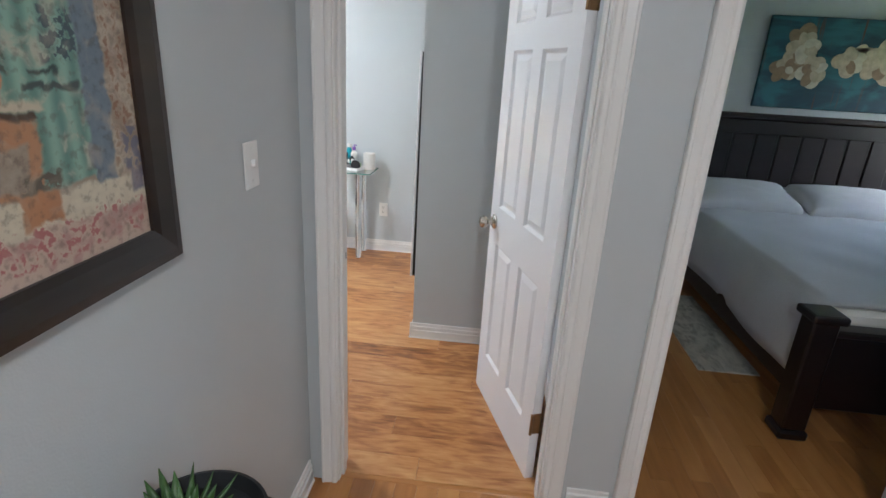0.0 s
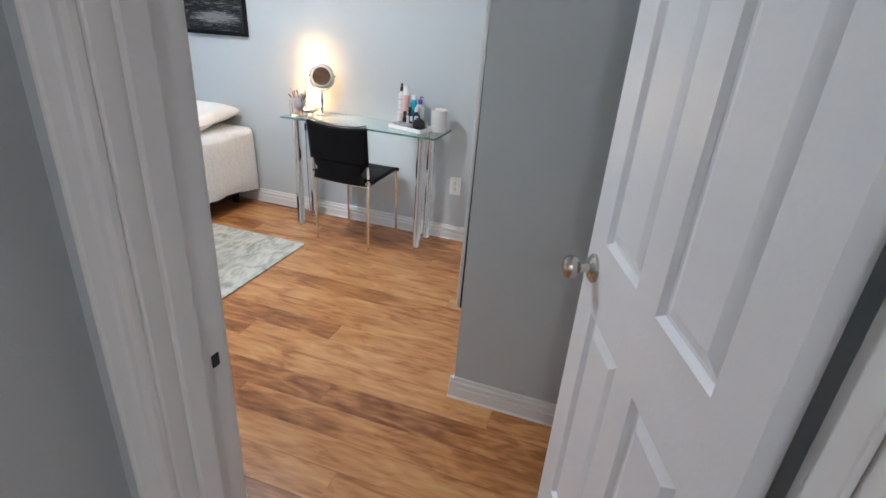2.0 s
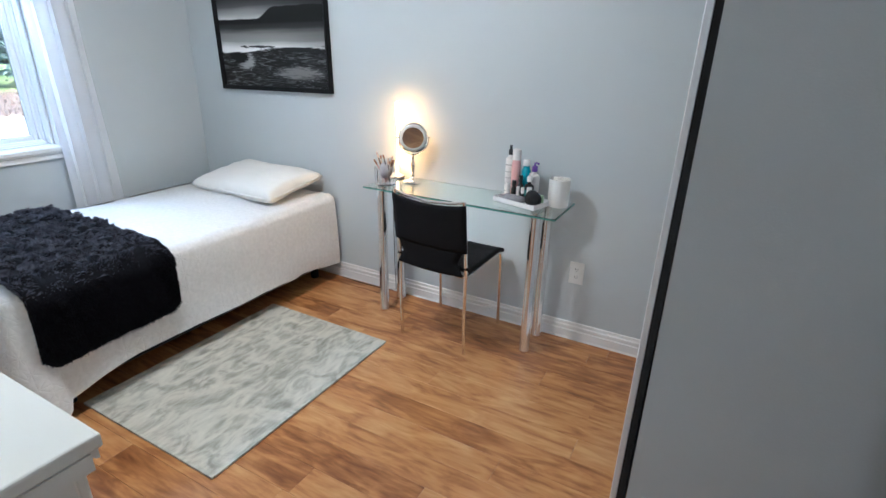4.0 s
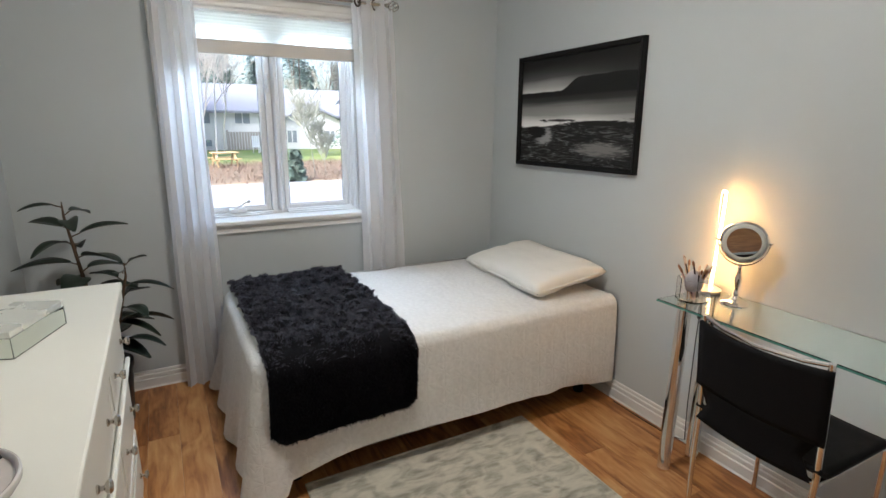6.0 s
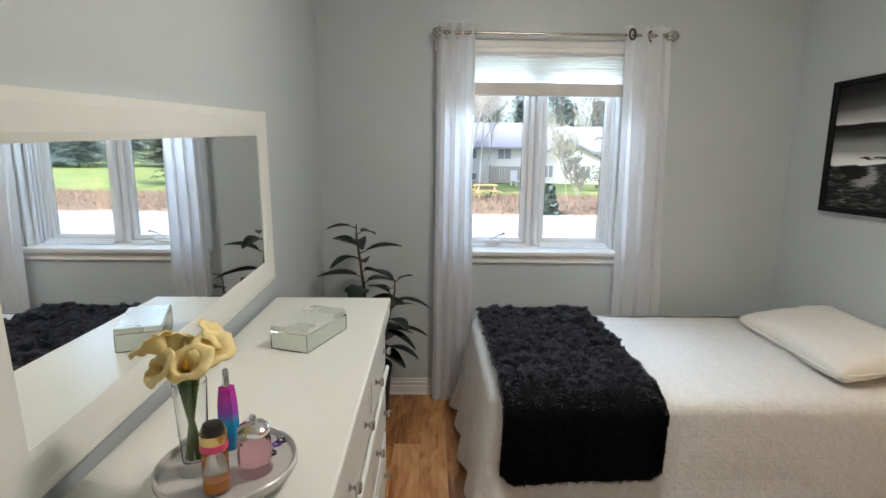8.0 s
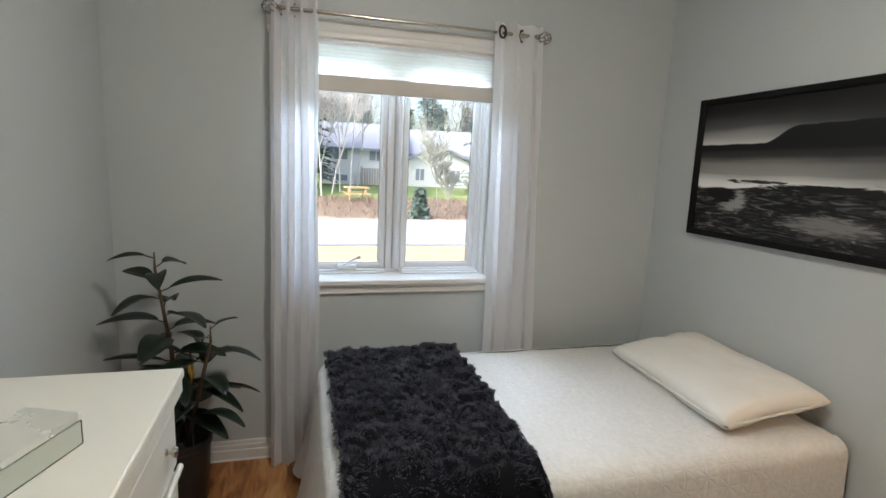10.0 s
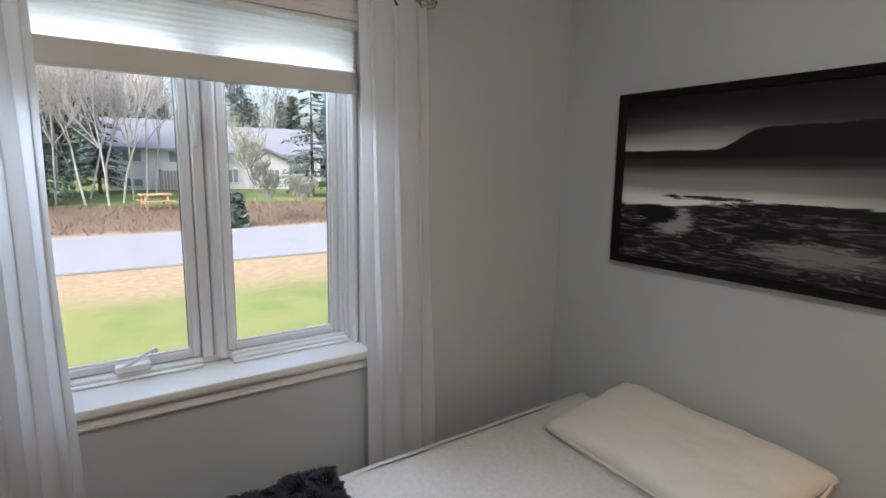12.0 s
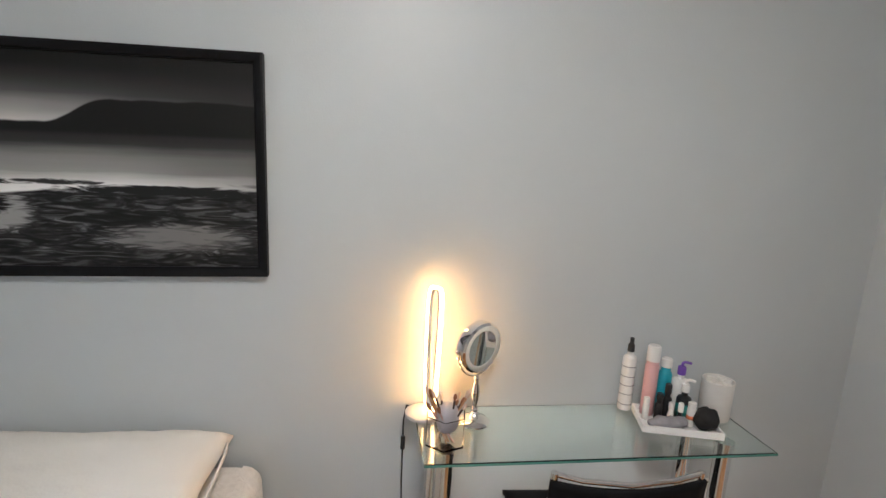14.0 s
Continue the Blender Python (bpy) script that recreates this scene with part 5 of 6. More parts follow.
for k in range(7):
    a = k * math.tau / 7 + 0.4
    rr = 0.012
    tipd = Vector((math.cos(a), math.sin(a), 0))
    foot = Vector((-rr * math.cos(a), -rr * math.sin(a), 0.024))
    neck = Vector((0.017 * math.cos(a), 0.017 * math.sin(a), 0.162 + 0.010 * (k % 3)))
    bm = B()
    tube(bm, [foot, foot.lerp(neck, 0.5) + Vector((0.003, 0, 0)), neck, neck + tipd * 0.012 + Vector((0, 0, 0.02))], 0.0042, 8)
    fl = part("flower", bm, STEM, va, "green stem", smooth="all")
    c0 = neck + tipd * 0.012 + Vector((0, 0, 0.018))
    ax = (tipd * rnd.uniform(0.5, 1.1) + Vector((0, 0, 0.9))).normalized()
    q = ax.to_track_quat("Z", "Y").to_matrix().to_4x4()
    bm = B()
    def lily(u, v):
        t = u * math.tau
        r = (0.005 + 0.025 * v ** 1.3 * (1 + 0.45 * max(0, math.cos(t)) * v)) * (1 + 0.05 * v * math.sin(t * 5 + k))
        z = 0.044 * v + 0.012 * v ** 2 * math.cos(t) - 0.016 * max(0, v - 0.72) * 4 + 0.003 * v * math.sin(t * 7 + k)
        return Vector((r * math.cos(t), r * math.sin(t), z))
    grid(bm, 22, 9, lily)
    bmesh.ops.remove_doubles(bm, verts=bm.verts, dist=1e-5)
    bmesh.ops.transform(bm, matrix=Matrix.Translation(c0) @ q, verts=bm.verts)
    part("petal", bm, LILY, fl, "pale yellow funnel-shaped bloom", smooth="all", thick=0.0012)
    bm = B()
    tube(bm, [c0 + ax * 0.006, c0 + ax * 0.02, c0 + ax * 0.034], [0.003, 0.0035, 0.001], 8)
    part("spadix", bm, SPADIX, fl, smooth="all")

p1 = thing("pink_blue_perfume", pose(-1.556, 2.140, TZ), "tall pink, violet and blue glass perfume bottle", "perfume bottle")
GRADM = bpy.data.materials.new("pink_blue_glass")
n, l, p = nodes_of(GRADM)
co = n.new("ShaderNodeTexCoord")
sp = n.new("ShaderNodeSeparateXYZ")
l.new(co.outputs["Object"], sp.inputs[0])
rg = ramp_of(n, ((0.0, (0.02, 0.30, 0.62)), (0.45, (0.03, 0.42, 0.80)), (0.6, (0.45, 0.10, 0.75)), (0.85, (0.80, 0.08, 0.62)), (1.0, (0.75, 0.05, 0.5))))
l.new(math_node(n, l, "DIVIDE", sp.outputs["Z"], 0.115), rg.inputs[0])
l.new(rg.outputs[0], p.inputs["Base Color"])
p.inputs["Roughness"].default_value = 0.12
p.inputs["Transmission Weight"].default_value = 0.45
bm = B()
lathe(bm, [(0, 0), (0.017, 0), (0.019, 0.004), (0.0185, 0.05), (0.0175, 0.085), (0.014, 0.1125), (0.008, 0.115), (0, 0.115)], 8)
part("body", bm, GRADM, p1)
bm = B()
lathe(bm, [(0, 0.1153), (0.0058, 0.1153), (0.0055, 0.142), (0.004, 0.146), (0, 0.146)], 14)
part("cap", bm, CHROME, p1, "slim silver cap", smooth=True)
bm = B()
lathe(bm, [(0, 0), (0.012, 0), (0.013, 0.003), (0.012, 0.02), (0, 0.021)], 8, (-0.028, 0.022, 0))
part("small_stopper", bm, GRADM, p1, "small blue glass piece")

p2 = thing("pink_perfume", pose(-1.486, 2.208, TZ), "squat ribbed pink glass perfume bottle with silver lid", "perfume bottle")
PINKG = glass("pink_glass", (0.92, 0.55, 0.60), 0.05)
bm = B()
seg = 40
prof = [(0.0, 0), (0.026, 0), (0.028, 0.006), (0.024, 0.014), (0.0265, 0.022), (0.0262, 0.058), (0.022, 0.066), (0.0, 0.067)]
lathe(bm, prof, seg)
for v in bm.verts:
    if 0.016 < v.co.z < 0.062:
        a = math.atan2(v.co.y, v.co.x)
        f = 1 + 0.03 * math.cos(a * 14)
        v.co.x, v.co.y = v.co.x * f, v.co.y * f
part("body", bm, PINKG, p2, smooth="all")
bm = B()
lathe(bm, [(0, 0.0673), (0.024, 0.0673), (0.0255, 0.070), (0.025, 0.078), (0.018, 0.084), (0.006, 0.087), (0.004, 0.090), (0.006, 0.094), (0.004, 0.098), (0, 0.099)], 32)
part("lid", bm, CHROME, p2, "domed silver lid", smooth=True)

p3 = thing("amber_perfume", pose(-1.436, 2.166, TZ), "clear perfume bottle with amber liquid and black gold cap", "perfume bottle")
bm = B()
lathe(bm, [(0, 0), (0.019, 0), (0.0195, 0.003), (0.0195, 0.068), (0.017, 0.072), (0, 0.072)], 28)
part("body", bm, CLEAR, p3, smooth=True)
bm = B()
lathe(bm, [(0, 0.004), (0.0165, 0.004), (0.0165, 0.022), (0, 0.022)], 24)
part("liquid", bm, mat("amber_liquid", (0.72, 0.27, 0.03), 0.15, var=0.15, scale=60), p3, "amber liquid", smooth=True)
bm = B()
lathe(bm, [(0.0188, 0.0725), (0.0202, 0.0725), (0.0202, 0.083), (0.0, 0.083)], 28)
part("collar", bm, mat("hot_pink_band", (0.80, 0.07, 0.22), 0.35), p3, "bright pink band", smooth=True)
bm = B()
lathe(bm, [(0, 0.0832), (0.0195, 0.0832), (0.020, 0.090), (0.0195, 0.098), (0, 0.098)], 28)
part("gold_ring", bm, mat("pale_gold", (0.78, 0.58, 0.25), 0.2, 1.0), p3, "gold ring", smooth=True)
bm = B()
lathe(bm, [(0, 0.0982), (0.0165, 0.0982), (0.0175, 0.104), (0.014, 0.112), (0, 0.114)], 28)
part("cap", bm, BPL, p3, "glossy black cap", smooth=True)
jw = thing("jewellery", pose(-1.530, 2.218, TZ), "small dark and violet jewellery pieces on the tray", "jewellery")
rnd = random.Random(6)
for k in range(6):
    bm = B()
    r = rnd.uniform(0.004, 0.008)
    c = Vector((rnd.uniform(-0.06, 0.012), rnd.uniform(-0.008, 0.012), 0.003))
    tube(bm, [c + Vector((r * math.cos(t), r * math.sin(t), 0.001 * math.sin(3 * t))) for t in [j * math.tau / 14 for j in range(14)]], 0.002, 6, closed=True)
    part("ring", bm, (BPL, PURPLE, CHROME)[k % 3], jw, smooth="all")

mb = thing("mirrored_box", pose(-2.158, 2.142, DZ, 0, 0, -20), "rectangular mirrored jewellery box on the dresser", "box")
MBX, MBY = 0.106, 0.057
GLASSGREY = mat("silvered_glass_side", (0.66, 0.70, 0.66), 0.05, 1.0, var=0.03)
bm = B()
box(bm, (-MBX, -MBY, 0), (MBX, MBY, 0.050), 0.0015)
part("body", bm, GLASSGREY, mb, "mirrored sides")
bm = B()
box(bm, (-MBX - 0.001, -MBY - 0.001, 0.0505), (MBX + 0.001, MBY + 0.001, 0.066), 0.003, 2)
part("lid", bm, mat("frosted_mirror", (0.82, 0.84, 0.79), 0.28, 0.45), mb, "pale mirror lid with bevelled edge")
EDGEGREY = mat("dark_silvered_edge", (0.20, 0.21, 0.19), 0.3, 0.6)
bm = B()
for sx in (-1, 1):
    for sy in (-1, 1):
        box(bm, (sx * (MBX - 0.001), sy * (MBY - 0.001), 0.0025), (sx * (MBX + 0.0008), sy * (MBY + 0.0008), 0.0495))
for sy in (-1, 1):
    box(bm, (-MBX, sy * (MBY - 0.001), 0.0005), (MBX, sy * (MBY + 0.0008), 0.0022))
for sx in (-1, 1):
    box(bm, (sx * (MBX - 0.001), -MBY, 0.0005), (sx * (MBX + 0.0008), MBY, 0.0022))
part("edge_strip", bm, EDGEGREY, mb, "dark edge strips")

# ---- rubber plant ----
LEAF = mat("rubber_plant_leaf", (0.009, 0.020, 0.011), 0.38, var=0.35, scale=14)
STALK = mat("brown_stalk", (0.09, 0.055, 0.03), 0.7, var=0.3, scale=30)
pt = thing("rubber_plant", pose(-3.235, 2.175, 0.012), "tall dark green rubber plant in a dark pot", "plant")
bm = B()
lathe(bm, [(0, 0), (0.085, 0), (0.092, 0.01), (0.112, 0.27), (0.118, 0.275), (0.118, 0.30), (0.108, 0.30), (0.104, 0.26), (0, 0.255)], 40)
part("pot", bm, mat("dark_pot", (0.015, 0.016, 0.018), 0.4, var=0.2, scale=20), pt, "dark plastic pot", smooth=True)
bm = B()
lathe(bm, [(0.1035, 0.262), (0.07, 0.272), (0.0, 0.276)], 24)
part("soil", bm, mat("dark_soil", (0.03, 0.02, 0.014), 0.95, var=0.4, scale=60, bump=1, bscale=120), pt, smooth="all")


def leaf_mesh(L, Wd, droop, curl):
    bm = B()
    def f(u, v):
        s = v
        wdt = Wd * math.sin(math.pi * min(1, s * 0.93 + 0.04)) ** 0.75 * (1 - 0.25 * s)
        x = (u - 0.5) * 2 * wdt / 2
        z = -droop * L * s * s + curl * abs(u - 0.5) * 2 * wdt * 0.55
        return Vector((x, L * s * (1 - 0.18 * droop * s), z))
    grid(bm, 6, 12, f)
    return bm


def leafy(base, top, n_leaf, first, seed, lmin, lmax):
    rnd = random.Random(seed)
    base, top = Vector(base), Vector(top)
    bm = B()
    mid = base.lerp(top, 0.5) + Vector((rnd.uniform(-0.015, 0.015), rnd.uniform(-0.015, 0.015), 0))
    tube(bm, [base, mid, top - Vector((0, 0, 0.06)), top], [0.010, 0.008, 0.005, 0.002], 8)
    part("stem", bm, STALK, pt, smooth="all")
    for k in range(n_leaf):
        t = first + (0.97 - first) * k / (n_leaf - 1)
        o = base.lerp(mid, t * 2) if t < 0.5 else mid.lerp(top, t * 2 - 1)
        a = k * 2.4 + seed
        L = rnd.uniform(lmin, lmax) * (1 - 0.45 * max(0, t - 0.7) / 0.3)
        out = Vector((math.cos(a), math.sin(a), 0))
        q = o + out * 0.03 + Vector((0, 0, 0.012))
        # keep clear of the walls behind
        reach = q + out * L * 0.95
        if reach.x < -0.27 or reach.y < -0.26:
            a += math.pi * 0.85
            out = Vector((math.cos(a), math.sin(a), 0))
            q = o + out * 0.03 + Vector((0, 0, 0.012))
            reach = q + out * L * 0.95
            if reach.x < -0.27 or reach.y < -0.26:
                L *= 0.6
        bm = B()
        tube(bm, [o, q], 0.0025, 6)
        st = part("leaf_stalk", bm, STALK, pt, smooth="all")
        ob = part("leaf", leaf_mesh(L, L * rnd.uniform(0.42, 0.52), rnd.uniform(0.05, 0.45) + 0.35 * max(0, 0.5 - t), 0.35), LEAF, st, smooth="all", thick=0.0012)
        ob.matrix_basis = Matrix.Translation(q) @ pose(0, 0, 0, 0, 0, math.degrees(a) - 90) @ pose(0, 0, 0, rnd.uniform(-4, 22) - 20 * max(0, 0.45 - t), rnd.uniform(-18, 18), 0)


leafy((0.0, 0.0, 0.27), (0.03, -0.05, 1.04), 21, 0.16, 1, 0.165, 0.225)
leafy((0.03, 0.03, 0.27), (0.10, 0.14, 0.78), 13, 0.2, 5, 0.16, 0.22)
leafy((-0.03, 0.02, 0.27), (-0.05, 0.04, 0.66), 8, 0.3, 9, 0.17, 0.23)
pl_ = thing("brass_plant_ornament", pose(-3.175, 2.235, 0.012), "small brass ornament standing among the leaves", "ornament")
bm = B()
cyl(bm, (0, 0, 0.255), (0, 0, 0.55), 0.003, seg=8)
part("stake", bm, STALK, pl_)
bm = B()
lathe(bm, [(0, 0.55), (0.010, 0.552), (0.014, 0.58), (0.011, 0.625), (0.004, 0.64), (0, 0.641)], 16)
part("ornament_body", bm, mat("brass", (0.75, 0.52, 0.12), 0.25, 1.0), pl_, "shiny brass body", smooth=True)

# ---- hall: picture, plant on its stand ----
ART = bpy.data.materials.new("shutter_and_pots_print")
n, l, p = nodes_of(ART)
co = n.new("ShaderNodeTexCoord")
V = co.outputs["Object"]
sp = n.new("ShaderNodeSeparateXYZ")
l.new(V, sp.inputs[0])
X, Z = sp.outputs["X"], sp.outputs["Z"]
blot = noise_node(n, l, V, 26, detail=6, warp=0.6)
fine = noise_node(n, l, V, 75, detail=5)
big = noise_node(n, l, V, 5, detail=3)


def area(x0, x1, z0, z1, soft=0.004):
    xx = math_node(n, l, "ADD", X, math_node(n, l, "MULTIPLY", math_node(n, l, "SUBTRACT", blot, 0.5), 0.034))
    zz = math_node(n, l, "ADD", Z, math_node(n, l, "MULTIPLY", math_node(n, l, "SUBTRACT", blot, 0.5), 0.034))
    a = math_node(n, l, "MULTIPLY", step(n, l, xx, x0 - soft, x0 + soft), step(n, l, xx, x1 + soft, x1 - soft))
    b = math_node(n, l, "MULTIPLY", step(n, l, zz, z0 - soft, z0 + soft), step(n, l, zz, z1 + soft, z1 - soft))
    return math_node(n, l, "MULTIPLY", a, b)


slat = n.new("ShaderNodeTexWave")
slat.inputs["Scale"].default_value, slat.inputs["Distortion"].default_value = 9, 1.2
l.new(V, slat.inputs["Vector"])
c = mix_node(n, l, step(n, l, blot, 0.35, 0.65), (0.30, 0.23, 0.17), (0.46, 0.38, 0.30))
shut = mix_node(n, l, slat.outputs["Fac"], (0.13, 0.24, 0.20), (0.25, 0.40, 0.33))
shut = mix_node(n, l, step(n, l, blot, 0.52, 0.68), shut, (0.40, 0.44, 0.36))
c = mix_node(n, l, area(-0.30, 0.195, -0.30, 0.5), c, shut)
c = mix_node(n, l, area(0.09, 0.18, -0.175, -0.165, 0.003), c, (0.05, 0.07, 0.07))
c = mix_node(n, l, area(0.10, 0.15, -0.155, -0.149, 0.003), c, (0.03, 0.05, 0.05))
c = mix_node(n, l, math_node(n, l, "MULTIPLY", area(0.13, 0.19, -0.14, -0.07), step(n, l, fine, 0.48, 0.56)), c, (0.05, 0.08, 0.10))
c = mix_node(n, l, math_node(n, l, "MULTIPLY", area(0.08, 0.19, -0.05, 0.4), step(n, l, blot, 0.52, 0.60)), c, (0.06, 0.09, 0.09))
c = mix_node(n, l, area(0.185, 0.232, -0.325, 0.5), c, mix_node(n, l, fine, (0.09, 0.13, 0.18), (0.20, 0.24, 0.29)))
c = mix_node(n, l, math_node(n, l, "MULTIPLY", area(0.235, 0.31, -0.30, 0.5), step(n, l, fine, 0.5, 0.62)), c, (0.24, 0.13, 0.08))
c = mix_node(n, l, area(-0.30, 0.32, -0.36, -0.308), c, mix_node(n, l, fine, (0.50, 0.44, 0.34), (0.66, 0.60, 0.47)))
c = mix_node(n, l, area(-0.30, 0.32, -0.50, -0.352), c, mix_node(n, l, step(n, l, blot, 0.45, 0.62), (0.50, 0.38, 0.31), (0.40, 0.22, 0.20)))
c = mix_node(n, l, math_node(n, l, "MULTIPLY", area(-0.30, 0.28, -0.40, -0.345), step(n, l, fine, 0.52, 0.6)), c, (0.36, 0.13, 0.13))
c = mix_node(n, l, area(0.02, 0.115, -0.20, -0.186), c, (0.52, 0.45, 0.34))
c = mix_node(n, l, area(-0.10, 0.10, -0.212, -0.20, 0.003), c, (0.06, 0.035, 0.02))
c = mix_node(n, l, area(-0.10, 0.095, -0.305, -0.21), c, mix_node(n, l, big, (0.36, 0.16, 0.07), (0.48, 0.27, 0.15)))
c = mix_node(n, l, area(-0.04, 0.075, -0.295, -0.24), c, mix_node(n, l, fine, (0.18, 0.13, 0.10), (0.42, 0.36, 0.28)))
c = mix_node(n, l, area(0.0, 0.06, -0.187, -0.155), c, mix_node(n, l, big, (0.46, 0.19, 0.07), (0.52, 0.27, 0.13)))
c = mix_node(n, l, math_node(n, l, "MULTIPLY", area(0.0, 0.075, -0.155, -0.12), step(n, l, fine, 0.42, 0.5)), c, (0.06, 0.08, 0.06))
c = mix_node(n, l, area(0.055, 0.118, -0.345, -0.300), c, mix_node(n, l, big, (0.33, 0.13, 0.05), (0.50, 0.28, 0.15)))
c = mix_node(n, l, math_node(n, l, "MULTIPLY", area(0.06, 0.125, -0.300, -0.278), step(n, l, fine, 0.4, 0.5)), c, (0.10, 0.08, 0.06))
c = mix_node(n, l, area(0.262, 0.290, -0.335, -0.30), c, (0.16, 0.15, 0.20))
c = mix_node(n, l, math_node(n, l, "MULTIPLY", area(0.252, 0.300, -0.30, -0.235), step(n, l, fine, 0.42, 0.52)), c, (0.14, 0.14, 0.19))
c = mix_node(n, l, math_node(n, l, "MULTIPLY", step(n, l, blot, 0.45, 0.75), 0.5), c, (0.42, 0.36, 0.28))
c = mix_node(n, l, math_node(n, l, "MULTIPLY", step(n, l, fine, 0.50, 0.30), 0.45), c, (0.09, 0.07, 0.06))
l.new(c, p.inputs["Base Color"])
p.inputs["Roughness"].default_value = 0.45
DARKWOOD = wood("dark_brown_frame_wood", ((0.3, (0.012, 0.007, 0.005)), (0.7, (0.05, 0.028, 0.018))), 0.35, coat=0.15)
hp = thing("hall_picture", pose(HX, 0.722, 1.66, 0, 0, 90), "dark wood framed print of green shutters and flower pots", "picture")
HPW, HPH = 0.350, 0.475
frame_part(hp, HPW, HPH, 0.062, 0.030, DARKWOOD)
boxpart("print", (-HPW + 0.05, -0.016, -HPH + 0.05), (HPW - 0.05, -0.003, HPH - 0.05), ART, hp, "print of shutters, pots and a stone ledge")

st = thing("plant_stand", pose(-0.355, 0.835, 0.006), "small round dark wooden stand in the hall", "stand")
bm = B()
lathe(bm, [(0, 0.70), (0.135, 0.70), (0.142, 0.706), (0.142, 0.722), (0.136, 0.728), (0, 0.728)], 48)
part("stand_top", bm, ESPRESSO, st, smooth=True)
bm = B()
lathe(bm, [(0, 0.02), (0.02, 0.02), (0.022, 0.10), (0.032, 0.2), (0.02, 0.35), (0.026, 0.6), (0.045, 0.6995), (0, 0.6995)], 24)
part("column", bm, ESPRESSO, st, smooth=True)
bm = B()
lathe(bm, [(0, 0), (0.13, 0), (0.132, 0.008), (0.10, 0.018), (0, 0.0195)], 40)
part("foot", bm, ESPRESSO, st, smooth=True)
hpnt = thing("hall_succulent", pose(-0.375, 0.825, 0.7345), "spiky green succulent in a low dark bowl", "plant")
bm = B()
lathe(bm, [(0, 0), (0.06, 0), (0.07, 0.006), (0.105, 0.05), (0.115, 0.078), (0.109, 0.079), (0.098, 0.055), (0, 0.05)], 40)
part("bowl", bm, mat("charcoal_bowl", (0.02, 0.021, 0.023), 0.35, var=0.2, scale=20), hpnt, "charcoal glazed bowl", smooth=True)
SUCC = mat("succulent_leaf", (0.05, 0.11, 0.025), 0.4, var=0.4, scale=30)
rnd = random.Random(13)
for k in range(34):
    a = k * 2.399
    f = k / 33
    L = 0.085 * (1 - 0.35 * f)
    tilt = radians(25 + 55 * f)
    o = Vector((-0.03 + 0.035 * (1 - f) * math.cos(a), 0.0 + 0.035 * (1 - f) * math.sin(a), 0.053))
    d = Vector((math.cos(a) * math.cos(tilt), math.sin(a) * math.cos(tilt), math.sin(tilt)))
    bm = B()
    tube(bm, [o, o + d * L * 0.35, o + d * L * 0.75 + Vector((0, 0, 0.004)), o + d * L + Vector((0, 0, 0.012))], [0.008, 0.011, 0.007, 0.0008], 7, flat=0.45)
    part("leaf", bm, SUCC, hpnt, smooth="all")

# ---- second bedroom ----
GREYQ = mat("pale_grey_coverlet", (0.50, 0.50, 0.50), 0.9, var=0.06, scale=6, bump=0.4, bscale=90, sheen=0.2)
b2 = thing("dark_wood_bed", pose(2.42, 3.55, 0.007), "large espresso wood bed with a pale grey coverlet", "bed")
QX, QY0, QY1 = 0.87, -1.15, 1.14
boxpart("headboard", (-QX - 0.02, QY1 - 0.02, 0.25), (QX + 0.02, QY1 + 0.04, 1.30), ESPRESSO, b2, bev=0.008)
for k in range(9):
    x = -QX + 0.08 + k * (2 * QX - 0.16) / 9
    boxpart("headboard_panel", (x + 0.006, QY1 - 0.034, 0.55), (x + (2 * QX - 0.16) / 9 - 0.006, QY1 - 0.0205, 1.19), ESPRESSO, b2, bev=0.005)
boxpart("headboard_cap", (-QX - 0.04, QY1 - 0.04, 1.3005), (QX + 0.04, QY1 + 0.06, 1.345), ESPRESSO, b2, bev=0.01)
for s in (-1, 1):
    bm = B()
    box(bm, (s * QX - 0.055, QY0 - 0.055, 0.05), (s * QX + 0.055, QY0 + 0.055, 0.60), 0.008)
    box(bm, (s * QX - 0.068, QY0 - 0.068, 0), (s * QX + 0.068, QY0 + 0.068, 0.05), 0.012)
    box(bm, (s * QX - 0.075, QY0 - 0.075, 0.60), (s * QX + 0.075, QY0 + 0.075, 0.64), 0.012, 2)
    part("foot_post", bm, ESPRESSO, b2, "square dark foot post with a cap")
boxpart("footboard", (-QX + 0.056, QY0 - 0.025, 0.16), (QX - 0.056, QY0 + 0.025, 0.53), ESPRESSO, b2, bev=0.006)
boxpart("footboard_rail", (-QX + 0.056, QY0 - 0.045, 0.5305), (QX - 0.056, QY0 + 0.045, 0.565), ESPRESSO, b2, bev=0.008)
for s in (-1, 1):
    boxpart("side_rail", (s * QX - 0.02, QY0 + 0.056, 0.2), (s * QX + 0.02, QY1 - 0.041, 0.4), ESPRESSO, b2)
boxpart("mattress", (-QX + 0.03, QY0 + 0.05, 0.30), (QX - 0.03, QY1 - 0.045, 0.63), COTTON, b2, bev=0.06, seg=3)
cv = thing("coverlet", pose(2.42, 3.55, 0.007), "pale grey coverlet draped over the dark bed", "coverlet")
bm = B()
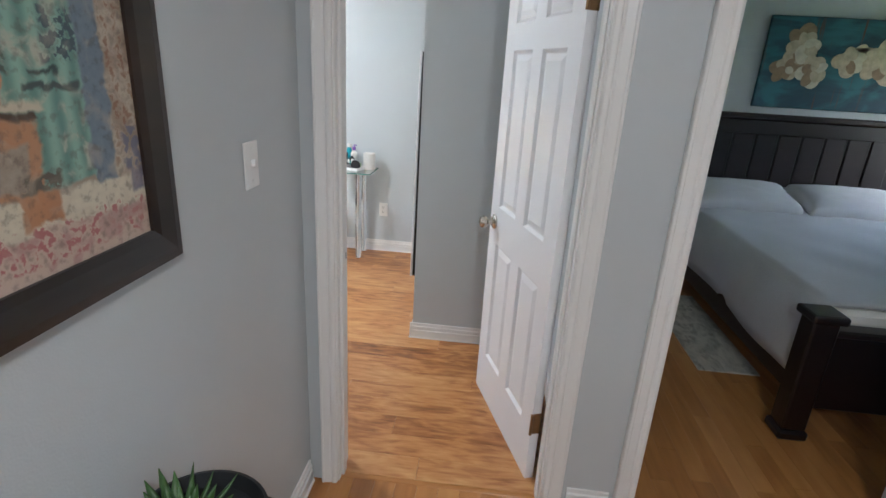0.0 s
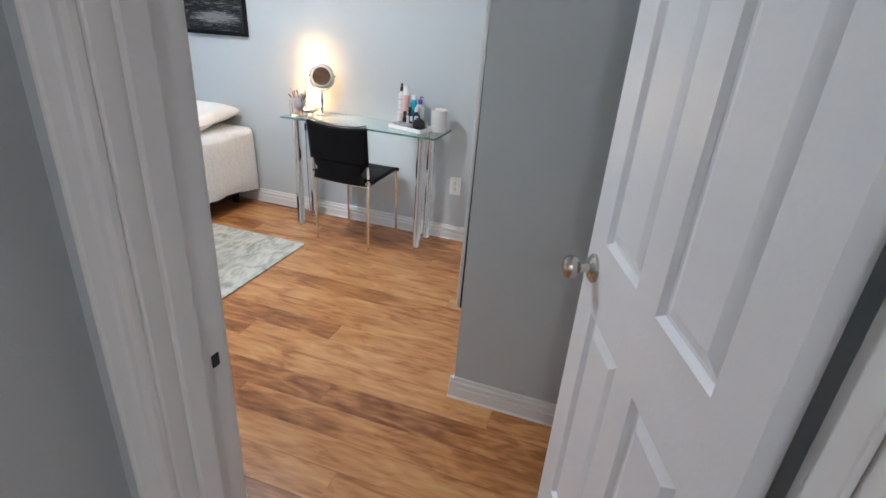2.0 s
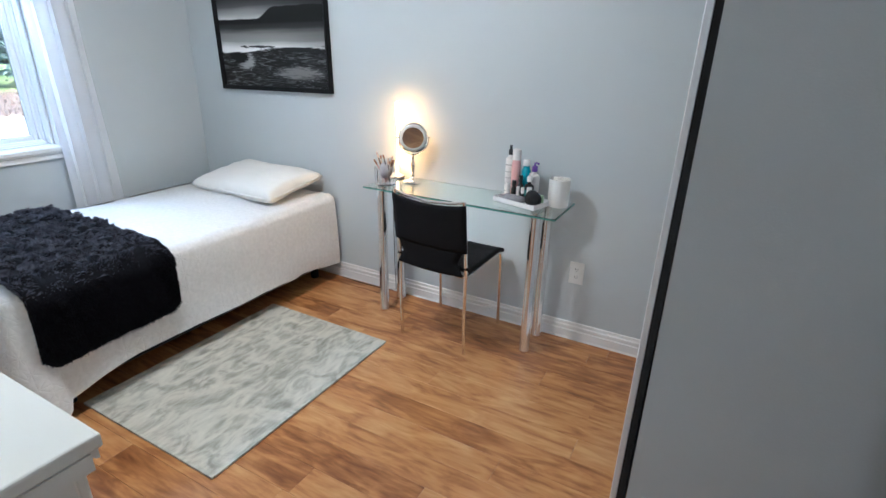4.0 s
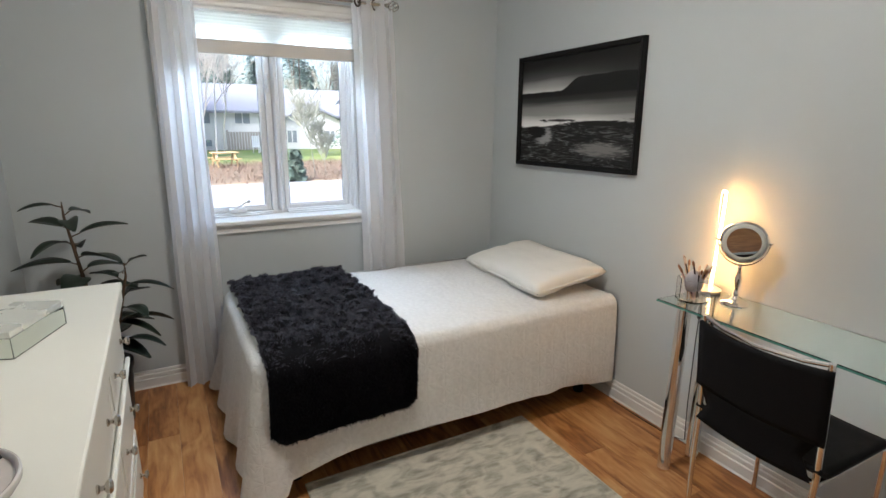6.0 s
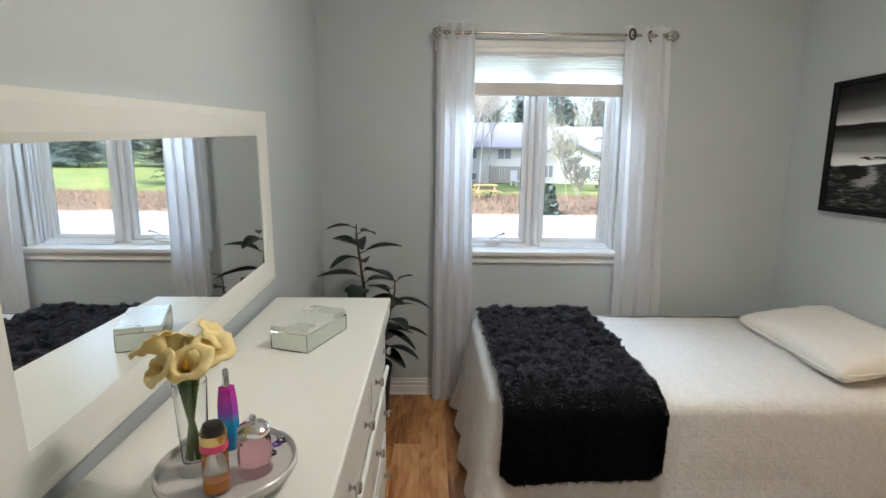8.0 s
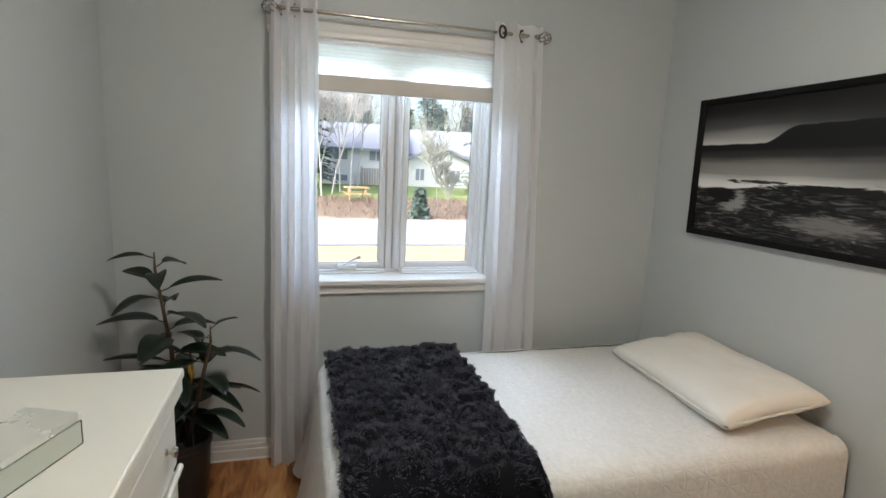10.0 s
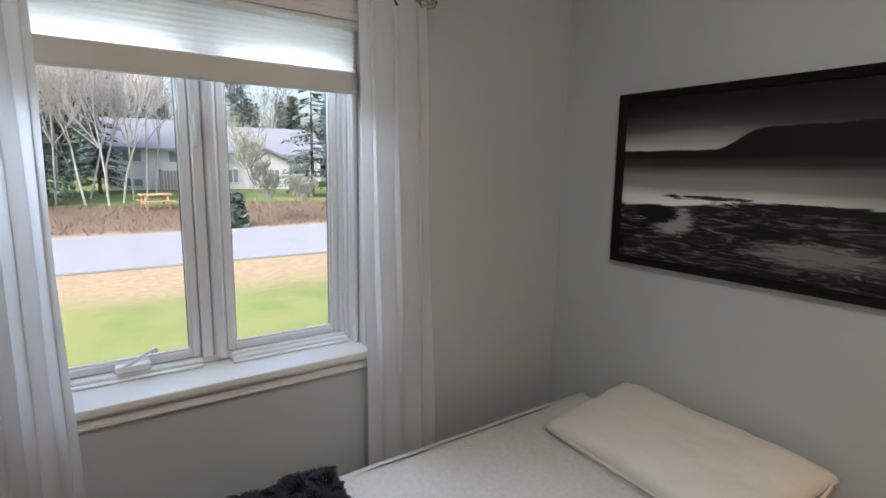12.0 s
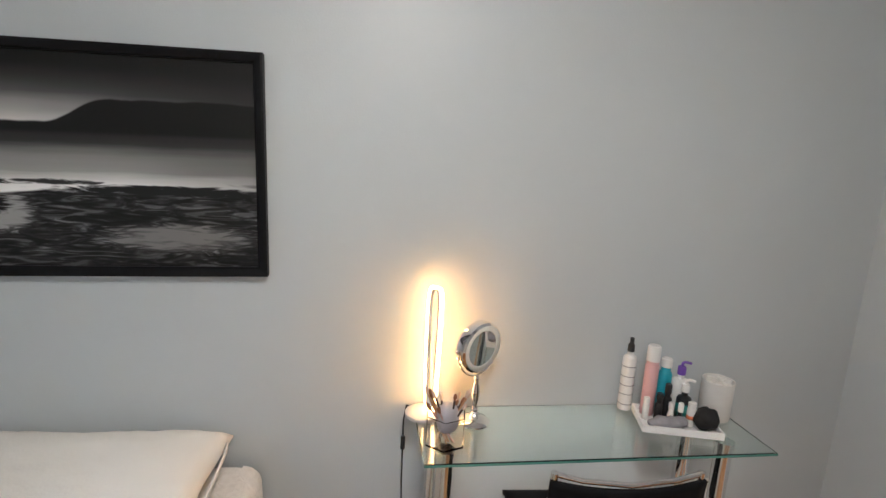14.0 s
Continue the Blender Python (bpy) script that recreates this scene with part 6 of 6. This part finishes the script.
def cover(u, v):
    s = (u - 0.5) * 2
    y = QY0 + 0.07 + (QY1 - QY0 - 0.13) * v
    half = QX - 0.02
    if abs(s) < 0.72:
        x, z = s / 0.72 * half, 0.655 + 0.012 * noise.noise((s * 5, v * 6, 2))
    else:
        f = (abs(s) - 0.72) / 0.28
        x, z = math.copysign(half + 0.045 * min(1, f * 3) + 0.012 * f * math.sin(v * 13), s), 0.645 - 0.34 * f * (1 + 0.05 * math.sin(v * 9))
    return Vector((x, y, z + 0.03 * max(0, 0.06 - v) * -8))
grid(bm, 40, 44, cover)
part("cloth", bm, GREYQ, cv, smooth="all", thick=0.012)
for x in (-0.42, 0.42):
    pb = thing("bed_pillow", pose(2.42 + x, 3.55 + 0.84, 0.735, 14, 0, 0), "pale grey pillow against the dark headboard", "pillow", "pillows on the dark bed")
    part("pillow_body", pillow_mesh(0.80, 0.46, 0.085, 6 + x), GREYQ, pb, smooth="all")
FLOW = bpy.data.materials.new("magnolia_canvas_ground")
n, l, p = nodes_of(FLOW)
co = n.new("ShaderNodeTexCoord")
f1 = noise_node(n, l, co.outputs["Object"], 3, (1, 1, 2.5), 6, 0.8)
f2 = noise_node(n, l, co.outputs["Object"], 1, (22, 1, 2), 4)
c = mix_node(n, l, step(n, l, f1, 0.35, 0.65), (0.010, 0.05, 0.085), (0.035, 0.15, 0.20))
c = mix_node(n, l, step(n, l, f2, 0.58, 0.75), c, (0.10, 0.045, 0.03))
l.new(c, p.inputs["Base Color"])
p.inputs["Roughness"].default_value = 0.6
PETALS = [mat("painted_petal_cream", (0.52, 0.44, 0.33), 0.6, var=0.5, scale=22), mat("painted_petal_tan", (0.30, 0.21, 0.14), 0.6, var=0.5, scale=22), mat("painted_petal_white", (0.62, 0.57, 0.48), 0.6, var=0.4, scale=22)]
cvs = thing("flower_canvas", pose(2.89, RN, 1.74), "wide teal canvas with painted cream magnolias", "painting")
boxpart("canvas", (-0.80, -0.035, -0.335), (0.80, -0.001, 0.335), FLOW, cvs, bev=0.004)
rnd = random.Random(17)
for fx, fz, sc in ((-0.53, 0.13, 0.17), (-0.62, -0.04, 0.14), (-0.42, -0.05, 0.16), (-0.17, 0.04, 0.15), (0.06, 0.03, 0.22), (0.28, 0.12, 0.14), (0.42, -0.05, 0.15), (0.6, 0.08, 0.13)):
    for k in range(11):
        a = k * math.tau * 0.382 + fx * 9
        L, wd = sc * rnd.uniform(0.8, 1.1) * (1 - 0.045 * k), sc * rnd.uniform(0.62, 0.85) * (1 - 0.05 * k)
        bm = B()
        ring = [bm.verts.new((fx + math.cos(a) * (L * (0.5 - 0.5 * math.cos(t))) - math.sin(a) * wd * 0.5 * math.sin(t), -0.0365 - 0.0006 * k, fz + math.sin(a) * (L * (0.5 - 0.5 * math.cos(t))) + math.cos(a) * wd * 0.5 * math.sin(t))) for t in [j * math.tau / 16 for j in range(16)]]
        bm.faces.new(ring)
        part("painted_petal", bm, PETALS[rnd.choice((0, 0, 1, 2))], cvs, thick=0.0005)
mt2 = thing("bedside_mat", pose(1.50, 3.45, 0.0065), "pale grey mat on the oak floor beside the dark bed", "mat")
boxpart("mat_body", (-0.17, -0.55, 0), (0.17, 0.55, 0.008), RUG, mt2, bev=0.002)

# ---- outside: lawn, road, houses, trees ----
GZ = -0.75
GRASS = bpy.data.materials.new("spring_lawn")
n, l, p = nodes_of(GRASS)
co = n.new("ShaderNodeTexCoord")
sp = n.new("ShaderNodeSeparateXYZ")
l.new(co.outputs["Object"], sp.inputs[0])
n1 = noise_node(n, l, co.outputs["Object"], 0.7, detail=6)
n2 = noise_node(n, l, co.outputs["Object"], 9, detail=4)
green = mix_node(n, l, step(n, l, n1, 0.42, 0.62), (0.13, 0.19, 0.045), (0.21, 0.235, 0.08))
straw = mix_node(n, l, step(n, l, n2, 0.35, 0.65), (0.36, 0.28, 0.18), (0.29, 0.22, 0.13))
verge = math_node(n, l, "ADD", sp.outputs["X"], math_node(n, l, "MULTIPLY", n1, 2.5))
c = mix_node(n, l, step(n, l, verge, -8.6, -10.8), green, straw)
brush = mix_node(n, l, step(n, l, n2, 0.4, 0.6), (0.12, 0.09, 0.06), (0.18, 0.135, 0.09))
c = mix_node(n, l, step(n, l, verge, -17.2, -18.2), c, brush)
c = mix_node(n, l, step(n, l, verge, -25, -27), c, green)
l.new(c, p.inputs["Base Color"])
p.inputs["Roughness"].default_value = 0.95
bm = B()
grid(bm, 80, 80, lambda a, b: Vector((-400 + 800 * a, -400 + 800 * b, 0)))
for v in bm.verts:
    v.co.z = GZ
ground = tagged(part("ground", bm, GRASS), "spring lawn with straw-coloured verge", "ground", kind="structure")
bm = B()
grid(bm, 2, 60, lambda a, b: Vector((-18.15 + 4.75 * a, -120 + 240 * b, GZ + 0.03)))
tagged(part("road", bm, mat("pale_asphalt", (0.27, 0.28, 0.31), 0.8, var=0.12, scale=1.2, bump=0.3, bscale=40), thick=0.04), "pale worn asphalt road", "road", kind="structure")

# rough brush along the far verge
rnd = random.Random(8)
BRUSH = mat("dry_brush", (0.19, 0.13, 0.10), 0.95, var=0.45, scale=3)
vs, fs = [], []
for k in range(16000):
    x, y = rnd.uniform(-27.3, -18.6), rnd.uniform(-22, 40)
    h = rnd.uniform(0.1, 0.42) * (0.6 + 0.8 * abs(noise.noise((x * 0.3, y * 0.3, 0))))
    a = rnd.uniform(0, math.tau)
    dx, dy = 0.014 * math.cos(a), 0.014 * math.sin(a)
    tx, ty = rnd.gauss(0, 0.16), rnd.gauss(0, 0.16)
    i = len(vs)
    vs += [(x - dx, y - dy, GZ), (x + dx, y + dy, GZ), (x + tx, y + ty, GZ + h)]
    fs.append((i, i + 1, i + 2))
me = bpy.data.meshes.new("brush")
me.from_pydata(vs, [], fs)
me.materials.append(BRUSH)
tagged(new("brush", me), "dry reddish brush along the far verge", "brush", kind="stuff")

SIDING = mat("white_siding", (0.62, 0.63, 0.63), 0.6, var=0.04)
ROOF = mat("grey_shingles", (0.22, 0.23, 0.27), 0.85, var=0.2, scale=6, bump=0.4, bscale=20)
WGLASS = mat("dark_house_glass", (0.22, 0.25, 0.28), 0.1)
WOODGREY = mat("weathered_fence_wood", (0.30, 0.28, 0.26), 0.85, var=0.25, scale=5)


def house(m, wx, dy, wall_h, rise, label, windows, gable_front=False):
    """Local: front face towards +x, long side along y; the ridge along y, or along x for a gable front."""
    th = thing("house", m, label, "house")
    bm = B()
    hx_, hy_ = wx / 2, dy / 2
    if gable_front:
        prof = [(-hy_, 0), (hy_, 0), (hy_, wall_h), (0, wall_h + rise), (-hy_, wall_h)]
        prism(bm, prof, (-hx_, 0, 0), (0, 1, 0), (0, 0, 1), (wx, 0, 0))
    else:
        prof = [(-hx_, 0), (hx_, 0), (hx_, wall_h), (0, wall_h + rise), (-hx_, wall_h)]
        prism(bm, prof, (0, -hy_, 0), (1, 0, 0), (0, 0, 1), (0, dy, 0))
    part("wall", bm, SIDING, th)
    bm = B()
    for k in range(int(wall_h / 0.2)):
        z = 0.1 + k * 0.2
        box(bm, (hx_ + 0.001, -hy_, z), (hx_ + 0.014, hy_, z + 0.012))
    part("siding_laps", bm, SIDING, th)
    o = 0.4
    for s in (-1, 1):
        bm = B()
        if gable_front:
            e_ = hy_ + o
            zl = wall_h - rise * o / hy_
            prism(bm, [(0, wall_h + rise + 0.02), (s * e_, zl + 0.02), (s * e_, zl + 0.18), (0, wall_h + rise + 0.18)], (-hx_ - o, 0, 0), (0, 1, 0), (0, 0, 1), (wx + 2 * o, 0, 0))
        else:
            e_ = hx_ + o
            zl = wall_h - rise * o / hx_
            prism(bm, [(0, wall_h + rise + 0.02), (s * e_, zl + 0.02), (s * e_, zl + 0.18), (0, wall_h + rise + 0.18)], (0, -hy_ - o, 0), (1, 0, 0), (0, 0, 1), (0, dy + 2 * o, 0))
        part("roof", bm, ROOF, th, "grey shingle roof slope")
    for y, z, w, h in windows:
        wi = boxpart("window", (hx_ + 0.002, y - w / 2 - 0.08, z - 0.08), (hx_ + 0.05, y + w / 2 + 0.08, z + h + 0.08), SIDING, th, bev=0.01)
        boxpart("pane", (hx_ + 0.051, y - w / 2, z), (hx_ + 0.06, y - 0.03, z + h), WGLASS, wi)
        boxpart("pane", (hx_ + 0.051, y + 0.03, z), (hx_ + 0.06, y + w / 2, z + h), WGLASS, wi)
    return th


house(pose(-41.6, 6.9, GZ, 0, 0, -4), 8, 5.4, 2.5, 1.7, "white sided house with a grey shingle roof across the road", [(-1.5, 1.7, 0.9, 0.65), (0.9, 1.7, 0.9, 0.65), (-1.5, 0.25, 0.9, 0.4)])
house(pose(-43.0, 13.6, GZ, 0, 0, -6), 7, 8, 2.3, 1.75, "long white house with a grey roof behind the trees", [(2.6, 0.9, 1.2, 0.9)])
house(pose(-38.7, 12.2, GZ, 0, 0, -6), 2.6, 4.4, 1.85, 0.95, "white gabled front wing of the house across the road", [(-1.4, 0.45, 0.6, 0.8), (1.2, 0.45, 0.6, 0.8)], True)
g = thing("deck_fence", pose(-36.4, 8.4, GZ), "weathered grey board fence round a deck", "fence")
for k in range(13):
    boxpart("board", (-0.012, -2.0 + k * 0.17, 0.08), (0.012, -2.0 + k * 0.17 + 0.14, 1.2), WOODGREY, g)
for k in range(2):
    boxpart("post", (-0.11, -2.05 + k * 2.2, 0), (-0.013, -1.95 + k * 2.2, 1.3), WOODGREY, g)
PINEWOOD = mat("pale_pine", (0.42, 0.30, 0.16), 0.8, var=0.2, scale=6)
pb_ = thing("picnic_table", pose(-25.4, 5.0, GZ, 0, 0, 8), "small pale pine picnic table standing in dry brush", "picnic table")
boxpart("tabletop", (-0.3, -0.55, 0.58), (0.3, 0.55, 0.63), PINEWOOD, pb_)
for sx in (-0.55, 0.55):
    boxpart("bench", (sx - 0.12, -0.55, 0.34), (sx + 0.12, 0.55, 0.38), PINEWOOD, pb_)
for sy in (-0.4, 0.4):
    boxpart("crossbar", (-0.66, sy - 0.03, 0.26), (0.66, sy + 0.03, 0.34), PINEWOOD, pb_)
    for sx in (-1, 1):
        bm = B()
        tube(bm, [(sx * 0.18, sy, 0.58), (sx * 0.52, sy, 0.0)], 0.04, 6)
        part("leg", bm, PINEWOOD, pb_)

BARK = mat("grey_bark", (0.16, 0.13, 0.11), 0.9, var=0.3, scale=8, bump=0.5, bscale=30)
PALEBARK = mat("pale_birch_bark", (0.50, 0.48, 0.46), 0.85, var=0.3, scale=6)
# these three needle colours are paled for haze, the far two most
NEEDLE = mat("hazy_spruce_needles", (0.13, 0.18, 0.15), 0.8, var=0.45, scale=1.5)
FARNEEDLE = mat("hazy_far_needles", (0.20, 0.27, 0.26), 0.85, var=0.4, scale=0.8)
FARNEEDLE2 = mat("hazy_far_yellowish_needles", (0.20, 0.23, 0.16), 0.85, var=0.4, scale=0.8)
NEEDLE2 = mat("pine_needles_yellowish", (0.11, 0.13, 0.05), 0.8, var=0.45, scale=1.5)


def conifer_mesh(h, r, seed, sparse=1.0):
    rnd = random.Random(seed)
    vs, fs, tv = [], [], []
    z = h * 0.08
    while z < h * 0.985:
        f = 1 - z / h
        br = r * (f ** 0.8) * rnd.uniform(0.75, 1.1)
        for k in range(max(1, int(7 * sparse + 4 * f))):
            a = rnd.uniform(0, math.tau)
            ln = br * rnd.uniform(0.6, 1.1)
            d = Vector((math.cos(a), math.sin(a), -0.18 + rnd.uniform(-0.1, 0.15)))
            sd = Vector((-math.sin(a), math.cos(a), 0))
            m_ = max(3, int(ln / 0.28))
            for j in range(m_):
                q = Vector((0, 0, z)) + d * ln * (j + 0.6) / m_
                s = (0.40 * (1.15 - j / m_) * rnd.uniform(0.7, 1.2) + 0.08) * min(1, h / 7 + 0.3)
                for side in (-1, 1):
                    i = len(vs)
                    tip = q + sd * side * s + d * s * 0.8 + Vector((0, 0, rnd.uniform(-0.14, 0.06)))
                    vs.extend([q - d * 0.09, q + d * 0.14 + Vector((0, 0, 0.03)), tip])
                    fs.append((i, i + 1, i + 2))
        z += h * 0.021 * rnd.uniform(0.7, 1.3)
    return vs, fs


def conifer(kinds, x, y, h, r, seed, needles, label, sparse=1.0):
    key = (h, r, seed)
    if key not in kinds:
        th = thing("spruce_tree", pose(x, y, GZ, 0, 0, seed * 70), label, "tree", "trees across the road")
        bm = B()
        cyl(bm, (0, 0, 0), (0, 0, h * 0.97), 0.02 * h * 0.7, 0.01, 8)
        part("trunk", bm, BARK, th)
        me = bpy.data.meshes.new("crown")
        v, f = conifer_mesh(h, r, seed, sparse)
        me.from_pydata(v, [], f)
        me.materials.append(needles)
        new("crown", me).parent = th
        kinds[key] = th
        return th
    return copy_thing(kinds[key], pose(x, y, GZ, 0, 0, (x * 37 + y * 91) % 360))


def bare_tree(x, y, h, seed, material, label):
    th = thing("bare_tree", pose(x, y, GZ), label, "tree", "bare trees across the road")
    rnd = random.Random(seed)
    bm = B()
    tw = B()
    def grow(p, d, ln, r, depth):
        pts, rad = [p], [r]
        n_ = 4
        for k in range(n_):
            d = (d + Vector((rnd.gauss(0, 0.12), rnd.gauss(0, 0.12), 0.06))).normalized()
            p = p + d * ln / n_
            pts.append(p)
            rad.append(r * (1 - 0.5 * (k + 1) / n_))
        tube(bm if depth < 2 else tw, pts, rad, 5 if depth < 2 else 3)
        if depth < 4:
            for k in range(6 if depth < 2 else 4):
                q = pts[rnd.randint(1 if depth else 2, n_)]
                a = rnd.uniform(0, math.tau)
                e2 = (d + Vector((math.cos(a), math.sin(a), rnd.uniform(-0.1, 0.5))) * 0.8).normalized()
                grow(q, e2, ln * rnd.uniform(0.45, 0.7), max(0.013, r * 0.5), depth + 1)
    grow(Vector((0, 0, 0)), Vector((0, 0, 1)), h * 0.62, h * 0.0058, 0)
    part("trunk", bm, material, th, fix=False)
    part("twigs", tw, material, th, fix=False)
    return th


trees = {}
SHRUB = mat("grey_twigs", (0.25, 0.26, 0.22), 0.9, var=0.3, scale=6)
GT = "green spruce tree across the road"
rnd = random.Random(3)
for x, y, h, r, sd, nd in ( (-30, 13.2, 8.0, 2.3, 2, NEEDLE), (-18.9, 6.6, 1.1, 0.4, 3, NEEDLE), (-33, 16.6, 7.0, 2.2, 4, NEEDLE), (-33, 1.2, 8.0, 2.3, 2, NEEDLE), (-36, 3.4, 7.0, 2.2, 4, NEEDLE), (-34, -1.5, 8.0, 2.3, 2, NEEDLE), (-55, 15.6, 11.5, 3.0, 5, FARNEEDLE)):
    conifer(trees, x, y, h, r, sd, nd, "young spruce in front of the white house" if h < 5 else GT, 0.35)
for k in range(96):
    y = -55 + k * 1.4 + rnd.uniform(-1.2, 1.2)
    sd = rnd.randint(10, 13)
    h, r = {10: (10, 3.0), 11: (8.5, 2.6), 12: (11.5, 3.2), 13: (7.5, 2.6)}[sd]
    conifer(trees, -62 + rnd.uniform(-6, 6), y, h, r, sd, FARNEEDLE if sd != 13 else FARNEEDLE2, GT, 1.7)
for x, y, h, r, sd, nd in ((-24, -3.5, 9, 2.4, 21, NEEDLE2), (-26, -8, 11, 2.6, 22, NEEDLE), (-29, 0.5, 8, 2.2, 23, NEEDLE), (-25, -13, 9, 2.4, 21, NEEDLE2), (-30, -5.5, 12, 3, 22, NEEDLE), (-31, -17, 12, 3, 22, NEEDLE), (-28, -21, 9, 2.4, 21, NEEDLE2)):
    conifer(trees, x, y, h, r, sd, nd, "yellow-green conifer beside the road" if nd is NEEDLE2 else GT, 0.9)
for k, (x, y, h) in enumerate(((-31, 5.2, 9), (-33, 3.6, 10), (-30, 1.8, 8.5), (-35, 6.0, 9), (-37, 0.4, 10), (-32, -1.2, 9.5), (-34, -3.6, 9), (-29, 0.0, 8), (-55, 15.5, 13), (-56, 18, 12), (-19.8, 7.9, 1.9), (-19.6, 8.8, 1.5), (-19.5, 7.4, 2.9), (-28, 2.7, 8), (-27.5, 3.5, 7.5), (-29, 4.1, 8.5), (-30.5, 4.6, 8), (-28.5, 1.7, 8), (-33, 2.2, 9), (-31.5, 2.9, 9))):
    bare_tree(x, y, h, 40 + k, PALEBARK if 3 < h < 11 else BARK if h > 3 else SHRUB, "leafless pale-barked tree across the road" if h > 3 else "low leafless shrub beside the road")
yc = thing("garden_chair", pose(-34.2, 7.9, GZ, 0, 0, 30), "white slatted garden chair on the far lawn", "chair")
for k in range(4):
    boxpart("back_slat", (-0.3, -0.28 + k * 0.145, 0.35), (-0.27, -0.16 + k * 0.145, 1.0), SIDING, yc)
boxpart("seat", (-0.28, -0.3, 0.32), (0.3, 0.3, 0.36), SIDING, yc)
for sx in (-0.25, 0.25):
    for sy in (-0.28, 0.24):
        boxpart("leg", (sx, sy, 0), (sx + 0.05, sy + 0.05, 0.319), SIDING, yc)

# ---- floors and their boards ----
def plank_mesh(name, ln, wd, material):
    bm = B()
    g, b = 0.0004, 0.0011
    x, y = ln / 2 - g, wd / 2 - g
    lo = [bm.verts.new((sx * x, sy * y, -0.008)) for sx, sy in ((-1, -1), (1, -1), (1, 1), (-1, 1))]
    mi = [bm.verts.new((sx * x, sy * y, -b * 0.5)) for sx, sy in ((-1, -1), (1, -1), (1, 1), (-1, 1))]
    hi = [bm.verts.new((sx * (x - b), sy * (y - b), 0)) for sx, sy in ((-1, -1), (1, -1), (1, 1), (-1, 1))]
    for a, c in ((lo, mi), (mi, hi)):
        for k in range(4):
            bm.faces.new((a[k], a[(k + 1) % 4], c[(k + 1) % 4], c[k]))
    bm.faces.new(hi)
    me = bpy.data.meshes.new(name)
    bm.to_mesh(me)
    bm.free()
    me.materials.append(material)
    return me


def lay(floor_ob, x0, x1, y0, y1, wd, ln, along_x, material, z, seed, cut=None):
    rnd = random.Random(seed)
    if not along_x:
        x0, x1, y0, y1 = y0, y1, x0, x1
    meshes = {}
    r, y = 0, y0
    while y < y1 - 0.004:
        w = min(wd, y1 - y)
        x = x0 - rnd.uniform(0, ln * 0.9)
        while x < x1 - 0.002:
            a, b = max(x, x0), min(x + ln, x1)
            if b - a > 0.02:
                key = (round(b - a, 2), round(w, 3))
                if key not in meshes:
                    meshes[key] = plank_mesh("plank", b - a, w, material)
                ob = new("plank", meshes[key])
                ob.parent = floor_ob
                cx, cy = (a + b) / 2, y + w / 2
                ob.location = (cx, cy, z) if along_x else (cy, cx, z)
                ob.rotation_euler[2] = 0 if along_x else radians(90)
            x += ln
        y += wd
        r += 1


floor = tagged(boxpart("floor", (W - 0.1, HS + 0.06, -0.12), (PX + 0.1, N + 0.1, 0.003), DARK), "amber wood-look laminate floor of the bedroom", "floor", kind="structure")
lay(floor, W, PX, 1.815, N, 0.126, 1.22, True, LAMINATE, 0.0115, 3)
hall = tagged(boxpart("floor_hall", (HX - 0.1, HB - 0.1, -0.12), (HE + 0.1, HS + 0.059, 0.0005), DARK), "honey oak strip floor of the hall", "floor", kind="structure")
lay(hall, HX, HE, HB, 1.813, 0.083, 0.9, False, OAK, 0.006, 4)
room2 = tagged(boxpart("floor_bedroom", (PX + 0.11, HS + 0.061, -0.12), (RE + 0.1, RN + 0.1, 0.0005), DARK), "honey oak strip floor of the second bedroom", "floor", kind="structure")
lay(room2, PX + 0.12, RE, 1.815, RN, 0.083, 1.1, False, OAK, 0.006, 5)
